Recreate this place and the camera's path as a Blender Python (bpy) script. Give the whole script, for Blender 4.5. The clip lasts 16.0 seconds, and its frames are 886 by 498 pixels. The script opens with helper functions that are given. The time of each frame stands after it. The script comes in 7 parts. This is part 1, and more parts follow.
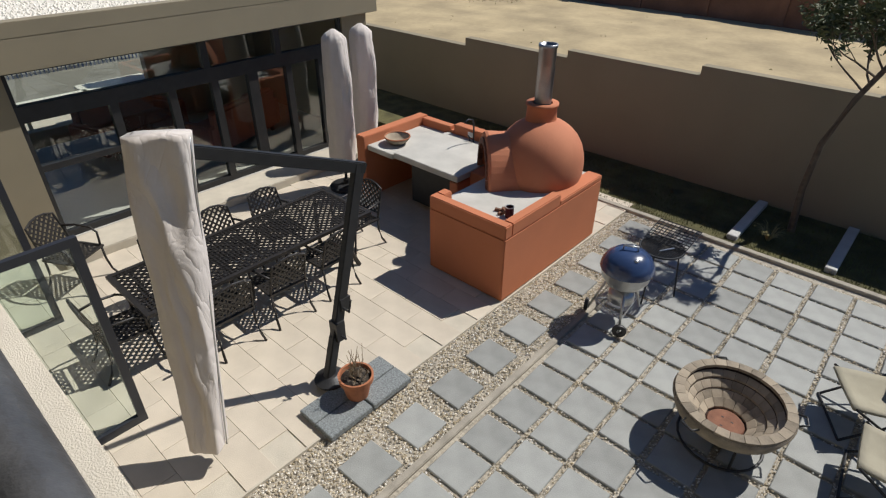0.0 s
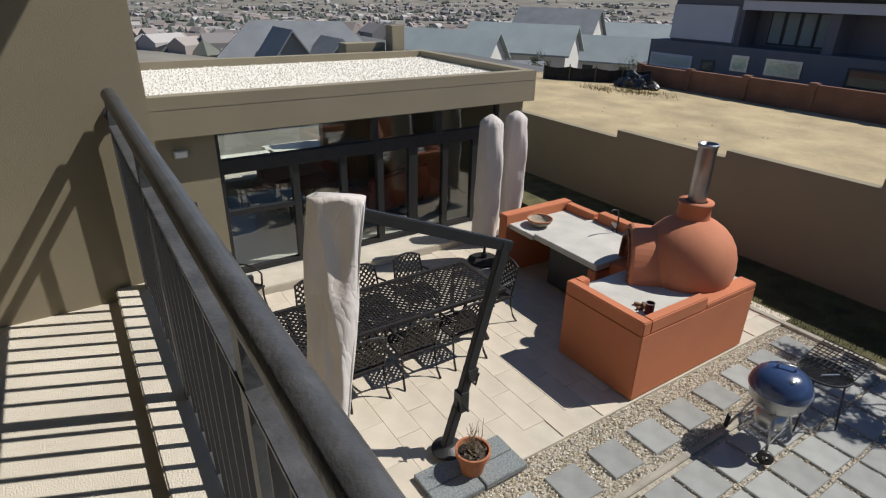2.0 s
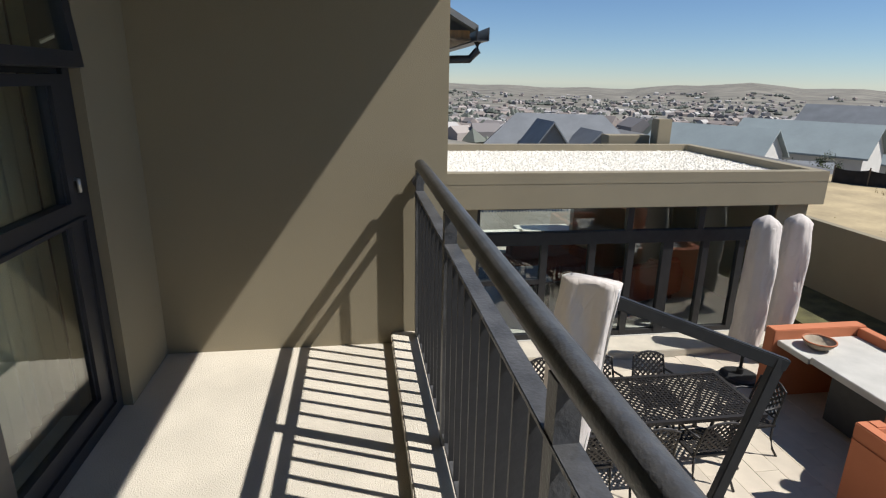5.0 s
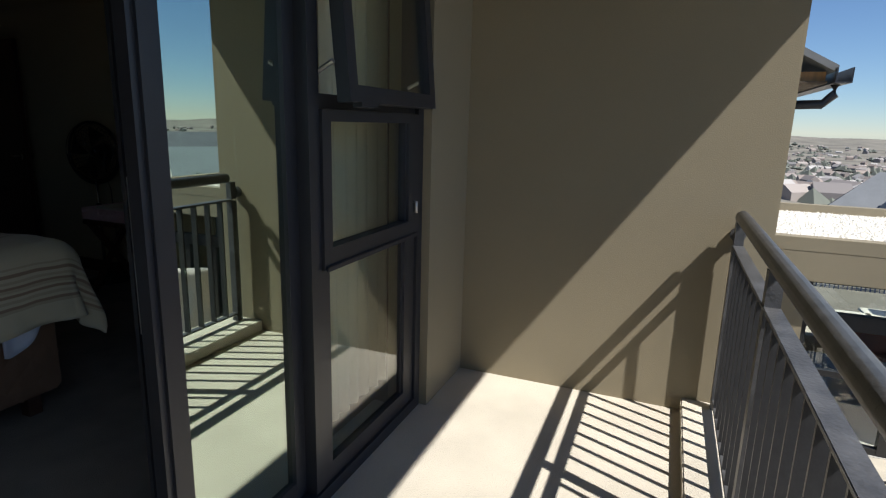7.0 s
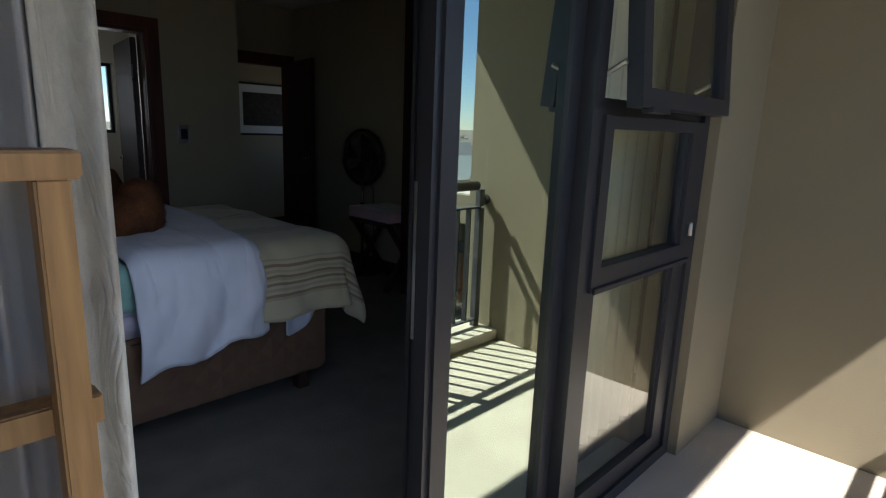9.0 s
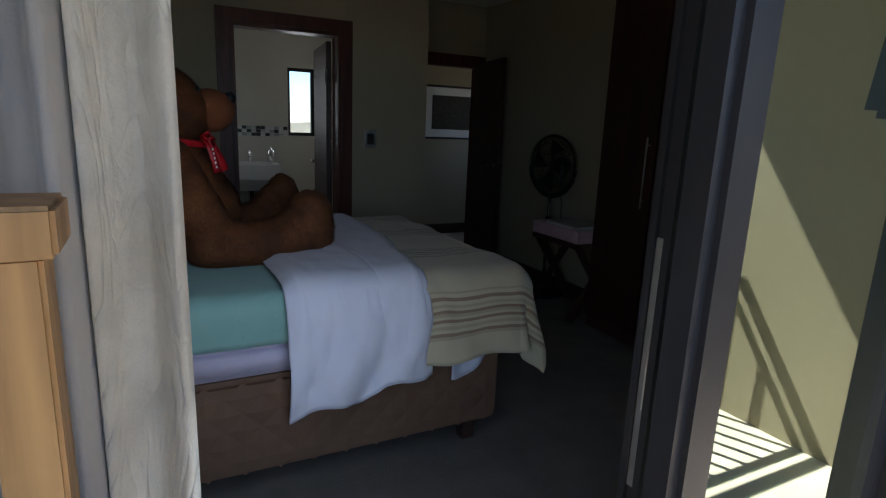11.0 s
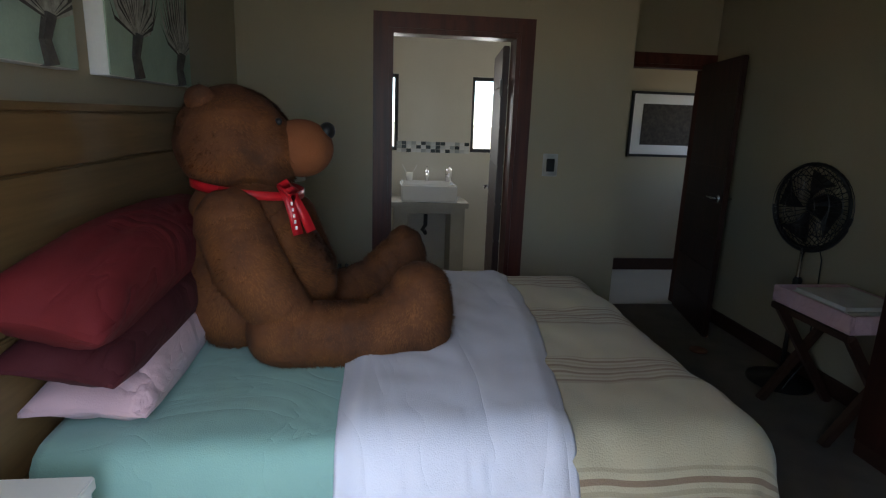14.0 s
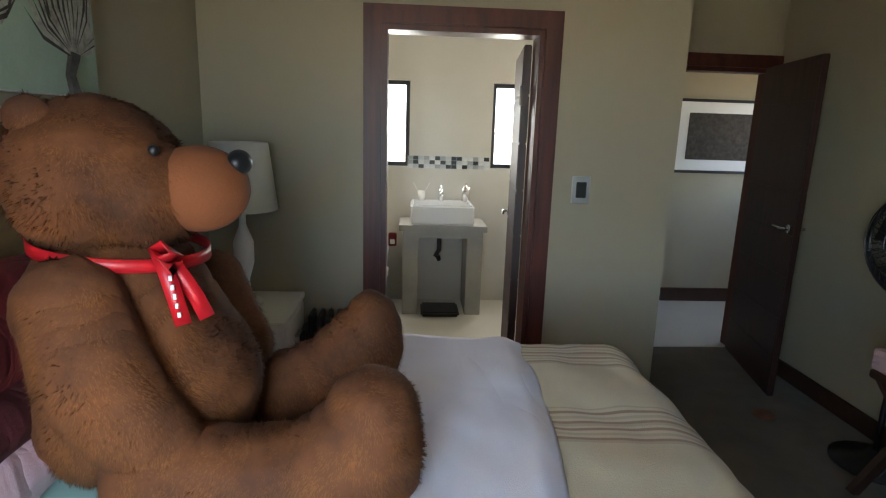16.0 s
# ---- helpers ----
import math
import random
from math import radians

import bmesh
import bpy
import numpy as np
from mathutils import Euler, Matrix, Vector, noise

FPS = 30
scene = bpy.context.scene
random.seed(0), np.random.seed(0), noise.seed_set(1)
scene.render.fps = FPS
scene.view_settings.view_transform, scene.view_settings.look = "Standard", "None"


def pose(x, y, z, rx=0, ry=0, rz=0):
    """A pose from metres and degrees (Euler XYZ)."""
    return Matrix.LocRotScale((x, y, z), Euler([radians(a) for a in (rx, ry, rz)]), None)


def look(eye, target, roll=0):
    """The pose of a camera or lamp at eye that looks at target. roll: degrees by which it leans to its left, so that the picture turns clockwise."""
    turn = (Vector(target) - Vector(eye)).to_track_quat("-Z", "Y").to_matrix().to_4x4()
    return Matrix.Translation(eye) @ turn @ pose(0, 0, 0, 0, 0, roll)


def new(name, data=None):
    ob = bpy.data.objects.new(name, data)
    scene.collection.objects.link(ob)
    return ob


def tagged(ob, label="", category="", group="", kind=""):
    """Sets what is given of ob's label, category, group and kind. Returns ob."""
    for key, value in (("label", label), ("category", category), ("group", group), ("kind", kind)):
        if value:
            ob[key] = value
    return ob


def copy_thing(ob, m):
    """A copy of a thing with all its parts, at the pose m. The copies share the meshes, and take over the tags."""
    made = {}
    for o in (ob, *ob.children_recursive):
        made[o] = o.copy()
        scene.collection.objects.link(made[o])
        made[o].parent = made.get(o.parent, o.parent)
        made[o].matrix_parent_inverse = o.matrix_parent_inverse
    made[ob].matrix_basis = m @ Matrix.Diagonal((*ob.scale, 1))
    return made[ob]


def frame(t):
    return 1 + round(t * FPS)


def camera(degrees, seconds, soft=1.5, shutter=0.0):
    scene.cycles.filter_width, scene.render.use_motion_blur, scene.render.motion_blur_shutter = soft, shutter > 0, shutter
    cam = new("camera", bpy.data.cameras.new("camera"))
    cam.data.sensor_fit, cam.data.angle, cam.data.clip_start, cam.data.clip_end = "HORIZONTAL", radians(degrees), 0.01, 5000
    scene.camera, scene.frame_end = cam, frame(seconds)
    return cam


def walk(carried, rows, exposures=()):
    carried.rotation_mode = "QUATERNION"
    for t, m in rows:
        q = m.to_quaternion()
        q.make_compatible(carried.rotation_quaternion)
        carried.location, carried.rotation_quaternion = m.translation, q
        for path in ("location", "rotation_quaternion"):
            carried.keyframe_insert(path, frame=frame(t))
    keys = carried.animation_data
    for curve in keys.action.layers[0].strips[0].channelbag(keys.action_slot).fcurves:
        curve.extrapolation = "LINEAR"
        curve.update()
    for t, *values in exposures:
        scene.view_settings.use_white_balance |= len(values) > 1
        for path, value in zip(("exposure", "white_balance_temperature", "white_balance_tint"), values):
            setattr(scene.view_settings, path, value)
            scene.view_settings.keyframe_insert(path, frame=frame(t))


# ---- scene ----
cam = camera(76.24, 16.0, 1.2)
# seconds, x, y, z, yaw, pitch, roll
PATH = [
    (0.0, -0.785, -0.024, 1.424, 42.19, -32.36, -0.35),
    (0.5, -0.791, -0.044, 1.451, 45.60, -30.52, -0.51),
    (1.0, -0.799, -0.104, 1.457, 49.05, -28.26, -0.65),
    (1.5, -0.813, -0.152, 1.478, 52.92, -26.38, -0.89),
    (2.0, -0.804, -0.198, 1.485, 56.84, -24.77, -1.15),
    (2.5, -0.813, -0.239, 1.493, 60.25, -23.33, -1.27),
    (3.0, -0.817, -0.264, 1.484, 63.86, -22.03, -1.41),
    (3.2, -0.803, -0.256, 1.479, 65.44, -21.58, -1.36),
    (5.3, -0.847, -0.358, 1.451, 85.89, -15.87, -1.32),
    (5.5, -0.855, -0.354, 1.454, 89.17, -15.43, -1.62),
    (6.0, -0.858, -0.362, 1.433, 97.05, -14.26, -1.59),
    (6.5, -0.849, -0.362, 1.410, 104.48, -13.15, -1.38),
    (7.0, -0.849, -0.362, 1.413, 111.91, -12.52, -1.51),
    (7.5, -0.850, -0.395, 1.407, 118.56, -12.13, -1.78),
    (8.0, -0.864, -0.447, 1.407, 124.05, -12.20, -2.06),
    (8.5, -0.868, -0.510, 1.399, 128.45, -12.06, -2.16),
    (9.0, -0.905, -0.586, 1.394, 134.44, -12.10, -2.12),
    (9.5, -0.956, -0.670, 1.389, 139.60, -12.07, -2.25),
    (10.0, -1.025, -0.789, 1.382, 144.84, -12.02, -2.45),
    (10.2, -1.046, -0.839, 1.382, 146.53, -12.06, -2.44),
    (12.3, -1.505, -1.369, 1.488, 161.76, -13.30, -1.94),
    (12.5, -1.532, -1.421, 1.487, 162.93, -13.23, -1.89),
    (13.0, -1.598, -1.565, 1.499, 166.55, -13.17, -1.87),
    (13.5, -1.645, -1.681, 1.517, 170.70, -13.21, -1.87),
    (14.0, -1.687, -1.836, 1.535, 173.72, -13.08, -1.93),
    (14.5, -1.720, -2.011, 1.563, 175.08, -13.04, -1.94),
    (15.0, -1.767, -2.156, 1.585, 175.81, -12.80, -1.90),
    (15.5, -1.835, -2.301, 1.600, 176.34, -12.79, -1.76),
    (16.0, -1.881, -2.466, 1.573, 176.83, -12.42, -1.76),
]
EXPOSURES = [(0, 0.0, 6300, 10), (3, 0.1, 6250, 10), (5.5, 0.35, 6200, 10), (7.5, 0.65, 6200, 10), (9, 1.2, 6300, 12), (10.2, 1.6, 6400, 13), (12.5, 2.3, 6200, 12), (14, 3.2, 6900, 13), (15.5, 4.2, 7150, 13), (16, 4.6, 7200, 13)]
walk(cam, [(t, pose(x, y, z, 90 + pitch, roll, yaw)) for t, x, y, z, yaw, pitch, roll in PATH], EXPOSURES)

# ---- light ----
SUN_TO = Vector((0.30, 0.71, 1.0)).normalized()
world = bpy.data.worlds.new("sky")
scene.world = world
world.use_nodes = True
wn = world.node_tree
sky = wn.nodes.new("ShaderNodeTexSky")
sky.sky_type = "NISHITA"
sky.sun_disc = False
sky.sun_elevation = math.asin(SUN_TO.z)
sky.sun_rotation = math.atan2(SUN_TO.x, SUN_TO.y)
sky.altitude = 1500
sky.air_density = 1.0
sky.dust_density = 0.0
sky.ozone_density = 6.0
wn.nodes["Background"].inputs[1].default_value = 0.075
wn.links.new(sky.outputs[0], wn.nodes["Background"].inputs[0])
sun = new("sun", bpy.data.lights.new("sun", "SUN"))
sun.data.energy = 5.0
sun.data.angle = radians(0.53)
sun.data.color = (1.0, 0.95, 0.87)
sun.matrix_world = look(SUN_TO * 30, (0, 0, 0))


def fill_lamp(name, m, w, h, watts, color):
    """An area lamp added to stand in for daylight at an opening."""
    o = new(name, bpy.data.lights.new(name, "AREA"))
    o.data.shape, o.data.size, o.data.size_y, o.data.energy, o.data.color = "RECTANGLE", w, h, watts, color
    o.matrix_basis = m


# Added lamp inside the door, tilted at the bed to boost the daylight.
fill_lamp("skylight_door", pose(-1.49, -1.82, 1.15, -57, 0, 0), 0.46, 1.6, 0.85, (0.64, 0.81, 1.0))
bpy.data.lights["skylight_door"].spread = radians(125)
fill_lamp("skylight_bath_1", pose(-1.72, -7.43, 1.57, 90, 0, 0), 0.22, 0.63, 0.55, (0.92, 0.96, 1.0))
fill_lamp("skylight_bath_2", pose(-2.73, -7.43, 1.57, 90, 0, 0), 0.22, 0.63, 0.55, (0.92, 0.96, 1.0))
# Added lamp that brightens the hall from its unseen end.
fill_lamp("skylight_hall", pose(-5.58, -6.95, 1.5, 0, -90, 0), 1.0, 0.8, 0.085, (0.92, 0.96, 1.0))


# ---- materials ----
def surface(name, color, rough=0.7, vary=0.12, scale=3.0, grain=60.0, bump=0.15, metal=0.0, tint=None, stretch=None, random_id=0.0, coat=0.0, sheen=0.0):
    """Two scales of mottling over one base colour, with fine relief."""
    m = bpy.data.materials.new(name)
    m.use_nodes = True
    nt = m.node_tree
    n, l = nt.nodes, nt.links
    b = n["Principled BSDF"]
    b.inputs["Roughness"].default_value = rough
    b.inputs["Metallic"].default_value = metal
    b.inputs["Coat Weight"].default_value = coat
    b.inputs["Sheen Weight"].default_value = sheen
    tc = n.new("ShaderNodeTexCoord")
    big, fine = n.new("ShaderNodeTexNoise"), n.new("ShaderNodeTexNoise")
    big.inputs["Scale"].default_value, fine.inputs["Scale"].default_value = scale, grain
    big.inputs["Detail"].default_value, fine.inputs["Detail"].default_value = 5, 3
    mp = n.new("ShaderNodeMapping")
    mp.inputs["Scale"].default_value = stretch or (1, 1, 1)
    l.new(tc.outputs["Object"], mp.inputs["Vector"])
    for q in (big, fine):
        l.new(mp.outputs[0], q.inputs["Vector"])
    mix = n.new("ShaderNodeMix")
    mix.data_type = "RGBA"
    dark = tint or tuple(c * (1 - 2.2 * vary) for c in color)
    lite = tuple(min(1, c * (1 + vary)) for c in color)
    mix.inputs[6].default_value, mix.inputs[7].default_value = (*dark, 1), (*lite, 1)
    add = n.new("ShaderNodeMath")
    add.operation = "MULTIPLY_ADD"
    add.inputs[1].default_value = 0.35
    sub = n.new("ShaderNodeMapRange")
    sub.inputs[1].default_value, sub.inputs[2].default_value = 0.28, 0.72
    l.new(big.outputs["Fac"], sub.inputs[0])
    l.new(fine.outputs["Fac"], add.inputs[0])
    sc = n.new("ShaderNodeMath")
    sc.operation = "MULTIPLY"
    sc.inputs[1].default_value = 0.65
    l.new(sub.outputs[0], sc.inputs[0])
    l.new(sc.outputs[0], add.inputs[2])
    last = add.outputs[0]
    if random_id:
        info = n.new("ShaderNodeObjectInfo")
        r = n.new("ShaderNodeMath")
        r.operation = "MULTIPLY_ADD"
        r.inputs[1].default_value = random_id
        l.new(info.outputs["Random"], r.inputs[0])
        l.new(last, r.inputs[2])
        s2 = n.new("ShaderNodeMath")
        s2.operation = "SUBTRACT"
        s2.inputs[1].default_value = random_id / 2
        l.new(r.outputs[0], s2.inputs[0])
        last = s2.outputs[0]
    l.new(last, mix.inputs[0])
    l.new(mix.outputs[2], b.inputs["Base Color"])
    if bump:
        bp = n.new("ShaderNodeBump")
        bp.inputs["Strength"].default_value = bump
        bp.inputs["Distance"].default_value = 0.01
        l.new(fine.outputs["Fac"], bp.inputs["Height"])
        l.new(bp.outputs[0], b.inputs["Normal"])
    return m


def crumple(m, scale, depth, stretch=(1, 1, 1), twist=1.5):
    """Adds sharp-backed creases of cloth over a material's fine relief."""
    n, l = m.node_tree.nodes, m.node_tree.links
    tc, mp, nz, bp = n.new("ShaderNodeTexCoord"), n.new("ShaderNodeMapping"), n.new("ShaderNodeTexNoise"), n.new("ShaderNodeBump")
    mp.inputs["Scale"].default_value = stretch
    nz.inputs["Scale"].default_value, nz.inputs["Detail"].default_value, nz.inputs["Distortion"].default_value = scale, 2.5, twist
    l.new(tc.outputs["Object"], mp.inputs["Vector"])
    l.new(mp.outputs[0], nz.inputs["Vector"])
    sub, ab, pw = (n.new("ShaderNodeMath") for _ in range(3))
    sub.operation, ab.operation, pw.operation = "SUBTRACT", "ABSOLUTE", "POWER"
    sub.inputs[1].default_value, pw.inputs[1].default_value = 0.5, 0.7
    l.new(nz.outputs["Fac"], sub.inputs[0])
    l.new(sub.outputs[0], ab.inputs[0])
    l.new(ab.outputs[0], pw.inputs[0])
    bp.inputs["Strength"].default_value, bp.inputs["Distance"].default_value = 1.0, depth
    l.new(pw.outputs[0], bp.inputs["Height"])
    old = [q for q in n if q.type == "BUMP" and q != bp]
    if old:
        l.new(bp.outputs[0], old[0].inputs["Normal"])
    else:
        l.new(bp.outputs[0], n["Principled BSDF"].inputs["Normal"])


def glass(name, tint=(0.9, 0.95, 0.93), r0=0.05, film=(1, 1, 1)):
    m = bpy.data.materials.new(name)
    m.use_nodes = True
    n, l = m.node_tree.nodes, m.node_tree.links
    for q in list(n):
        if q.type != "OUTPUT_MATERIAL":
            n.remove(q)
    clear, gloss, mix, lw = n.new("ShaderNodeBsdfTransparent"), n.new("ShaderNodeBsdfGlossy"), n.new("ShaderNodeMixShader"), n.new("ShaderNodeLayerWeight")
    clear.inputs[0].default_value = (*tint, 1)
    gloss.inputs["Roughness"].default_value = 0.0
    gloss.inputs["Color"].default_value = (*film, 1)
    lw.inputs[0].default_value = 0.5
    pw, ma = n.new("ShaderNodeMath"), n.new("ShaderNodeMath")
    pw.operation, ma.operation = "POWER", "MULTIPLY_ADD"
    pw.inputs[1].default_value = 4.0
    ma.inputs[1].default_value, ma.inputs[2].default_value = 1 - r0, r0
    l.new(lw.outputs["Facing"], pw.inputs[0])
    l.new(pw.outputs[0], ma.inputs[0])
    l.new(ma.outputs[0], mix.inputs[0])
    l.new(clear.outputs[0], mix.inputs[1])
    l.new(gloss.outputs[0], mix.inputs[2])
    l.new(mix.outputs[0], n["Material Output"].inputs[0])
    return m


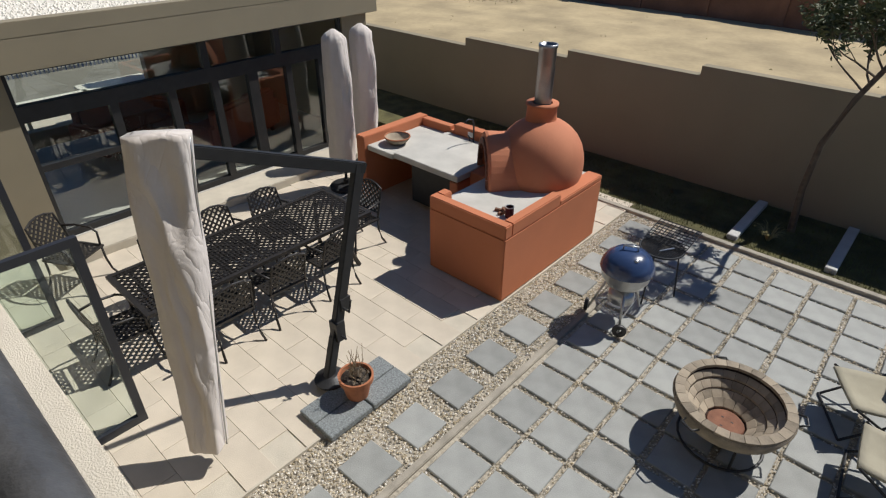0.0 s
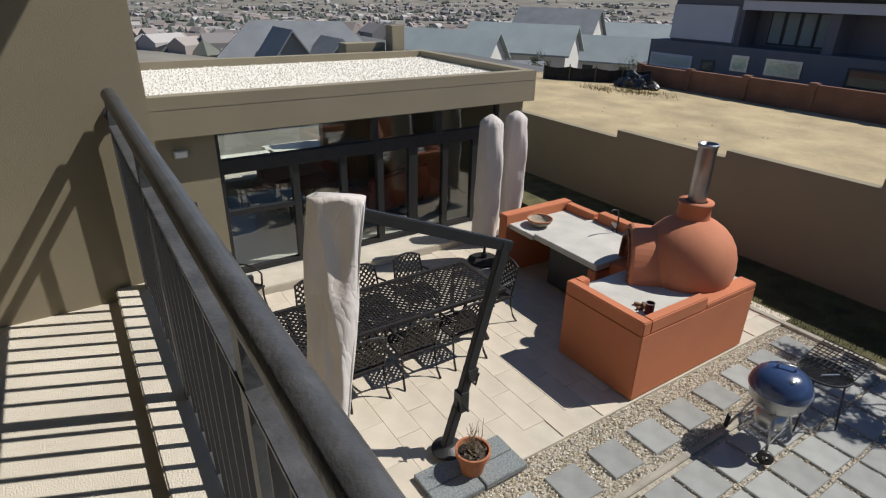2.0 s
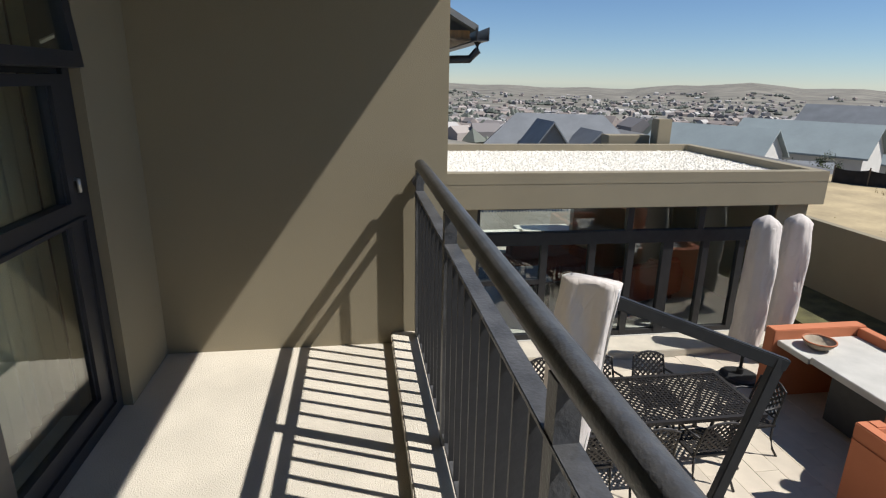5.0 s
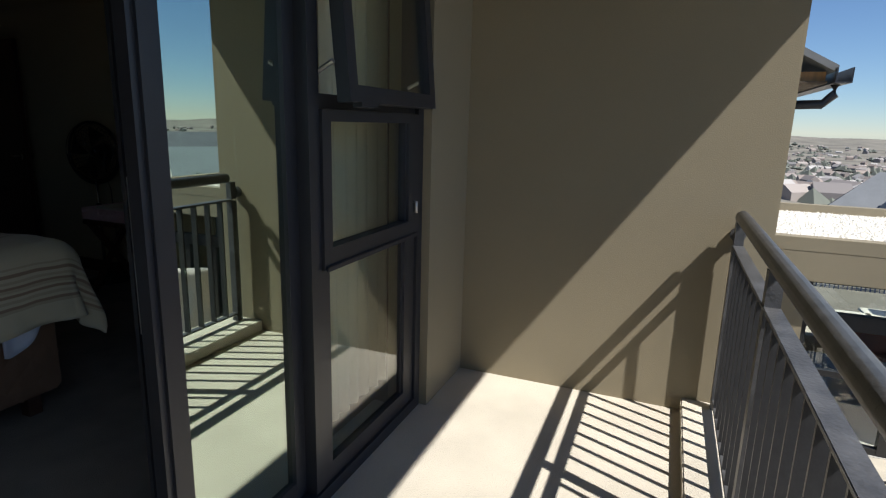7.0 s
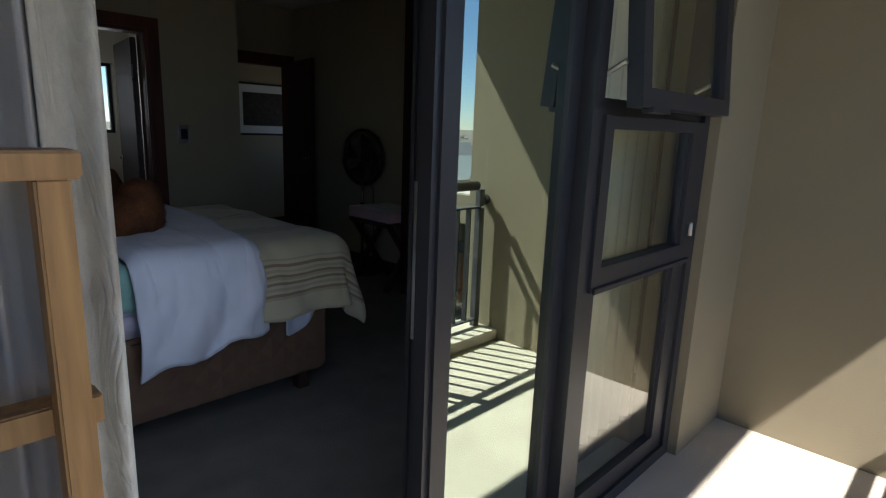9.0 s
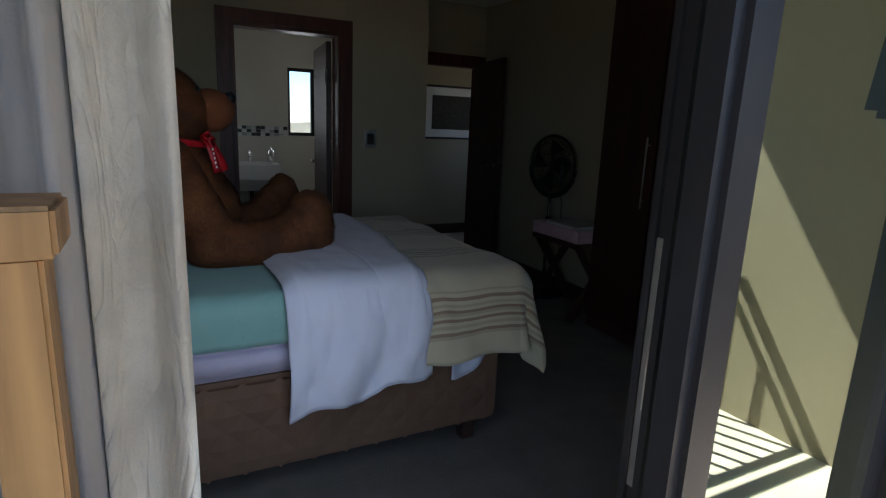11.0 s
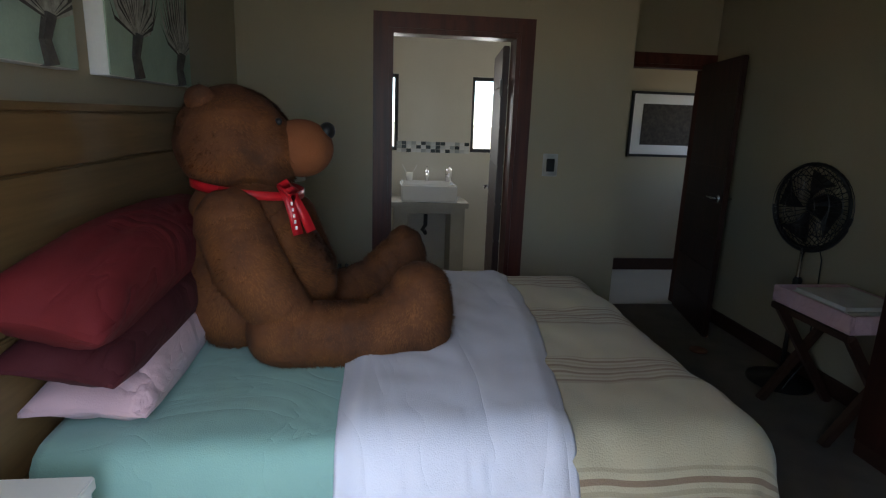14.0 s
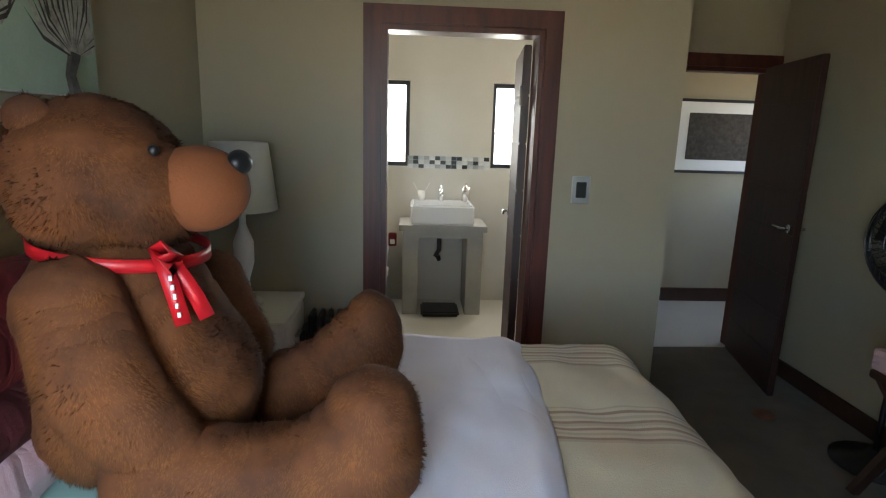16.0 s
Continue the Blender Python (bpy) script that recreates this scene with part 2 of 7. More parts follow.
M = {
    "khaki": surface("khaki_plaster", (0.26, 0.222, 0.15), 0.9, 0.05, 1.2, 180, 0.12),
    "screed": surface("balcony_screed", (0.62, 0.56, 0.46), 0.9, 0.10, 2.6, 170, 0.6),
    "terrace": surface("terrace_tile", (0.56, 0.49, 0.39), 0.75, 0.10, 2.5, 90, 0.2, random_id=0.3),
    "slate": surface("slate_paver", (0.295, 0.30, 0.282), 0.7, 0.14, 4.0, 90, 0.25, random_id=0.7),
    "gravel_bed": surface("gravel_bed", (0.45, 0.40, 0.32), 0.95, 0.3, 30.0, 160, 0.6),
    "concrete": surface("concrete", (0.52, 0.47, 0.38), 0.9, 0.1, 4.0, 120, 0.3),
    "kerbstone": surface("weathered_kerb", (0.36, 0.325, 0.265), 0.9, 0.2, 5, 120, 0.3),
    "roofgravel": surface("roof_gravel", (0.80, 0.75, 0.65), 0.95, 0.18, 14.0, 60, 0.8),
    "terracotta": surface("terracotta_paint", (0.50, 0.17, 0.075), 0.8, 0.07, 1.5, 120, 0.15),
    "lot": surface("dry_earth", (0.45, 0.355, 0.205), 0.95, 0.22, 0.7, 7, 0.4),
    "grass": surface("lawn", (0.115, 0.105, 0.04), 0.95, 0.35, 3.0, 120, 0.8),
    "frame": surface("charcoal_aluminium", (0.026, 0.028, 0.035), 0.4, 0.1, 4, 200, 0.03),
    "steel": surface("charcoal_painted_steel", (0.032, 0.032, 0.034), 0.45, 0.2, 8, 60, 0.15),
    "canvas": surface("pale_canvas", (0.62, 0.56, 0.51), 0.9, 0.05, 3, 300, 0.1, sheen=0.2),
    "iron": surface("black_cast_aluminium", (0.022, 0.019, 0.017), 0.5, 0.2, 12, 120, 0.1),
    "roomwall": surface("bedroom_paint", (0.39, 0.335, 0.235), 0.85, 0.03, 1.0, 160, 0.06),
    "white": surface("white_paint", (0.80, 0.79, 0.76), 0.6, 0.03, 2, 100, 0.03),
    "carpet": surface("grey_carpet", (0.19, 0.165, 0.14), 0.98, 0.15, 5, 260, 0.6),
    # Mahogany with the wardrobe's unlit darkness put into its colour.
    "shaded_mahogany": surface("shaded_mahogany", (0.045, 0.011, 0.006), 0.5, 0.3, 25, 90, 0.05, stretch=(1, 1, 0.06)),
    "mahogany": surface("mahogany", (0.105, 0.022, 0.012), 0.45, 0.3, 25, 90, 0.05, stretch=(1, 1, 0.06)),
    "tile": surface("bathroom_tile", (0.66, 0.63, 0.55), 0.35, 0.05, 2, 60, 0.02),
    "rail": surface("worn_charcoal_rail", (0.085, 0.085, 0.088), 0.42, 0.3, 14, 90, 0.2),
    "pebble": surface("pebbles", (0.62, 0.54, 0.40), 0.85, 0.35, 9, 80, 0.2),
    "granite": surface("speckled_granite_slab", (0.24, 0.26, 0.26), 0.6, 0.35, 60, 260, 0.2),
    "flue": surface("galvanised_flue", (0.36, 0.36, 0.36), 0.42, 0.12, 5, 60, 0.05, metal=0.9),
    "dome": surface("terracotta_dome", (0.48, 0.185, 0.095), 0.85, 0.12, 2.2, 90, 0.2, tint=(0.40, 0.14, 0.07)),
    "archbrick": surface("dark_arch_brick", (0.20, 0.085, 0.05), 0.9, 0.3, 12, 80, 0.3, random_id=0.5),
    "darkbrick": surface("dark_brown_brick", (0.05, 0.028, 0.02), 0.9, 0.3, 9, 80, 0.3),
    "counter": surface("concrete_counter", (0.52, 0.50, 0.45), 0.75, 0.12, 3, 90, 0.15),
    "blue": surface("blue_enamel", (0.035, 0.06, 0.14), 0.22, 0.15, 5, 60, 0.02, coat=0.6),
    "alu": surface("brushed_aluminium", (0.55, 0.55, 0.54), 0.35, 0.15, 9, 120, 0.04, metal=0.85),
    "blackmetal": surface("black_metal", (0.02, 0.02, 0.021), 0.5, 0.2, 9, 90, 0.05),
    "clay": surface("clay_pot", (0.42, 0.16, 0.075), 0.85, 0.2, 7, 90, 0.15),
    "soil": surface("potting_soil", (0.05, 0.04, 0.03), 0.95, 0.4, 25, 120, 0.8),
    "twig": surface("dry_twigs", (0.28, 0.21, 0.13), 0.9, 0.2, 20, 90, 0.1),
    "pitstone": surface("sandstone_block", (0.32, 0.265, 0.195), 0.9, 0.22, 9, 70, 0.4, random_id=0.8),
    "rust": surface("rusty_plate", (0.22, 0.095, 0.055), 0.85, 0.25, 10, 90, 0.3),
    "khakicloth": surface("khaki_cloth", (0.34, 0.31, 0.23), 0.9, 0.1, 6, 200, 0.2),
    "blackcloth": surface("black_cloth", (0.025, 0.025, 0.027), 0.9, 0.2, 6, 200, 0.2),
    "bark": surface("bark", (0.13, 0.10, 0.07), 0.9, 0.25, 14, 60, 0.4),
    "leaf": surface("olive_leaf", (0.10, 0.12, 0.045), 0.65, 0.25, 3, 30, 0.0),
    "drygrass": surface("dry_grass", (0.32, 0.27, 0.12), 0.95, 0.25, 3, 30, 0.0),
    "blade": surface("grass_blade", (0.13, 0.135, 0.045), 0.8, 0.35, 1.5, 30, 0.0),
    "sleeper": surface("pale_concrete_edging", (0.50, 0.49, 0.46), 0.9, 0.1, 4, 90, 0.2),
    "slateroof": surface("grey_slate_roof", (0.19, 0.20, 0.21), 0.75, 0.12, 0.8, 9, 0.3),
    "tealroof": surface("pale_teal_sheet_roof", (0.27, 0.31, 0.31), 0.85, 0.08, 0.6, 5, 0.2),
    "housewall": surface("pale_render", (0.60, 0.57, 0.52), 0.9, 0.06, 0.8, 20, 0.1),
    "darkhouse": surface("charcoal_render", (0.15, 0.145, 0.165), 0.85, 0.06, 0.8, 20, 0.1),
    "lilac": surface("pale_lilac_panel", (0.52, 0.50, 0.54), 0.8, 0.04, 0.8, 20, 0.05),
    "brickwall": surface("brown_brick", (0.19, 0.095, 0.06), 0.9, 0.2, 1.2, 14, 0.3),
    "net": surface("black_shade_net", (0.022, 0.02, 0.02), 0.95, 0.3, 3, 40, 0.3),
    # Veld and far bush are greyed in colour to stand in for haze.
    "veld": surface("hazed_veld", (0.225, 0.205, 0.165), 0.98, 0.35, 0.012, 0.25, 0.0),
    "town": surface("far_roofs", (0.34, 0.33, 0.32), 0.9, 0.3, 0.03, 0.4, 0.0, random_id=0.0),
    "farbush": surface("hazed_bush", (0.14, 0.15, 0.125), 0.95, 0.3, 0.05, 0.5, 0.0),
    "asphalt": surface("asphalt", (0.12, 0.12, 0.12), 0.9, 0.1, 1, 30, 0.2),
    "brownwood": surface("pine_wood", (0.46, 0.26, 0.10), 0.5, 0.28, 22, 60, 0.1, stretch=(1, 1, 0.08)),
    "pine": surface("varnished_pine", (0.50, 0.29, 0.11), 0.45, 0.2, 30, 60, 0.06, stretch=(1, 1, 0.08), tint=(0.25, 0.12, 0.04)),
    "oak": surface("oak_headboard", (0.20, 0.115, 0.045), 0.55, 0.15, 30, 120, 0.08, stretch=(1, 0.05, 1)),
    "curtain": surface("grey_linen_curtain", (0.50, 0.47, 0.43), 0.9, 0.05, 4, 250, 0.15, sheen=0.3),
    "damask": surface("cream_damask", (0.62, 0.57, 0.47), 0.7, 0.12, 14, 200, 0.15, sheen=0.3),
    "cream": surface("cream_curtain", (0.66, 0.58, 0.42), 0.9, 0.05, 4, 250, 0.12, sheen=0.3),
    "teal": surface("pale_teal_sheet", (0.26, 0.46, 0.41), 0.9, 0.06, 4, 300, 0.15, sheen=0.2),
    "lavender": surface("lavender_sheet", (0.56, 0.50, 0.62), 0.9, 0.05, 4, 300, 0.15, sheen=0.2),
    "duvet": surface("white_lilac_cotton", (0.70, 0.70, 0.80), 0.9, 0.04, 4, 300, 0.15),
    "pink": surface("pink_cotton", (0.62, 0.40, 0.44), 0.9, 0.05, 4, 300, 0.15, sheen=0.2),
    "red": surface("red_cotton", (0.14, 0.003, 0.006), 0.85, 0.12, 5, 300, 0.15),
    "darkred": surface("maroon_cotton", (0.065, 0.003, 0.007), 0.85, 0.12, 5, 300, 0.15),
    "ribbon": surface("red_satin_ribbon", (0.55, 0.012, 0.02), 0.35, 0.1, 9, 200, 0.03),
    "quiltbase": surface("brown_quilted_fabric", (0.16, 0.085, 0.05), 0.7, 0.12, 8, 200, 0.2),
    "muzzle": surface("tan_plush", (0.21, 0.062, 0.019), 0.9, 0.12, 8, 160, 0.1),
    "porcelain": surface("white_porcelain", (0.82, 0.82, 0.80), 0.12, 0.02, 2, 60, 0.0, coat=0.5),
    "vanity": surface("grey_cement_vanity", (0.36, 0.35, 0.31), 0.6, 0.14, 4, 80, 0.08),
    "chrome": surface("chrome", (0.75, 0.75, 0.76), 0.12, 0.04, 4, 60, 0.0, metal=1.0),
    "black": surface("black_plastic", (0.012, 0.012, 0.013), 0.4, 0.2, 6, 90, 0.03),
    "skirting": surface("dark_wood_skirting", (0.06, 0.025, 0.016), 0.45, 0.2, 6, 60, 0.05),
    "artgreen": surface("pale_green_canvas", (0.36, 0.47, 0.36), 0.85, 0.12, 5, 120, 0.1),
    "artwhite": surface("white_canvas_edge", (0.72, 0.72, 0.68), 0.85, 0.05, 5, 120, 0.1),
    "artgrey": surface("grey_brown_paint", (0.44, 0.42, 0.35), 0.85, 0.3, 30, 120, 0.2),
    "artdark": surface("dark_brown_paint", (0.06, 0.05, 0.04), 0.85, 0.3, 30, 120, 0.2),
    "shade": surface("cream_lampshade", (0.72, 0.68, 0.58), 0.8, 0.04, 5, 200, 0.1),
    "towel": surface("pale_towel", (0.62, 0.60, 0.55), 0.95, 0.08, 8, 300, 0.4),
    "floorroom": surface("polished_interior_floor", (0.48, 0.46, 0.42), 0.3, 0.06, 2, 60, 0.02),
    "redlounge": surface("red_brown_upholstery", (0.30, 0.085, 0.05), 0.85, 0.1, 5, 120, 0.1),
    "glass": glass("clear_glass"),
    "tinted": glass("green_tinted_reflective_glass", (0.44, 0.52, 0.46), 0.52, (0.86, 1.0, 0.90)),
    "windowglass": glass("window_glass", (0.88, 0.92, 0.90), 0.07),
    "frosted": surface("frosted_window_film", (0.85, 0.87, 0.88), 0.6, 0.02, 3, 90, 0.0),
}


crumple(M["canvas"], 2.6, 0.022, (1.6, 1.6, 0.7))
crumple(M["duvet"], 2.6, 0.012, (1.6, 0.6, 0.6), 0.5)
crumple(M["teal"], 3.0, 0.010, (0.8, 1.2, 1.0))
crumple(M["lavender"], 3.5, 0.008, (0.6, 1.0, 2.0))
crumple(M["pink"], 5.0, 0.020)
crumple(M["red"], 4.0, 0.018)
crumple(M["darkred"], 4.0, 0.018)
crumple(M["damask"], 7.0, 0.012, (1.4, 1.4, 0.5))


# ---- builders ----
def box(bm, x0, x1, y0, y1, z0, z1):
    r = bmesh.ops.create_cube(bm, size=1)
    for v in r["verts"]:
        v.co = Vector((x0 + (v.co.x + 0.5) * (x1 - x0), y0 + (v.co.y + 0.5) * (y1 - y0), z0 + (v.co.z + 0.5) * (z1 - z0)))
    return r["verts"]


def mesh_of(name, bm, material, smooth=False):
    me = bpy.data.meshes.new(name)
    bmesh.ops.recalc_face_normals(bm, faces=bm.faces)
    if smooth:
        for f in bm.faces:
            f.smooth = True
    bm.to_mesh(me)
    bm.free()
    me.materials.append(M[material] if isinstance(material, str) else material)
    return me


def part(name, bm, material, parent, label="", smooth=False, at=None):
    ob = new(name, mesh_of(name, bm, material, smooth))
    ob.parent = parent
    if at is not None:
        ob.matrix_basis = at
    if label:
        ob["label"] = label
    return ob


def thing(name, m, label, category, group="", kind=""):
    ob = new(name)
    ob.empty_display_size = 0.1
    ob.matrix_basis = m
    return tagged(ob, label, category, group, kind)


def blocks(name, boxes, material, label, category="structure", bevel=0.0):
    bm = bmesh.new()
    for b in boxes:
        box(bm, *b)
    if bevel:
        bmesh.ops.bevel(bm, geom=bm.edges[:], offset=bevel, segments=2, affect="EDGES")
    ob = new(name, mesh_of(name, bm, material))
    return tagged(ob, label, category, "", "structure")


def bar(parent, name, material, *b, bevel=0.0, label=""):
    bm = bmesh.new()
    box(bm, *b)
    if bevel:
        bmesh.ops.bevel(bm, geom=bm.edges[:], offset=bevel, segments=2, affect="EDGES")
    return part(name, bm, material, parent, label)


def tube(bm, pts, r, seg=8, close_ends=True, radii=None):
    """A round bar along a line of points."""
    pts = [Vector(p) for p in pts]
    rings = []
    up = Vector((0, 0, 1))
    for i, p in enumerate(pts):
        a, b = pts[max(i - 1, 0)], pts[min(i + 1, len(pts) - 1)]
        d = (b - a).normalized()
        s = d.cross(up if abs(d.z) < 0.95 else Vector((0, 1, 0))).normalized()
        u = s.cross(d)
        rr = radii[i] if radii else r
        rings.append([bm.verts.new(p + rr * (math.cos(2 * math.pi * k / seg) * s + math.sin(2 * math.pi * k / seg) * u)) for k in range(seg)])
    for p, q in zip(rings, rings[1:]):
        for k in range(seg):
            bm.faces.new((p[k], p[(k + 1) % seg], q[(k + 1) % seg], q[k]))
    if close_ends:
        bm.faces.new(rings[0][::-1])
        bm.faces.new(rings[-1])


def lathe(bm, profile, seg=32, center=(0, 0, 0)):
    """Turns a profile of (radius, height) round the upright axis."""
    c = Vector(center)
    rings = []
    for r, z in profile:
        if r < 1e-4:
            rings.append([bm.verts.new(c + Vector((0, 0, z)))])
        else:
            rings.append([bm.verts.new(c + Vector((r * math.cos(2 * math.pi * k / seg), r * math.sin(2 * math.pi * k / seg), z))) for k in range(seg)])
    for p, q in zip(rings, rings[1:]):
        for k in range(seg):
            k2 = (k + 1) % seg
            if len(p) == 1 and len(q) == 1:
                continue
            if len(p) == 1:
                bm.faces.new((p[0], q[k2], q[k]))
            elif len(q) == 1:
                bm.faces.new((p[k], p[k2], q[0]))
            else:
                bm.faces.new((p[k], p[k2], q[k2], q[k]))


G = -2.75  # courtyard level

# ---- structure: house with the balcony ----
blocks("balcony_floor", [(-3.8, 1.8, -1.45, 0.11, -0.25, 0.0)], "screed", "pale sand-coloured screed floor of the balcony")
blocks("balcony_kerb", [(-3.8, 1.8, -0.19, 0.115, 0.0, 0.07)], "screed", "low pale screed kerb under the balustrade", bevel=0.006)
blocks("wall_end", [(-6.9, -3.8, -1.62, 0.12, -0.25, 2.58)], "khaki", "khaki plastered side wall of the balcony", bevel=0.008)
blocks("wall_door", [(-3.8, -3.295, -1.62, -1.4, 0, 2.58), (-3.295, -0.85, -1.62, -1.4, 2.35, 2.58), (-0.85, 1.8, -1.62, -1.4, 0, 2.58)], "khaki", "khaki plastered wall round the sliding door")
blocks("wall_balcony_east", [(1.8, 2.0, -1.62, 0.12, -0.25, 2.58)], "khaki", "khaki plastered wall closing the balcony")
blocks("balcony_roof", [(-6.9, 2.0, -1.62, 0.60, 2.58, 2.8)], "khaki", "khaki plastered roof overhang above the balcony")
blocks("wall_below", [(-5.0, 2.0, -0.2, 0.0, G, -0.25), (-9.0, -7.4, -0.2, 0.0, G, -0.25), (-7.4, -5.0, -0.2, 0.0, G + 2.3, -0.25), (-9.0, -6.9, -0.2, 0.0, -0.25, 0.6)], "khaki", "khaki plastered ground floor wall under the balcony")
blocks("floor_ground_room", [(-9.0, 2.0, -5.0, -0.2, G - 0.2, G)], "floorroom", "polished floor of the ground floor room")
blocks("wall_ground_room", [(-9.0, 2.0, -5.2, -5.0, G, -0.25)], "roomwall", "plain rear wall of the ground floor room")

# eave of the next roof with its gutter and downpipe
eave = thing("roof_eave", pose(-7.9, 0.4, 1.9), "dark grey pitched roof eave with a charcoal gutter", "roof", kind="structure")
bm = bmesh.new()
vs = box(bm, -1.5, 1.42, -0.9, 0.42, 0.0, 0.06)
for v in vs:
    v.co.z += (0.42 - v.co.y) * 0.55
part("roof_slope", bm, "slateroof", eave)
bar(eave, "soffit_board", "bark", -1.5, 1.38, -0.28, 0.36, -0.08, -0.06)
for i in range(4):
    bar(eave, "rafter", "brownwood", 1.25 - i * 0.6, 1.30 - i * 0.6, -0.28, 0.36, -0.06, 0.02)
bm = bmesh.new()
box(bm, -1.5, 1.46, 0.40, 0.52, -0.08, -0.07)
box(bm, -1.5, 1.46, 0.51, 0.52, -0.07, 0.04)
box(bm, -1.5, 1.46, 0.40, 0.41, -0.07, 0.04)
part("gutter", bm, "frame", eave)
bm = bmesh.new()
tube(bm, [(1.2, 0.46, -0.08), (1.2, 0.46, -0.16), (1.2, 0.38, -0.24), (1.2, -0.16, -0.26), (1.2, -0.21, -0.32), (1.2, -0.21, -2.05)], 0.04, 10)
part("downpipe", bm, "frame", eave, smooth=True)

# ---- bedroom shell ----
X0, X1, Y0, Y1 = -4.38, -0.88, -5.30, -1.62
blocks("floor_bedroom", [(-4.6, -0.7, -6.34, -1.45, -0.25, 0.0)], "carpet", "dark grey carpeted bedroom floor")
blocks("ceiling", [(-5.6, -0.7, -7.6, -1.62, 2.58, 2.8)], "white", "plain white bedroom ceiling")
blocks("wall_headboard", [(X1, X1 + 0.2, -7.62, -1.62, -0.25, 2.58)], "roomwall", "beige painted wall behind the bed")
blocks("wall_bathroom", [(-1.70, X1, -5.42, Y0, 0, 2.58), (-2.55, -1.70, -5.42, Y0, 2.06, 2.58), (-3.23, -2.55, -5.42, Y0, 0, 2.58), (-3.23, -3.11, -6.34, -5.42, 0, 2.58)], "roomwall", "beige painted wall with the bathroom doorway", bevel=0.004)
# The opening in the hall's end wall is made up for the hall lamp.
blocks("wall_west", [(X0 - 0.2, X0, -6.44, -1.62, -0.25, 2.58), (-5.8, -5.6, -7.6, -7.36, -0.25, 2.58), (-5.8, -5.6, -6.54, -6.34, -0.25, 2.58), (-5.8, -5.6, -7.36, -6.54, -0.25, 1.0), (-5.8, -5.6, -7.36, -6.54, 2.0, 2.58)], "roomwall", "beige painted side wall of the bedroom")
blocks("wall_passage", [(-3.42, -3.11, -6.44, -6.34, 0, 2.58), (X0, -3.42, -6.44, -6.34, 2.03, 2.58), (-5.6, X0 - 0.2, -6.44, -6.34, 0, 2.58)], "roomwall", "beige wall with the doorway to the hall")
blocks("floor_hall", [(-5.6, -3.11, -7.6, -6.34, -0.25, 0.004)], "tile", "pale tiled hall floor")
blocks("wall_hall", [(-5.6, -3.11, -7.65, -7.5, 0, 2.58)], "roomwall", "beige painted hall wall")
blocks("floor_bathroom", [(-3.11, X1, -7.62, -5.42, -0.2, 0.006)], "tile", "pale tiled bathroom floor")
WB = -7.42
blocks("wall_bathroom_back", [(-3.11, X1, WB - 0.2, WB, 0, 1.21), (-3.11, X1, WB - 0.2, WB, 1.93, 2.58), (-2.58, -1.87, WB - 0.2, WB, 1.21, 1.93), (-1.57, X1, WB - 0.2, WB, 1.21, 1.93), (-3.11, -2.88, WB - 0.2, WB, 1.21, 1.93)], "tile", "pale tiled bathroom wall with two slit windows")
blocks("wall_bathroom_side", [(-3.11, -3.06, WB, -5.42, 0, 2.58), (X1 - 0.05, X1, WB, -5.42, 0, 2.58)], "tile", "pale tiled bathroom side walls")
blocks("baseboard", [(X0, X0 + 0.02, -6.34, -4.1, 0.0, 0.11), (-3.23, -2.62, Y0, Y0 + 0.018, 0.0, 0.11), (-3.25, -3.23, -6.34, Y0 + 0.018, 0.0, 0.11), (-5.6, -3.13, -7.5, -7.48, 0.0, 0.13), (-1.64, X1, Y0, Y0 + 0.018, 0, 0.11), (X1 - 0.018, X1, Y0, -1.66, 0, 0.11)], "skirting", "dark stained wooden skirting board", bevel=0.004)


def door_frame(name, m, width, height, face, label):
    """Stepped architrave with jambs; local x across, y out of the wall."""
    d = thing(name, m, label, "door frame", kind="structure")
    for s in (-1, 1):
        bm = bmesh.new()
        for w0, w1, p in ((0.0, 0.115, 0.018), (0.03, 0.085, 0.028), (0.0, 0.025, 0.034)):
            a, b = s * (width / 2 + w0), s * (width / 2 + w1)
            box(bm, min(a, b), max(a, b), 0.0, p, 0, height + w1)
        a, b = s * width / 2, s * (width / 2 + 0.03)
        box(bm, min(a, b), max(a, b), -face, 0.0, 0, height)
        part("jamb", bm, "mahogany", d)
    bm = bmesh.new()
    for w0, w1, p in ((0.0, 0.115, 0.017), (0.03, 0.085, 0.027), (0.0, 0.025, 0.033)):
        box(bm, -width / 2 - w1, width / 2 + w1, 0.0, p, height + w0, height + w1)
    box(bm, -width / 2 - 0.03, width / 2 + 0.03, -face, 0.0, height, height + 0.03)
    part("head", bm, "mahogany", d)
    return d


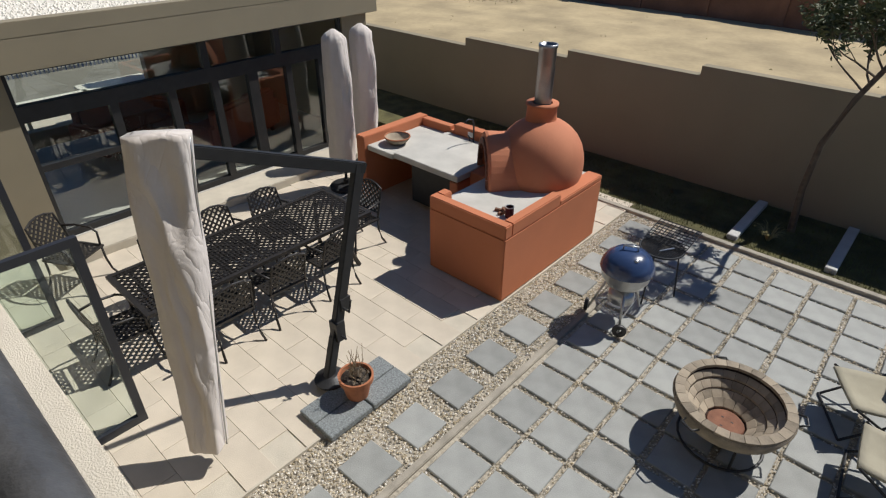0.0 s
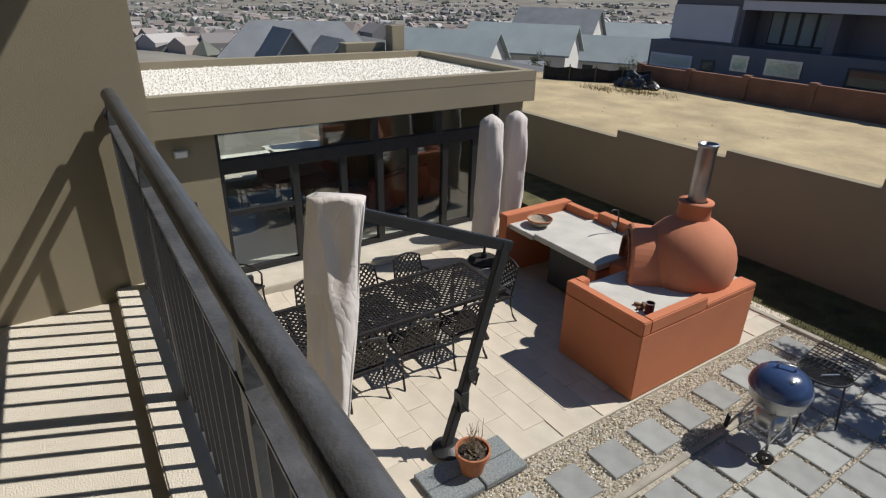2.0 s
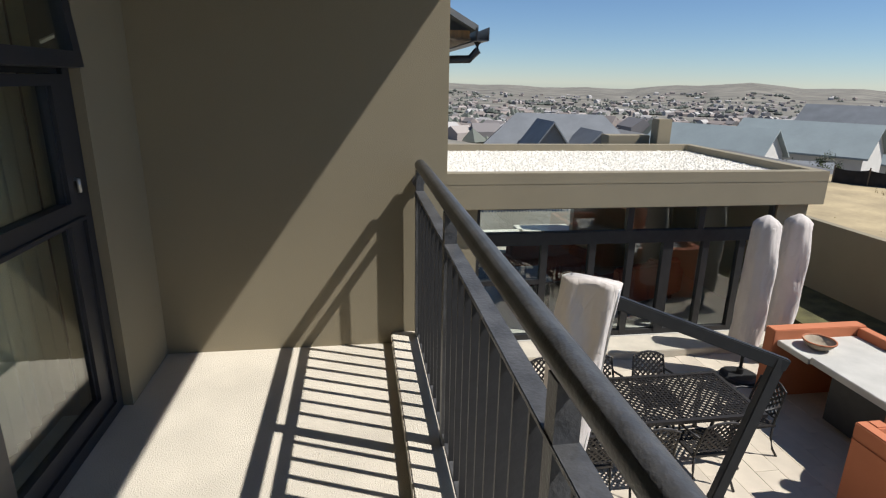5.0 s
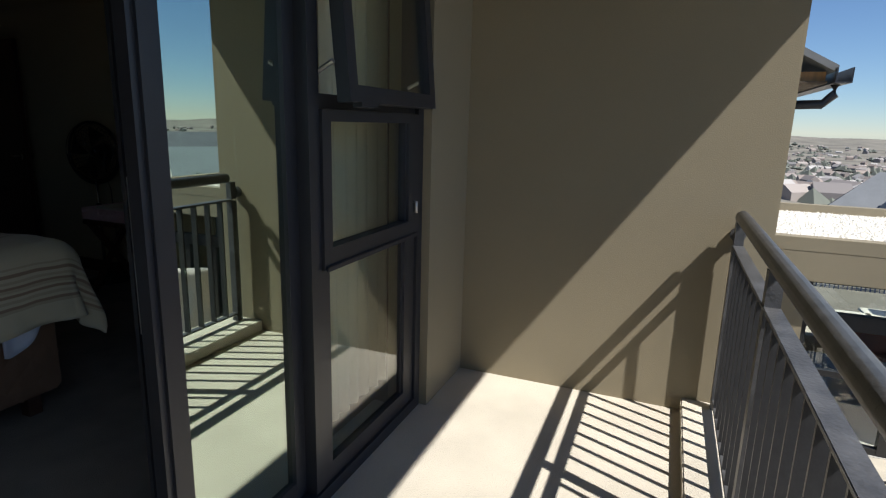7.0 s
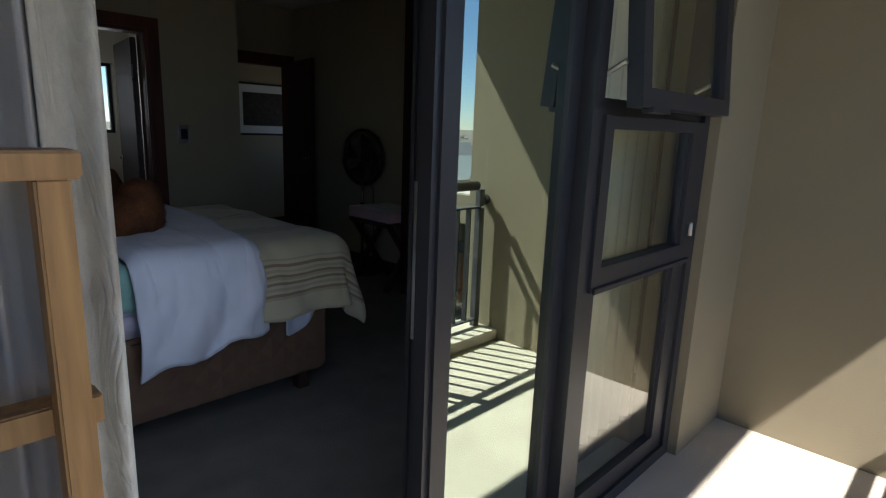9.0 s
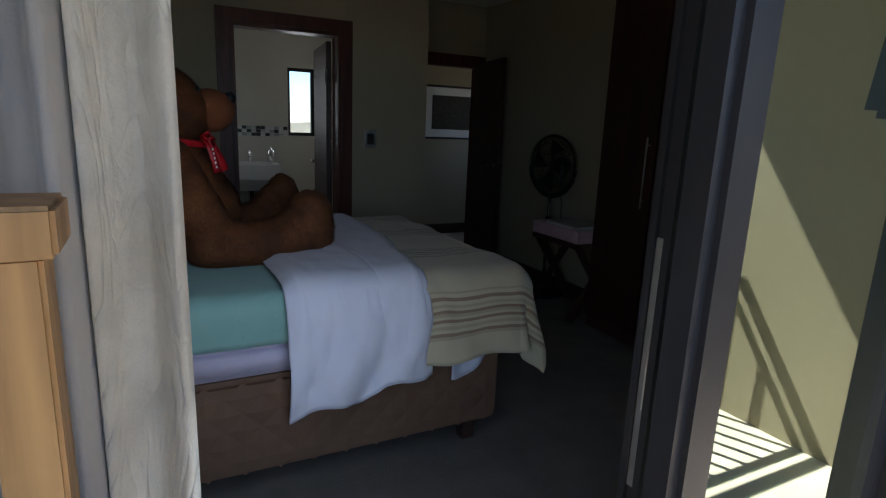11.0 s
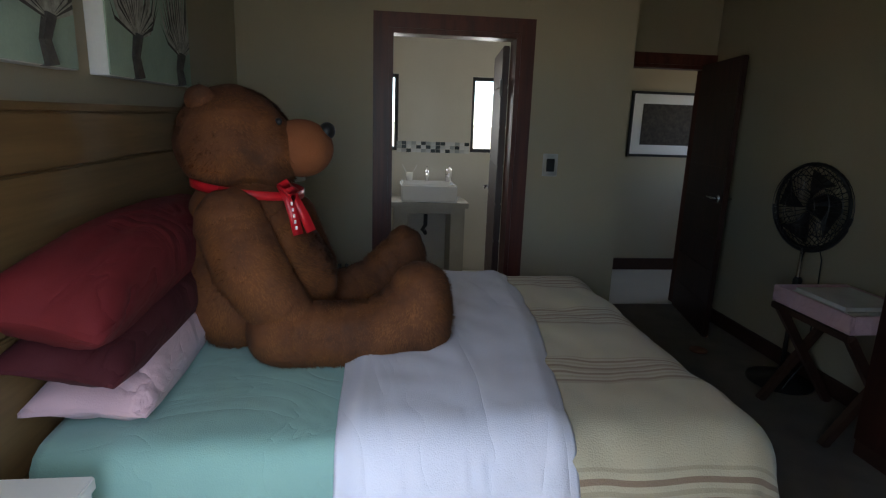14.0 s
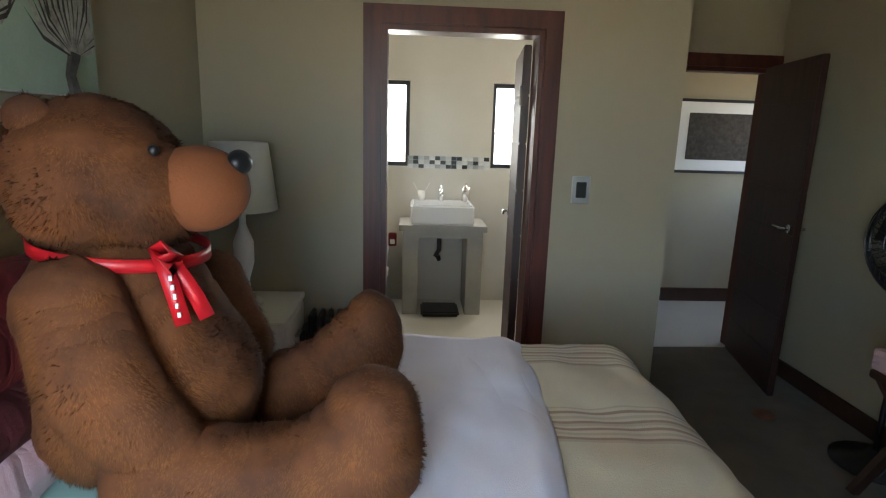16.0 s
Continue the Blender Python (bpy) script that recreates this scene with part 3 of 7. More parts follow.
def plank_door(name, m, width, height, label, side=1):
    """A leaf with horizontal grooves, hinged at its origin, running along +x."""
    d = thing(name, m, label, "door", kind="structure")
    n = 8
    h = height / n
    bar(d, "core", "shaded_mahogany", 0.0, width, -0.016, 0.016, 0.0, height)
    for k in range(n):
        bar(d, "plank", "shaded_mahogany", 0.004, width - 0.004, -0.021, 0.021, k * h + 0.004, (k + 1) * h - 0.004, bevel=0.003)
    for s in (-1, 1):
        bm = bmesh.new()
        lathe(bm, [(0.0, 0.0), (0.026, 0.0), (0.026, 0.008), (0.0, 0.008)], 16)
        bmesh.ops.rotate(bm, verts=bm.verts, matrix=Matrix.Rotation(-s * math.pi / 2, 3, "X"))
        bmesh.ops.translate(bm, verts=bm.verts, vec=(width - 0.06, s * 0.021, 1.03))
        tube(bm, [(width - 0.06, s * 0.02, 1.03), (width - 0.06, s * 0.06, 1.03), (width - 0.18, s * 0.06, 1.03)], 0.009, 8)
        part("door_handle", bm, "chrome", d, "chrome lever handle", smooth=True)
    for z in (0.25, height - 0.25):
        bm = bmesh.new()
        tube(bm, [(-0.006, 0.024, z - 0.05), (-0.006, 0.024, z + 0.05)], 0.009, 8)
        box(bm, -0.004, 0.03, 0.019, 0.023, z - 0.05, z + 0.05)
        part("hinge", bm, "alu", d)
    return d


door_frame("door_frame_1", pose(-2.125, Y0, 0), 0.72, 2.0, 0.12, "stepped dark mahogany frame round the bathroom doorway")
plank_door("door_1", pose(-2.465, -5.44, 0.01, 0, 0, -97), 0.70, 1.97, "mahogany bathroom door with horizontal grooves, standing open")
door_frame("door_frame_2", pose(-3.86, -6.34, 0), 0.86, 1.98, 0.10, "dark mahogany frame round the hall doorway")
plank_door("door_2", pose(-4.27, -6.30, 0.01, 0, 0, 78), 0.78, 2.0, "dark mahogany door with horizontal grooves, standing open at the wall")

# slit windows of the bathroom
for x0, x1 in ((-1.87, -1.57), (-2.88, -2.58)):
    w = thing("window_%d" % (1 if x0 > -2.2 else 2), pose((x0 + x1) / 2, WB - 0.08, 1.21), "slit window with a charcoal frame and frosted glass", "window", "bathroom windows", "structure")
    h = (x1 - x0) / 2
    bm = bmesh.new()
    box(bm, -h, -h + 0.035, -0.02, 0.02, 0, 0.72)
    box(bm, h - 0.035, h, -0.02, 0.02, 0, 0.72)
    box(bm, -h + 0.035, h - 0.035, -0.02, 0.02, 0, 0.035)
    box(bm, -h + 0.035, h - 0.035, -0.02, 0.02, 0.685, 0.72)
    part("window_frame", bm, "frame", w)
    p = bar(w, "pane", "glass", -h + 0.035, h - 0.035, -0.003, 0.003, 0.035, 0.685)
    p.visible_shadow = False

# ---- sliding door and side light ----
YF = -1.47
door = thing("door_3", pose(0, YF, 0), "charcoal aluminium sliding door, pushed open, with clear glass", "door", kind="structure")


def rect_frame(bm, x0, x1, z0, z1, w, y0, y1):
    box(bm, x0, x0 + w, y0, y1, z0, z1)
    box(bm, x1 - w, x1, y0, y1, z0, z1)
    box(bm, x0 + w, x1 - w, y0, y1, z0, z0 + w)
    box(bm, x0 + w, x1 - w, y0, y1, z1 - w, z1)


bm = bmesh.new()
rect_frame(bm, -3.29, -0.86, 0.0, 2.34, 0.055, -0.06, 0.03)
part("frame", bm, "frame", door)
bm = bmesh.new()
box(bm, -2.462, -2.402, -0.05, 0.02, 0.055, 2.285)
box(bm, -3.235, -2.462, -0.024, 0.012, 1.452, 1.50)
part("mullion", bm, "frame", door)


def light_frame(z0, z1, foot, top, y1):
    """Window light with a broad outer stile; its glass sits mid-depth."""
    bm = bmesh.new()
    box(bm, -3.235, -3.135, -0.022, y1, z0, z1)
    box(bm, -2.515, -2.462, -0.022, y1, z0, z1)
    box(bm, -3.135, -2.515, -0.022, y1, z0, z0 + foot)
    box(bm, -3.135, -2.515, -0.022, y1, z1 - top, z1)
    for x0, x1 in ((-3.135, -3.123), (-2.527, -2.515)):
        box(bm, x0, x1, -0.014, y1 - 0.014, z0 + foot, z1 - top)
    part("sash", bm, "frame", door)
    p = bar(door, "pane", "windowglass", -3.123, -2.527, -0.008, -0.002, z0 + foot, z1 - top)
    p.visible_shadow = False


light_frame(0.055, 0.90, 0.075, 0.012, 0.016)
light_frame(0.901, 1.45, 0.075, 0.04, 0.032)
bar(door, "drip_bar", "frame", -3.22, -2.47, 0.032, 0.042, 0.895, 0.915, bevel=0.003)
bm = bmesh.new()
tube(bm, [(-3.19, 0.03, 1.06), (-3.19, 0.045, 1.06), (-3.19, 0.045, 1.01)], 0.008, 8)
part("catch", bm, "alu", door, "small bright window catch", smooth=True)
# the top-hung vent, propped open
vent = part("vent", bmesh.new(), "frame", door)
bm = bmesh.new()
rect_frame(bm, -3.19, -2.48, -0.815, 0.0, 0.055, -0.02, 0.03)
box(bm, -2.66, -2.54, 0.0, 0.035, -0.83, -0.815)
bm.to_mesh(vent.data)
bm.free()
vent.matrix_basis = pose(0, 0.03, 2.285, 5, 0, 0)
p = bar(vent, "vent_pane", "glass", -3.135, -2.535, 0.002, 0.008, -0.76, -0.055)
p.visible_shadow = False
bm = bmesh.new()
tube(bm, [(-3.18, 0.0, 1.56), (-3.19, 0.08, 1.60)], 0.008, 6)
tube(bm, [(-2.47, 0.0, 1.56), (-2.46, 0.08, 1.60)], 0.008, 6)
part("stay", bm, "alu", door)
# fixed light beside the window
fixed = part("fixed_light", bmesh.new(), "frame", door)
bm = bmesh.new()
box(bm, -2.402, -2.345, -0.07, -0.028, 0.055, 2.285)
box(bm, -1.885, -1.805, -0.07, -0.03, 0.055, 2.285)
box(bm, -1.855, -1.825, -0.03, -0.02, 0.055, 2.285)
box(bm, -2.345, -1.885, -0.07, -0.03, 0.055, 0.125)
box(bm, -2.345, -1.885, -0.07, -0.03, 2.215, 2.285)
box(bm, -1.897, -1.885, -0.06, -0.034, 0.125, 2.215)
bm.to_mesh(fixed.data)
bm.free()
p = bar(fixed, "fixed_pane", "tinted", -2.345, -1.897, -0.051, -0.045, 0.125, 2.215)
p.visible_shadow = False
# the sliding leaf, pushed behind the fixed light
leaf = part("leaf", bmesh.new(), "frame", door)
bm = bmesh.new()
box(bm, -2.570, -2.500, -0.178, -0.135, 0.03, 2.285)
box(bm, -1.995, -1.882, -0.178, -0.135, 0.03, 2.285)
box(bm, -2.500, -1.995, -0.178, -0.135, 0.03, 0.11)
box(bm, -2.500, -1.995, -0.178, -0.135, 2.215, 2.285)
box(bm, -1.882, -1.874, -0.178, -0.165, 0.03, 2.285)
box(bm, -1.882, -1.874, -0.148, -0.135, 0.03, 2.285)
bm.to_mesh(leaf.data)
bm.free()
p = bar(leaf, "leaf_pane", "glass", -2.500, -1.995, -0.159, -0.153, 0.11, 2.215)
p.visible_shadow = False
bm = bmesh.new()
box(bm, -1.882, -1.878, -0.164, -0.149, 0.84, 1.26)
box(bm, -1.878, -1.876, -0.160, -0.153, 0.98, 1.12)
part("lock_plate", bm, "alu", leaf)
bm = bmesh.new()
lathe(bm, [(0, 0), (0.012, 0), (0.012, 0.008), (0, 0.008)], 12)
bmesh.ops.rotate(bm, verts=bm.verts, matrix=Matrix.Rotation(-math.pi / 2, 3, "X"))
bmesh.ops.translate(bm, verts=bm.verts, vec=(-1.920, -0.135, 1.07))
box(bm, -1.928, -1.912, -0.135, -0.131, 1.02, 1.06)
part("lock", bm, "chrome", leaf)
bm = bmesh.new()
box(bm, -1.932, -1.912, -0.135, -0.112, 1.30, 1.46)
bmesh.ops.bevel(bm, geom=bm.edges[:], offset=0.005, segments=2, affect="EDGES")
part("pull", bm, "black", leaf)
bar(door, "track", "alu", -3.2, -0.9, -0.18, -0.061, 0.0, 0.022)


def drape(name, x0, x1, y, z0, z1, folds, depth, material, label, seed=0, lean=0.0):
    """A curtain of soft folds hanging along x."""
    rnd = random.Random(seed)
    ph = [rnd.uniform(0, 6.28) for _ in range(4)]
    nu, nv = folds * 10, 14
    bm = bmesh.new()
    rows = []
    for j in range(nv + 1):
        v = j / nv
        row = []
        for i in range(nu + 1):
            u = i / nu
            a = u * folds * 2 * math.pi + ph[0]
            d = depth * (0.75 + 0.25 * math.sin(3 * u + ph[1])) * (math.sin(a + 0.25 * math.sin(4 * v + ph[2])) + 0.25 * math.sin(2.3 * a + ph[3]))
            row.append(bm.verts.new((x0 + (x1 - x0) * u + lean * (1 - v) * u, y + d, z0 + (z1 - z0) * v)))
        rows.append(row)
    for a, b in zip(rows, rows[1:]):
        for i in range(nu):
            bm.faces.new((a[i], a[i + 1], b[i + 1], b[i]))
    ob = new(name, mesh_of(name, bm, material, True))
    s = ob.modifiers.new("thick", "SOLIDIFY")
    s.thickness = 0.004
    return tagged(ob, label, "curtain", "bedroom curtains")


drape("curtain", -3.42, -2.84, -1.72, 0.03, 2.4, 6, 0.028, "cream", "cream curtain hanging in folds behind the window", 3)
drape("curtain", -0.92, -1.14, -1.80, 0.02, 2.4, 3, 0.05, "curtain", "grey linen curtain drawn aside at the open door", 5)
drape("curtain", -1.13, -1.235, -1.82, 0.02, 2.4, 1, 0.03, "damask", "patterned cream edge of the drawn curtain", 8, -0.0)
bm = bmesh.new()
tube(bm, [(-4.3, -1.78, 2.44), (-0.92, -1.78, 2.44)], 0.014, 10)
tagged(new("curtain_rail", mesh_of("curtain_rail", bm, "blackmetal", True)), "thin dark curtain rail fixed over the window", "curtain rail")

# ---- balcony railing ----
rail = thing("balcony_railing", pose(0, -0.036, 0), "charcoal steel balcony railing with round worn handrail", "railing")
bm = bmesh.new()
tube(bm, [(-3.70, 0, 1.035), (1.78, 0, 1.035)], 0.03, 16)
part("handrail", bm, "rail", rail, "round charcoal handrail with worn, spotted paint", smooth=True)
bar(rail, "mid_rail", "rail", -3.72, 1.78, -0.025, 0.025, 0.888, 0.9, bevel=0.002)
bar(rail, "bottom_rail", "rail", -3.72, 1.78, -0.02, 0.02, 0.115, 0.127, bevel=0.002)
bm = bmesh.new()
box(bm, -3.757, -3.713, -0.02, 0.02, 0.9, 1.01)
box(bm, -3.80, -3.757, -0.012, 0.012, 0.92, 0.96)
tube(bm, [(-3.795, 0, 0.94), (-3.78, 0, 0.94)], 0.035, 12)
part("wall_bracket", bm, "rail", rail)
post = mesh_of("post", (lambda b: (box(b, -0.022, 0.022, -0.022, 0.022, 0.0, 1.01), b)[1])(bmesh.new()), "rail")
for x in (-3.735, -2.74, -1.59, -0.44, 0.71):
    o = new("post", post)
    o.parent = rail
    o.matrix_basis = pose(x, 0, 0.07)
    o.scale = (1, 1, 0.93 if x > -3.7 else 0.81)
balu = mesh_of("baluster", (lambda b: (box(b, -0.005, 0.005, -0.019, 0.019, 0.127, 0.888), b)[1])(bmesh.new()), "steel")
for i in range(51):
    x = -3.627 + i * 0.107
    if min(abs(x - q) for q in (-2.74, -1.59, -0.44, 0.71)) < 0.035:
        continue
    o = new("baluster", balu)
    o.parent = rail
    o.matrix_basis = pose(x, 0, 0)

# ---- courtyard ground ----
blocks("terrace_floor", [(-9.3, -3.86, -0.2, 7.74, G - 0.2, G - 0.012)], "concrete", "pale stone tiled terrace")
blocks("gravel_bed", [(-3.86, 6, -0.2, 7.64, G - 0.2, G - 0.03)], "gravel_bed", "bed of pale gravel between the pavers")
blocks("ground_floor_apron", [(2.0, 6.0, -6, -0.2, G - 0.2, G - 0.02)], "concrete", "plain concrete apron beside the house")
blocks("kerb", [(-3.06, -2.99, -0.2, 7.63, G - 0.15, G + 0.004)], "kerbstone", "flush concrete edging strip between gravel and pavers", bevel=0.008)
blocks("lawn_kerb", [(-4.6, 6, 7.64, 7.74, G - 0.15, G + 0.02)], "kerbstone", "concrete edging strip along the lawn", bevel=0.008)
lawn = blocks("lawn", [(-14, 6, 7.74, 9.35, G - 0.2, G - 0.01)], "grass", "strip of shaded lawn along the boundary wall")
tops = [(-20, -8.63, -1.29), (-8.63, -6.2, -1.13), (-6.2, -3.8, -1.0), (-3.8, -1.4, -0.85), (-1.4, 1.0, -0.7), (1.0, 6, -0.55)]
blocks("boundary_wall", [(a, b, 9.35, 9.53, G - 0.3, z) for a, b, z in tops], "khaki", "khaki plastered boundary wall with a stepped top")
blocks("boundary_wall_east", [(6, 6.2, -6, 9.53, G - 0.3, -0.5)], "khaki", "khaki plastered boundary wall at the side")
for x in (-2.35, -1.1, 0.15):
    o = new("edging_block", mesh_of("edging_block", (lambda b: (box(b, -0.07, 0.07, -0.75, 0.70, -0.05, 0.06), bmesh.ops.bevel(b, geom=b.edges[:], offset=0.01, segments=1, affect="EDGES"), b)[2])(bmesh.new()), "sleeper"))
    o.matrix_basis = pose(x, 8.62, G)
    tagged(o, "long pale concrete edging block lying across the lawn", "edging", "lawn edging")

# ---- the wing with the glass front ----
blocks("wing_roof", [(-12.8, -8.8, -0.5, 7.1, -0.37, 0.0), (-9.0, -8.8, -0.5, 7.1, 0.0, 0.17), (-12.8, -12.6, -0.5, 7.1, 0.0, 0.17), (-12.6, -9.0, 6.9, 7.1, 0, 0.17)], "khaki", "khaki plastered flat roof edge of the wing", bevel=0.006)
rg = bmesh.new()
rnd = random.Random(4)
for _ in range(5200):
    x, y = rnd.uniform(-12.56, -9.04), rnd.uniform(-0.4, 6.86)
    s = rnd.uniform(0.018, 0.04)
    z = 0.03
    vs = [rg.verts.new((x + s * a * rnd.uniform(0.7, 1.2), y + s * b * rnd.uniform(0.7, 1.2), z + s * c)) for a, b, c in ((1, 0, 0), (0, 1, 0), (-1, 0, 0), (0, -1, 0), (0, 0, 0.9))]
    for k in range(4):
        rg.faces.new((vs[k], vs[(k + 1) % 4], vs[4]))
tagged(new("roof_gravel_stones", mesh_of("roof_gravel_stones", rg, "roofgravel")), "loose white gravel lying on the flat roof", "gravel", kind="stuff")
blocks("roof_gravel", [(-12.6, -9.0, -0.5, 6.9, 0.0, 0.035)], "roofgravel", "white gravel on the flat roof")
blocks("roof_outlet", [(-9.55, -9.25, 0.95, 1.2, 0.035, 0.09)], "concrete", "small concrete block on the gravel roof")
blocks("wing_wall", [(-9.25, -9.0, -0.5, 1.42, G, -0.37), (-9.25, -9.0, 6.45, 7.0, G, -0.37), (-12.8, -9.25, 6.8, 7.0, G, -0.37), (-12.8, -9.25, -0.7, -0.5, G, -0.37)], "khaki", "khaki plastered piers of the wing")
blocks("wing_floor", [(-12.8, -9.0, -0.5, 6.8, G - 0.1, G + 0.12)], "floorroom", "polished pale floor inside the wing")
blocks("wing_step", [(-9.0, -8.42, 1.2, 6.9, G - 0.1, G + 0.12)], "concrete", "pale concrete step along the glass front", bevel=0.012)
blocks("wing_back", [(-12.8, -12.6, -0.5, 0.6, G, -0.37), (-12.8, -12.6, 4.4, 6.8, G, -0.37), (-12.8, -12.6, 0.6, 4.4, G, G + 0.5)], "roomwall", "plain rear wall of the wing with a wide opening")
front = thing("window_3", pose(-9.08, 0, G + 0.12), "tall charcoal aluminium glass front with folding doors", "glass front", kind="structure")
low = (1.42, 2.53, 3.33, 3.99, 4.63, 5.30, 5.95, 6.45)
high = (1.42, 3.92, 5.15, 6.45)
TOP = -0.37 - G - 0.12
T0, T1 = 1.62, 1.83
for y in low:
    w = 0.085 if y == 4.63 else 0.055
    bar(front, "mullion", "blackmetal", -0.05, 0.05, y - w, y + w, 0.0, T0)
for y in high:
    bar(front, "mullion", "blackmetal", -0.05, 0.05, y - 0.05, y + 0.05, T1, TOP)
bar(front, "transom", "blackmetal", -0.06, 0.06, 1.37, 6.50, T0, T1, bevel=0.01)
for a, b in zip(low, low[1:]):
    bar(front, "rail", "blackmetal", -0.045, 0.045, a + 0.056, b - 0.056, 0.0, 0.09)
    if a in (1.42, 5.95):
        bar(front, "rail", "blackmetal", -0.045, 0.045, a + 0.056, b - 0.056, 0.97, 1.05)
    p = bar(front, "pane", "windowglass", -0.004, 0.004, a + 0.05, b - 0.05, 0.09, T0)
    p.visible_shadow = False
for a, b in zip(high, high[1:]):
    bar(front, "rail", "blackmetal", -0.045, 0.045, a + 0.051, b - 0.051, TOP - 0.06, TOP)
    p = bar(front, "pane", "windowglass", -0.004, 0.004, a + 0.048, b - 0.048, T1, TOP - 0.06)
    p.visible_shadow = False
light = thing("wall_light", pose(-8.99, 0.95, -0.62), "small square wall light with a white lens", "wall light")
bar(light, "housing", "alu", 0.0, 0.06, -0.09, 0.09, -0.05, 0.05, bevel=0.008)
bar(light, "lens", "white", 0.06, 0.068, -0.07, 0.07, -0.035, 0.035, bevel=0.003)


def folding_leaf(x, y0, y1, label, turn=0):
    d = thing("glass_door", pose(x, y0, G, 0, 0, turn), label, "glass door", "folding doors of the ground floor", "structure")
    w = y1 - y0
    bm = bmesh.new()
    box(bm, -0.025, 0.025, 0, 0.07, 0, 1.98)
    box(bm, -0.025, 0.025, w - 0.07, w, 0, 1.98)
    box(bm, -0.025, 0.025, 0.07, w - 0.07, 0, 0.08)
    box(bm, -0.025, 0.025, 0.07, w - 0.07, 1.91, 1.98)
    part("leaf_frame", bm, "frame", d)
    p = bar(d, "pane", "glass", -0.004, 0.004, 0.07, w - 0.07, 0.08, 1.91)
    p.visible_shadow = False


folding_leaf(-5.25, 0.02, 0.82, "open charcoal folding door leaf with clear glass")
folding_leaf(-7.35, 0.02, 0.80, "open charcoal folding door leaf at the far jamb")

# ---- inside the wing ----
def lounge_table(m):
    d = thing("dining_table_inside", m, "long dark table inside the wing", "table")
    bar(d, "tabletop", "skirting", -0.45, 0.45, -0.9, 0.9, 0.70, 0.74, bevel=0.005)
    for sx in (-1, 1):
        for sy in (-1, 1):
            bar(d, "leg", "skirting", sx * 0.38 - 0.03, sx * 0.38 + 0.03, sy * 0.82 - 0.03, sy * 0.82 + 0.03, 0, 0.70)


lounge_table(pose(-10.2, 2.1, G + 0.12))


def sofa(m, label):
    d = thing("sofa", m, label, "sofa")
    bar(d, "seat", "redlounge", -0.42, 0.42, -0.8, 0.8, 0.12, 0.44, bevel=0.04)
    bar(d, "backrest", "redlounge", -0.46, -0.25, -0.82, 0.82, 0.12, 0.85, bevel=0.05)
    for s in (-1, 1):
        bar(d, "armrest", "redlounge", -0.42, 0.40, s * 0.88 - 0.09, s * 0.88 + 0.09, 0.12, 0.62, bevel=0.04)
        for q in (-0.35, 0.3):
            bar(d, "leg", "skirting", q, q + 0.05, s * 0.75 - 0.03, s * 0.75 + 0.03, 0, 0.12)


sofa(pose(-10.6, 4.9, G + 0.12, 0, 0, 200), "red-brown upholstered sofa inside the wing")
sofa(pose(-11.8, 3.6, G + 0.12, 0, 0, 20), "red-brown upholstered sofa by the far opening")
blocks("patio_floor", [(-24, -12.8, -8, 9, G - 0.2, G)], "terrace", "pale paved patio beyond the wing")
blocks("pool_water", [(-23.5, -18.3, 0.0, 7.0, G + 0.004, G + 0.008)], "blue", "blue swimming pool beyond the wing")


def patio_bench(m, label):
    d = thing("patio_table", m, label, "table", "patio tables beyond the wing")
    bar(d, "tabletop", "shade", -0.4, 0.4, -0.7, 0.7, 0.66, 0.72, bevel=0.01)
    for sx in (-1, 1):
        for sy in (-1, 1):
            bar(d, "leg", "shade", sx * 0.33 - 0.03, sx * 0.33 + 0.03, sy * 0.6 - 0.03, sy * 0.6 + 0.03, 0, 0.66)


patio_bench(pose(-13.5, 2.9, G), "pale wooden patio table beyond the wing")
patio_bench(pose(-13.9, 4.2, G), "pale patio table near the pool fence")
fence = thing("pool_fence", pose(-18.0, 3.5, G), "blue slatted pool fence beyond the wing", "fence")
bar(fence, "top_rail", "blue", -0.02, 0.02, -2.9, 2.9, 1.15, 1.2)
bar(fence, "bottom_rail", "blue", -0.02, 0.02, -2.9, 2.9, 0.1, 0.15)
slat = mesh_of("slat", (lambda b: (box(b, -0.01, 0.01, -0.015, 0.015, 0.15, 1.15), b)[1])(bmesh.new()), "blue")
for i in range(58):
    o = new("slat", slat)
    o.parent = fence
    o.matrix_basis = pose(0, -2.85 + i * 0.1, 0)

# ---- oven and braai ----
oven = thing("pizza_oven", pose(-4.5, 5.6, G), "terracotta plastered pizza oven on a walled block with a steel flue", "oven")
bm = bmesh.new()
box(bm, -0.55, 0.62, -1.14, 1.05, 0.0, 0.86)
bmesh.ops.bevel(bm, geom=bm.edges[:], offset=0.012, segments=2, affect="EDGES")
part("block", bm, "terracotta", oven)
bm = bmesh.new()
box(bm, -0.53, 0.60, -1.12, 1.03, 0.862, 0.90)
part("worktop", bm, "counter", oven, "pale concrete worktop")
for nm, b in (("front_wall", (-0.55, 0.62, -1.14, -1.01, 0.862, 1.03)), ("side_wall", (0.49, 0.62, -1.01, 0.0, 0.862, 1.03)), ("end_wall", (-0.55, -0.42, -1.01, -0.86, 0.862, 1.03)), ("rear_wall", (0.40, 0.62, 0.005, 1.05, 0.862, 0.93))):
    bar(oven, nm, "terracotta", *b, bevel=0.012)
bm = bmesh.new()
prof = [(0.56, 0.90), (0.585, 1.0), (0.59, 1.12), (0.575, 1.25), (0.535, 1.38), (0.47, 1.49), (0.385, 1.58), (0.28, 1.65), (0.15, 1.69), (0.0, 1.70)]
lathe(bm, prof, 48, (-0.06, 0.50, 0.0))
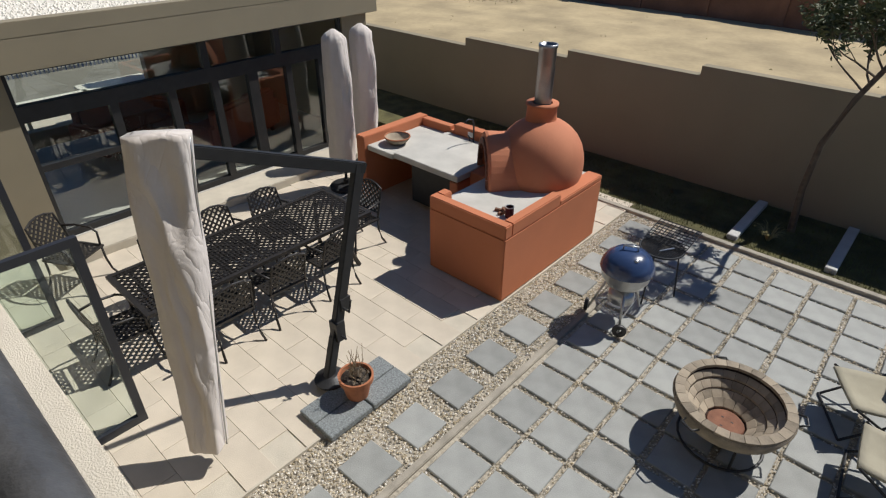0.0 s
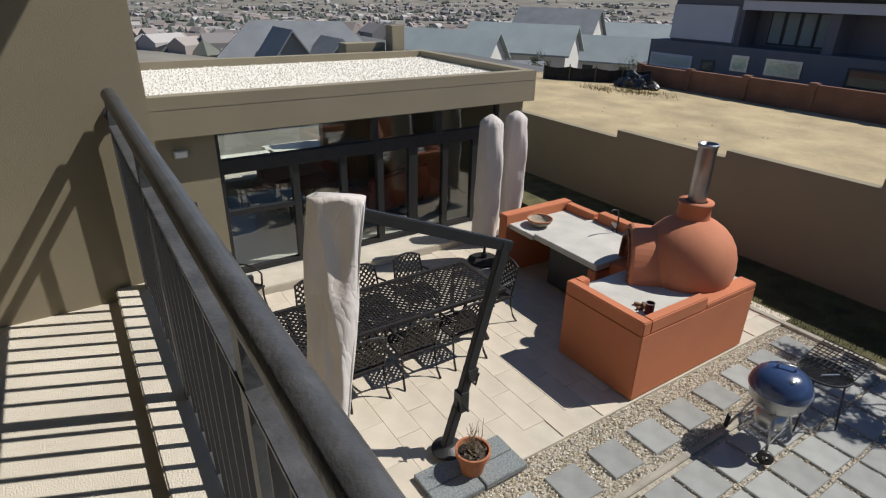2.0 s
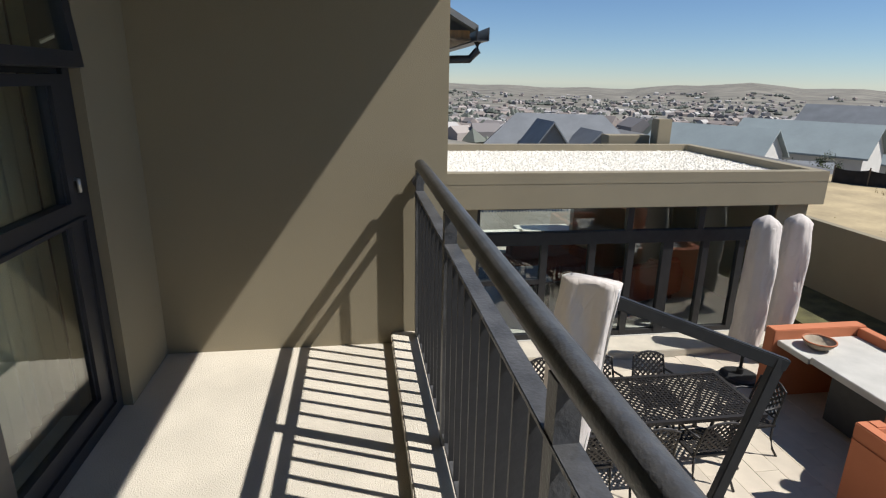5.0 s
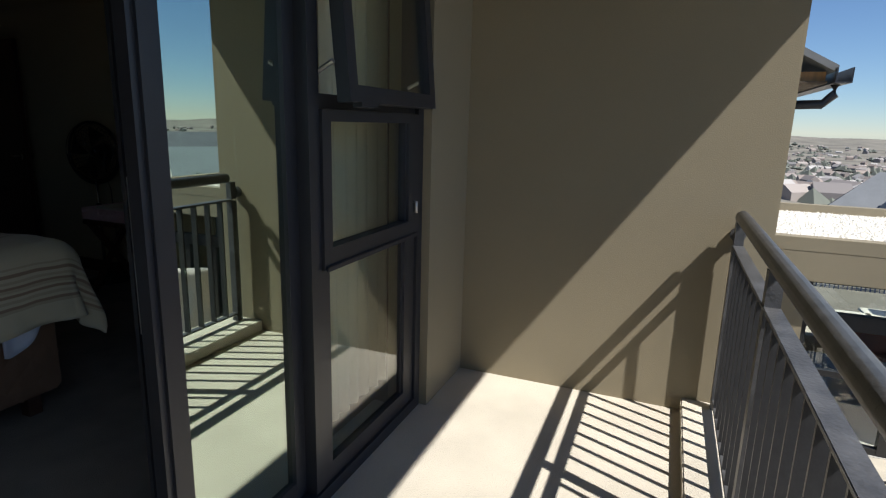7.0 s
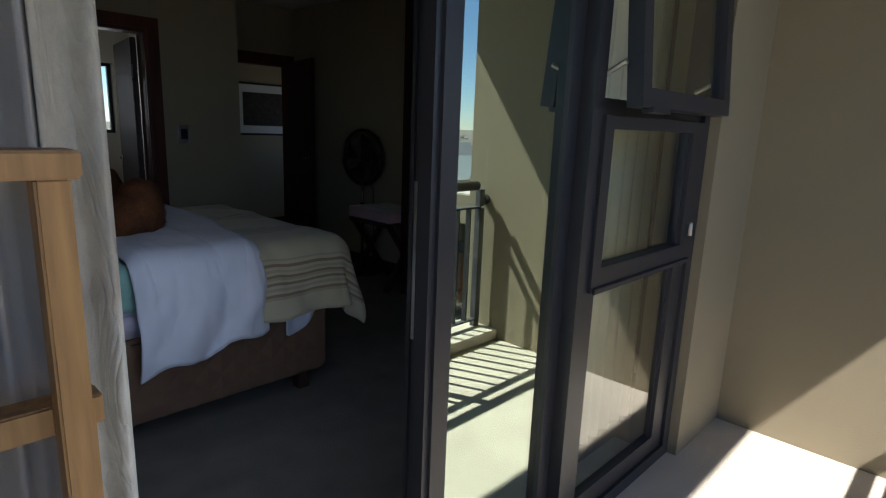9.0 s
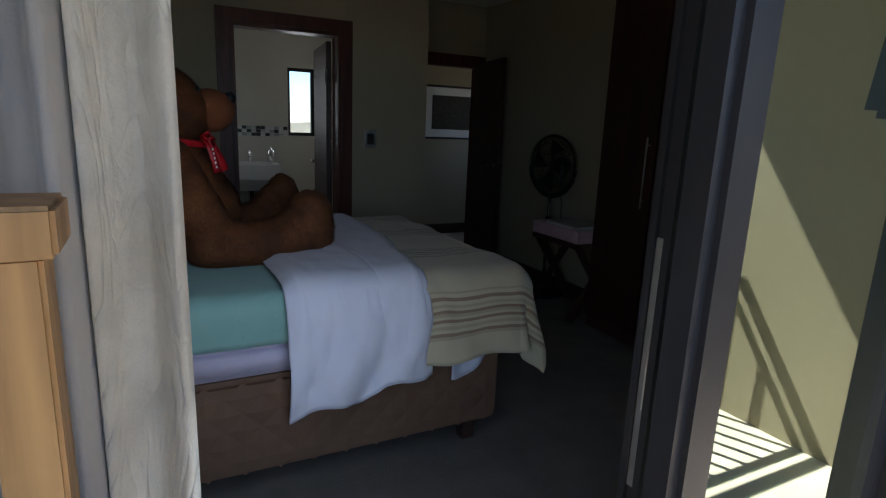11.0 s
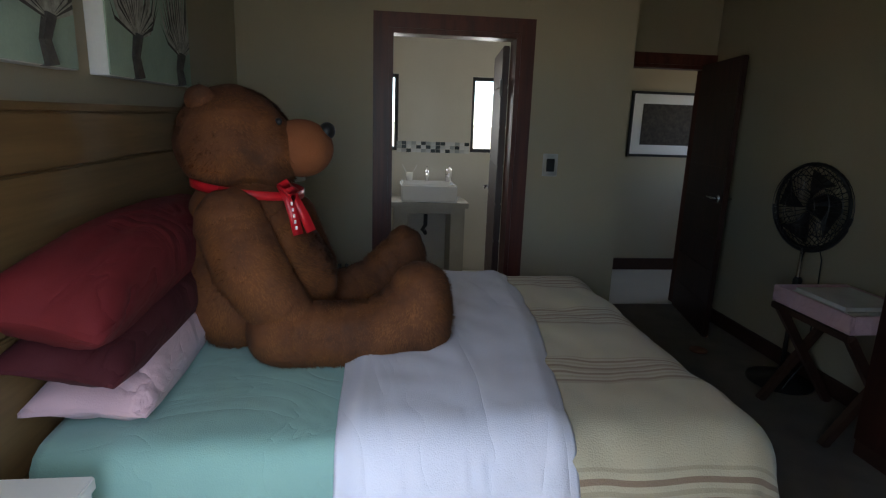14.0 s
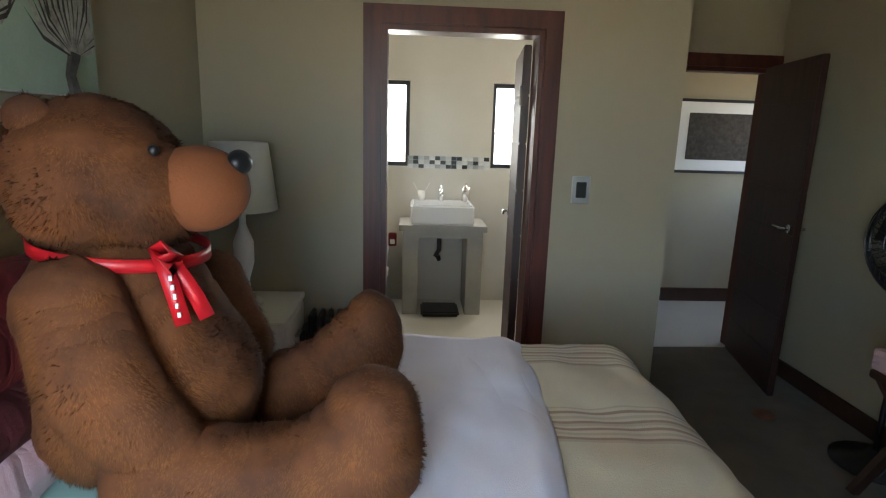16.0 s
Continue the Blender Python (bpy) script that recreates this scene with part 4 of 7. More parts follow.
part("dome", bm, "dome", oven, "smooth weathered terracotta dome", smooth=True)
# arched mouth reaching towards the courtyard's house side
bm = bmesh.new()
rings = []
for x, r in ((0.0, 0.44), (-0.62, 0.46), (-0.80, 0.47), (-0.83, 0.46)):
    ring = []
    for k in range(25):
        a = math.pi * k / 24
        ring.append(bm.verts.new((x, 0.60 + r * math.cos(a), 0.90 + 1.35 * r * math.sin(a))))
    rings.append(ring)
for p, q in zip(rings, rings[1:]):
    for k in range(24):
        bm.faces.new((p[k], p[k + 1], q[k + 1], q[k]))
inner = []
for k in range(25):
    a = math.pi * k / 24
    inner.append(bm.verts.new((-0.845, 0.60 + 0.38 * math.cos(a), 0.90 + 1.35 * 0.38 * math.sin(a))))
for k in range(24):
    bm.faces.new((rings[-1][k], rings[-1][k + 1], inner[k + 1], inner[k]))
deep = [bm.verts.new((-0.2, v.co.y, v.co.z)) for v in inner]
for k in range(24):
    bm.faces.new((inner[k], inner[k + 1], deep[k + 1], deep[k]))
bm.faces.new(deep)
TURN_M = Matrix.Translation((-0.06, 0.50, 0)) @ Matrix.Rotation(radians(47), 4, "Z") @ Matrix.Translation((0.08, -0.60, 0))
part("mouth", bm, "dome", oven, "arched oven mouth", at=TURN_M)
for k in range(13):
    a0, a1 = math.pi * (k + 0.06) / 13, math.pi * (k + 0.94) / 13
    bm = bmesh.new()
    for x in (-0.862, -0.80):
        for r in (0.35, 0.415):
            for a in (a0, a1):
                bm.verts.new((x, 0.60 + r * math.cos(a), 0.90 + 1.33 * r * math.sin(a)))
    bmesh.ops.convex_hull(bm, input=bm.verts)
    part("arch_brick", bm, "archbrick", oven, at=TURN_M)
bm = bmesh.new()
box(bm, -0.76, -0.3, 0.28, 0.92, 0.901, 0.912)
box(bm, -0.32, -0.3, 0.28, 0.92, 0.912, 1.3)
part("hearth", bm, "darkbrick", oven, "dark brown hearth inside the mouth", at=TURN_M)
bar(oven, "mouth_pier", "terracotta", -0.82, -0.56, -0.05, 0.95, 0.0, 0.898, bevel=0.012)
bm = bmesh.new()
lathe(bm, [(0.23, 1.50), (0.20, 1.70), (0.19, 1.86), (0.21, 1.865), (0.21, 1.90), (0.13, 1.90)], 32, (-0.11, 0.52, 0))
part("stub", bm, "terracotta", oven, smooth=True)
bm = bmesh.new()
lathe(bm, [(0.11, 1.86), (0.11, 2.58), (0.118, 2.58), (0.118, 2.62), (0.10, 2.62), (0.10, 2.0)], 32, (-0.11, 0.52, 0))
part("flue", bm, "flue", oven, "shiny galvanised steel flue pipe", smooth=True)
for px, py, r, h, mt, lb in ((0.36, -0.72, 0.05, 0.13, "darkred", "maroon printed tin"),):
    c = thing("tin", pose(-4.5 + px, 5.6 + py, G + 0.901), "maroon tin standing on the oven worktop", "tin")
    bm = bmesh.new()
    lathe(bm, [(0, 0), (r, 0), (r, h), (r * 0.9, h), (r * 0.9, h * 0.8), (0, h * 0.8)], 20)
    part("can", bm, mt, c, smooth=False)
    bm = bmesh.new()
    lathe(bm, [(r * 0.9, h), (r * 1.04, h), (r * 1.04, h + 0.01), (r * 0.9, h + 0.01)], 20)
    part("rim", bm, "alu", c)
kind = thing("kindling", pose(-4.27, 4.93, G + 0.901), "few short split logs lying on the worktop", "firewood")
for a, l, s in ((20, 0.2, 0), (75, 0.17, 1), (-35, 0.15, 2)):
    bm = bmesh.new()
    box(bm, -l / 2, l / 2, -0.018, 0.018, 0.0, 0.035)
    o = part("log", bm, "brickwall", kind)
    o.matrix_basis = pose(0.03 * s, -0.02 * s, 0.036 * (s == 2), 0, 0, a)

braai = thing("outdoor_counter", pose(-6.4, 6.0, G), "terracotta outdoor counter with a pale concrete top", "counter")
for nm, b in (("end_wall", (-0.90, -0.72, -0.80, 0.62, 0.0, 1.02)), ("back_wall", (-0.72, -0.1, 0.48, 0.62, 0.0, 1.0)), ("back_wall", (-0.02, 1.1, 0.48, 0.64, 0.0, 1.06)), ("low_wall", (-0.1, -0.02, 0.48, 0.62, 0.0, 0.95)), ("pier", (0.95, 1.10, -0.72, 0.478, 0.0, 0.80))):
    bar(braai, nm, "terracotta", *b, bevel=0.01)
bar(braai, "worktop", "counter", -0.718, -0.16, -0.74, 0.478, 0.80, 0.88, bevel=0.008)
bar(braai, "worktop", "counter", -0.155, 1.1, -0.72, 0.478, 0.82, 0.91, bevel=0.008)
bar(braai, "drawer_front", "blackmetal", 0.0, 0.9, -0.5, -0.48, 0.1, 0.78)
bar(braai, "socket", "white", 0.28, 0.38, 0.462, 0.478, 0.94, 1.02, bevel=0.004)
bm = bmesh.new()
tube(bm, [(0.45, 0.40, 0.91), (0.45, 0.40, 1.2), (0.45, 0.36, 1.28), (0.45, 0.25, 1.31), (0.45, 0.18, 1.27)], 0.012, 8)
tube(bm, [(0.38, 0.40, 0.91), (0.38, 0.40, 0.97), (0.33, 0.40, 1.0)], 0.01, 8)
part("tap", bm, "blackmetal", braai, "slim dark goose-neck tap", smooth=True)
bowl = thing("bowl", pose(-6.82, 5.62, G + 0.882), "shallow sandy clay bowl on the counter", "bowl")
bm = bmesh.new()
lathe(bm, [(0, 0), (0.10, 0), (0.17, 0.06), (0.20, 0.11), (0.185, 0.11), (0.15, 0.06), (0.09, 0.02), (0, 0.02)], 32)
part("basin", bm, "pitstone", bowl, smooth=True)
bm = bmesh.new()
lathe(bm, [(0.185, 0.11), (0.205, 0.11), (0.205, 0.125), (0.185, 0.125), (0.185, 0.11)], 32)
part("rim", bm, "clay", bowl, smooth=True)

# ---- courtyard furniture ----
def lattice(bm, x0, x1, y0, y1, z, step, w, t, wave=0.0):
    """Two crossing sets of flat bars cut to a rectangle."""
    for s in (1, -1):
        c = -(y1 - y0) - 0.0
        n = int(((x1 - x0) + (y1 - y0)) / step) + 1
        for k in range(1, n):
            d = k * step
            if s == 1:
                a = Vector((x0 + d, y0)) if d <= x1 - x0 else Vector((x1, y0 + d - (x1 - x0)))
                b = Vector((x0, y0 + d)) if d <= y1 - y0 else Vector((x0 + d - (y1 - y0), y1))
            else:
                a = Vector((x1 - d, y0)) if d <= x1 - x0 else Vector((x0, y0 + d - (x1 - x0)))
                b = Vector((x1, y0 + d)) if d <= y1 - y0 else Vector((x1 - d + (y1 - y0), y1))
            v = b - a
            if v.length < 0.02:
                continue
            p = Vector((-v.y, v.x)).normalized() * w / 2
            q = [bm.verts.new((*(e + o), z + h)) for h in (0, t) for e, o in ((a, p), (b, p), (b, -p), (a, -p))]
            for f in ((0, 1, 2, 3), (7, 6, 5, 4), (0, 4, 5, 1), (1, 5, 6, 2), (2, 6, 7, 3), (3, 7, 4, 0)):
                bm.faces.new([q[i] for i in f])


table = thing("dining_table", pose(-6.16, 2.62, G), "long black cast aluminium table with a lattice top", "table")
bm = bmesh.new()
for b in ((-0.49, 0.49, -1.42, -1.37), (-0.49, 0.49, 1.37, 1.42), (-0.49, -0.44, -1.37, 1.37), (0.44, 0.49, -1.37, 1.37)):
    box(bm, *b, 0.70, 0.742)
part("table_rim", bm, "iron", table)
bm = bmesh.new()
lattice(bm, -0.44, 0.44, -1.37, 1.37, 0.725, 0.085, 0.024, 0.012)
part("tabletop", bm, "iron", table, "diamond lattice table top")
for y in (-0.46, 0.46):
    bar(table, "apron_bar", "iron", -0.44, 0.44, y - 0.03, y + 0.03, 0.705, 0.724)
for sx in (-1, 1):
    for sy in (-1, 1):
        bm = bmesh.new()
        tube(bm, [(sx * 0.40, sy * 1.2, 0.72), (sx * 0.34, sy * 1.15, 0.5), (sx * 0.33, sy * 1.14, 0.25), (sx * 0.42, sy * 1.22, 0.0)], 0.03, 8)
        part("leg", bm, "iron", table, smooth=True)


def garden_chair(m):
    """Seat faces +y; back at -y."""
    d = thing("garden_chair", m, "black cast aluminium garden chair with lattice seat and back", "chair", "chairs round the garden table")
    bm = bmesh.new()
    for b in ((-0.24, 0.24, -0.22, -0.19), (-0.24, 0.24, 0.21, 0.24), (-0.24, -0.21, -0.19, 0.21), (0.21, 0.24, -0.19, 0.21)):
        box(bm, *b, 0.41, 0.435)
    lattice(bm, -0.21, 0.21, -0.19, 0.21, 0.418, 0.07, 0.022, 0.012)
    part("seat", bm, "iron", d)
    bm = bmesh.new()
    lattice(bm, -0.19, 0.19, 0.0, 0.33, 0.0, 0.07, 0.02, 0.012)
    for v in bm.verts:
        x, y, z = v.co
        lift = 0.035 * (1 - (x / 0.2) ** 2) * (y / 0.33)
        v.co = (x, -0.22 - (y * 0.25) - z, 0.50 + y + lift)
    tube(bm, [(-0.22, -0.20, 0.43), (-0.215, -0.24, 0.6), (-0.20, -0.305, 0.83), (-0.1, -0.315, 0.87), (0, -0.318, 0.885), (0.1, -0.315, 0.87), (0.20, -0.305, 0.83), (0.215, -0.24, 0.6), (0.22, -0.20, 0.43)], 0.014, 8)
    tube(bm, [(-0.20, -0.225, 0.50), (0.20, -0.225, 0.50)], 0.012, 8)
    part("backrest", bm, "iron", d)
    for s in (-1, 1):
        bm = bmesh.new()
        tube(bm, [(s * 0.215, -0.245, 0.66), (s * 0.255, -0.1, 0.665), (s * 0.26, 0.1, 0.65), (s * 0.25, 0.19, 0.60), (s * 0.235, 0.2, 0.5), (s * 0.225, 0.2, 0.43)], 0.014, 8)
        part("armrest", bm, "iron", d, smooth=True)
        bm = bmesh.new()
        tube(bm, [(s * 0.225, 0.21, 0.42), (s * 0.22, 0.22, 0.25), (s * 0.235, 0.25, 0.08), (s * 0.26, 0.29, 0.0)], 0.014, 8)
        part("leg", bm, "iron", d, smooth=True)
        bm = bmesh.new()
        tube(bm, [(s * 0.22, -0.2, 0.42), (s * 0.215, -0.21, 0.25), (s * 0.225, -0.25, 0.1), (s * 0.24, -0.31, 0.0)], 0.014, 8)
        part("leg", bm, "iron", d, smooth=True)
    return d


first = garden_chair(pose(-5.66, 1.93, G, 0, 0, 90))
for x, y, a in ((-5.68, 2.62, 88), (-5.70, 3.32, 91), (-6.66, 1.90, -90), (-6.68, 2.62, -88), (-6.68, 3.30, -92), (-6.12, 4.14, 182), (-6.14, 1.06, -3), (-8.0, 1.25, -60)):
    copy_thing(first, pose(x, y, G, 0, 0, a))

# cantilever umbrella, folded under a canvas cover
umb = thing("cantilever_umbrella", pose(-4.32, 2.25, G), "closed cantilever umbrella under a pale canvas cover", "umbrella")


def beam(bm, a, b, w, h):
    a, b = Vector(a), Vector(b)
    d = (b - a).normalized()
    s = d.cross(Vector((0, 0, 1))).normalized() * w / 2
    u = s.normalized().cross(d) * h / 2
    q = [bm.verts.new(p + i * s + j * u) for p in (a, b) for i, j in ((1, 1), (-1, 1), (-1, -1), (1, -1))]
    for f in ((0, 1, 2, 3), (7, 6, 5, 4), (0, 4, 5, 1), (1, 5, 6, 2), (2, 6, 7, 3), (3, 7, 4, 0)):
        bm.faces.new([q[i] for i in f])


bm = bmesh.new()
beam(bm, (0, -0.02, 0.10), (-0.01, 0.12, 0.55), 0.075, 0.10)
beam(bm, (-0.01, 0.12, 0.52), (0.02, 0.55, 2.22), 0.075, 0.10)
bmesh.ops.bevel(bm, geom=bm.edges[:], offset=0.008, segments=2, affect="EDGES")
part("mast", bm, "blackmetal", umb)
bm = bmesh.new()
beam(bm, (0.04, 0.60, 2.16), (-0.29, -0.86, 2.68), 0.06, 0.10)
bmesh.ops.bevel(bm, geom=bm.edges[:], offset=0.008, segments=2, affect="EDGES")
part("arm", bm, "blackmetal", umb)
bm = bmesh.new()
box(bm, -0.055, 0.055, 0.10, 0.20, 0.50, 0.72)
tube(bm, [(0.05, 0.15, 0.56), (0.12, 0.15, 0.56)], 0.012, 8)
tube(bm, [(0.05, 0.21, 0.86), (0.13, 0.21, 0.86), (0.13, 0.24, 0.98)], 0.012, 8)
box(bm, -0.05, 0.05, 0.19, 0.30, 0.82, 0.96)
part("crank_box", bm, "blackmetal", umb)
bm = bmesh.new()
lathe(bm, [(0, 0.065), (0.16, 0.065), (0.16, 0.085), (0.07, 0.13), (0.0, 0.13)], 24)
part("foot", bm, "blackmetal", umb)
# cover: a flattened sleeve from the arm's end down to the terrace
bm = bmesh.new()
rows = []
n = 72
for j in range(61):
    v = j / 60
    c = Vector((-0.28, -0.90, 2.80)).lerp(Vector((-0.03, -1.25, 0.22)), v)
    wx = 0.235 - 0.075 * v ** 0.8 + 0.01 * math.sin(5 * v)
    wy = 0.115 + 0.015 * math.sin(3.0 * v) - 0.01 * v
    row = []
    for i in range(n):
        a = 2 * math.pi * i / n
        ca, sa = math.cos(a), math.sin(a)
        # a hollow under the top corner, a ridge running down across the broad face, soft sags
        hollow = -0.75 * math.exp(-((a - 5.2) / 0.42) ** 2) * math.exp(-((v - 0.17) / 0.12) ** 2)
        ridge = 0.42 * math.exp(-((a - 4.25 - 2.4 * v) / 0.2) ** 2) * math.exp(-((v - 0.27) / 0.22) ** 2)
        groove = -0.4 * math.exp(-((a - 3.95 - 1.1 * v) / 0.16) ** 2) * math.exp(-((v - 0.65) / 0.3) ** 2)
        sag = 0.5 * noise.noise(Vector((1.4 * ca + 0.8 * v, 1.4 * sa - 1.6 * v, 3.0 * v))) + 0.16 * noise.noise(Vector((3.2 * ca - 4 * v, 3.2 * sa + 5 * v, 9 * v)))
        q = (ca ** 4 + sa ** 4) ** 0.25
        ex = ca / q * wx * (1 + 0.10 * noise.noise(Vector((0.8 * ca, 0.8 * sa, 4 * v))))
        ey = sa / q * wy * (1 + hollow + ridge + groove + sag * min(1, 0.25 + 3 * v))
        hem = 0.03 * noise.noise(Vector((1.5 * ca, 1.5 * sa, 4))) * max(0, v - 0.9) * 10
        row.append(bm.verts.new(c + Vector((ex * 0.72 - ey * 0.6, ex * 0.62 + ey * 0.75, 0.018 * math.sin(a + 2.4) * (1 - v) + hem))))
    rows.append(row)
for p, q in zip(rows, rows[1:]):
    for i in range(n):
        bm.faces.new((p[i], p[(i + 1) % n], q[(i + 1) % n], q[i]))
top = bm.verts.new(sum((v.co for v in rows[0]), Vector()) / n + Vector((0, 0, 0.012)))
for i in range(n):
    bm.faces.new((rows[0][(i + 1) % n], rows[0][i], top))
cover = part("cover", bm, "canvas", umb, "creased pale canvas cover", smooth=True)
bm = bmesh.new()
seam = []
for j in range(25):
    v = j / 24
    seam.append(rows_c := Vector((-0.28, -0.90, 2.78)).lerp(Vector((-0.03, -1.25, 0.22)), v) + Vector((0.170, 0.147, 0)) * (1 - 0.32 * v))
tube(bm, seam, 0.007, 6)
part("zip", bm, "alu", umb, smooth=True)
base = thing("umbrella_base", pose(-3.98, 2.3, G), "four speckled granite slabs weighting the umbrella", "umbrella base")
for x0, y0 in ((-0.235, -0.5), (-0.235, 0.012)):
    for k in (0, 1):
        xx = x0 + 0.24 * k
        bar(base, "slab", "granite", xx, xx + 0.232, y0, y0 + 0.49, 0.0, 0.065, bevel=0.006)

pot = thing("flower_pot", pose(-3.97, 2.30, G + 0.066), "terracotta flower pot with dead twigs, on the granite slabs", "plant pot")
bm = bmesh.new()
lathe(bm, [(0, 0), (0.105, 0), (0.15, 0.20), (0.165, 0.20), (0.17, 0.26), (0.15, 0.26), (0.145, 0.20), (0.0, 0.20)], 32)
part("pot_body", bm, "clay", pot, smooth=False)
bm = bmesh.new()
lathe(bm, [(0.0, 0.235), (0.06, 0.23), (0.145, 0.215)], 24)
part("soil", bm, "soil", pot)
bm = bmesh.new()
rnd = random.Random(9)
for _ in range(34):
    a, r = rnd.uniform(0, 6.28), rnd.uniform(0, 0.09)
    x, y = r * math.cos(a), r * math.sin(a)
    h = rnd.uniform(0.12, 0.36)
    tube(bm, [(x, y, 0.22), (x * 1.3 + rnd.uniform(-0.03, 0.03), y * 1.3 + rnd.uniform(-0.03, 0.03), 0.22 + h * 0.6), (x * 1.7 + rnd.uniform(-0.05, 0.05), y * 1.7 + rnd.uniform(-0.05, 0.05), 0.22 + h)], 0.0025, 4)
part("twigs", bm, "twig", pot, "brittle dry twigs")
bm = bmesh.new()
for _ in range(60):
    a, r = rnd.uniform(0, 6.28), rnd.uniform(0, 0.12)
    x, y, s = r * math.cos(a), r * math.sin(a), rnd.uniform(0.012, 0.025)
    t = rnd.uniform(0, 6.28)
    z = 0.235 + rnd.uniform(0, 0.03)
    bm.faces.new([bm.verts.new((x + s * math.cos(t + k * 2.1), y + s * math.sin(t + k * 2.1), z + rnd.uniform(0, 0.015))) for k in range(3)])
part("dead_leaves", bm, "bark", pot)


def closed_parasol(m, h, label):
    d = thing("parasol", m, label, "parasol", "closed parasols by the wing")
    bm = bmesh.new()
    lathe(bm, [(0, 0), (0.27, 0), (0.27, 0.05), (0.22, 0.07), (0.05, 0.08), (0.05, 0.16), (0, 0.16)], 28)
    part("foot", bm, "blackmetal", d, "round black weighted foot")
    bm = bmesh.new()
    tube(bm, [(0, 0, 0.1), (0, 0, h - 0.1)], 0.024, 10)
    part("pole", bm, "blackmetal", d, smooth=True)
    bm = bmesh.new()
    rows = []
    for j in range(33):
        v = j / 32
        r = (0.17 + 0.06 * math.sin(math.pi * min(1, 0.25 + v * 0.75)) ** 0.8) * min(1.0, ((1 - v) / 0.06) ** 0.5 if v > 0.94 else 1.0)
        r = max(r, 0.03)
        row = []
        for i in range(32):
            a = 2 * math.pi * i / 32
            f = 0.94 + 0.16 * noise.noise(Vector((1.3 * math.cos(a), 1.3 * math.sin(a) + 2 * v, 3 * v + h))) + 0.30 * abs(noise.noise(Vector((2.2 * math.cos(a) + 0.8 * v, 2.2 * math.sin(a), 1.6 * v + 2 * h)))) + 0.05 * noise.noise(Vector((4 * math.cos(a), 4 * math.sin(a), 8 * v)))
            row.append(bm.verts.new((r * f * math.cos(a), r * f * math.sin(a) * 0.8, 0.5 + (h - 0.5) * v)))
        rows.append(row)
    for p, q in zip(rows, rows[1:]):
        for i in range(32):
            bm.faces.new((p[i], p[(i + 1) % 32], q[(i + 1) % 32], q[i]))
    bm.faces.new(rows[-1])
    part("cover", bm, "canvas", d, "pale canvas cover in soft folds", smooth=True)
    return d


closed_parasol(pose(-7.66, 5.22, G), 2.50, "closed parasol in a pale pinkish canvas cover")
closed_parasol(pose(-8.1, 6.1, G), 2.40, "closed parasol in a pale cover by the pier")

# kettle grill
kg = thing("kettle_grill", pose(-2.72, 5.16, G), "blue enamelled kettle grill on three aluminium legs with wheels", "grill")
bm = bmesh.new()
lathe(bm, [(0.0, 0.42), (0.10, 0.43), (0.20, 0.49), (0.26, 0.58), (0.275, 0.67), (0.285, 0.68), (0.285, 0.69), (0.25, 0.69)], 36)
part("bowl", bm, "alu", kg, smooth=True)
bm = bmesh.new()
lathe(bm, [(0.292, 0.685), (0.295, 0.70), (0.28, 0.76), (0.235, 0.84), (0.16, 0.895), (0.07, 0.915), (0.0, 0.918)], 36)
part("lid", bm, "blue", kg, "glossy dark blue enamel lid", smooth=True)
bm = bmesh.new()
tube(bm, [(-0.07, -0.03, 0.915), (-0.07, -0.03, 0.965), (0.07, 0.03, 0.965), (0.07, 0.03, 0.915)], 0.012, 8)
lathe(bm, [(0.035, 0.905), (0.035, 0.92), (0.0, 0.925)], 16, (0.12, -0.10, -0.03))
part("lid_handle", bm, "alu", kg, smooth=True)
bm = bmesh.new()
lathe(bm, [(0.0, 0.40), (0.13, 0.39), (0.15, 0.34), (0.14, 0.25), (0.0, 0.25)], 24)
part("ash_catcher", bm, "alu", kg, smooth=True)
for a, wheel in ((200, True), (300, True), (70, False)):
    c, s = math.cos(radians(a)), math.sin(radians(a))
    bm = bmesh.new()
    tube(bm, [(0.18 * c, 0.18 * s, 0.48), (0.34 * c, 0.34 * s, 0.03)], 0.014, 8)
    part("leg", bm, "alu", kg, smooth=True)
    if wheel:
        bm = bmesh.new()
        lathe(bm, [(0.03, -0.02), (0.075, -0.02), (0.08, 0.0), (0.075, 0.02), (0.03, 0.02), (0.03, -0.02)], 20)
        bmesh.ops.rotate(bm, verts=bm.verts, matrix=Matrix.Rotation(math.pi / 2, 3, "Y") )
        bmesh.ops.rotate(bm, verts=bm.verts, matrix=Matrix.Rotation(radians(a), 3, "Z"))
        bmesh.ops.translate(bm, verts=bm.verts, vec=(0.36 * c, 0.36 * s, 0.08))
        part("wheel", bm, "blackmetal", kg)
bm = bmesh.new()
for k in range(3):
    a0, a1 = radians((200, 300, 70)[k]), radians((300, 70, 200)[k])
    tube(bm, [(0.29 * math.cos(a0), 0.29 * math.sin(a0), 0.18), (0.29 * math.cos(a1), 0.29 * math.sin(a1), 0.18)], 0.006, 6)
part("brace", bm, "alu", kg)

gs = thing("grill_stand", pose(-2.62, 5.85, G), "round black mesh grill on thin legs with a folded grid", "grill")
bm = bmesh.new()
for k in range(-9, 10):
    x = k * 0.025
    y = math.sqrt(max(0.0, 0.25 ** 2 - x * x))
    tube(bm, [(x, -y, 0.66), (x, y, 0.66)], 0.0065, 4)
    tube(bm, [(-y, x, 0.664), (y, x, 0.664)], 0.0065, 4)
tube(bm, [(0.25 * math.cos(q * math.pi / 12), 0.25 * math.sin(q * math.pi / 12), 0.67) for q in range(25)], 0.012, 6)
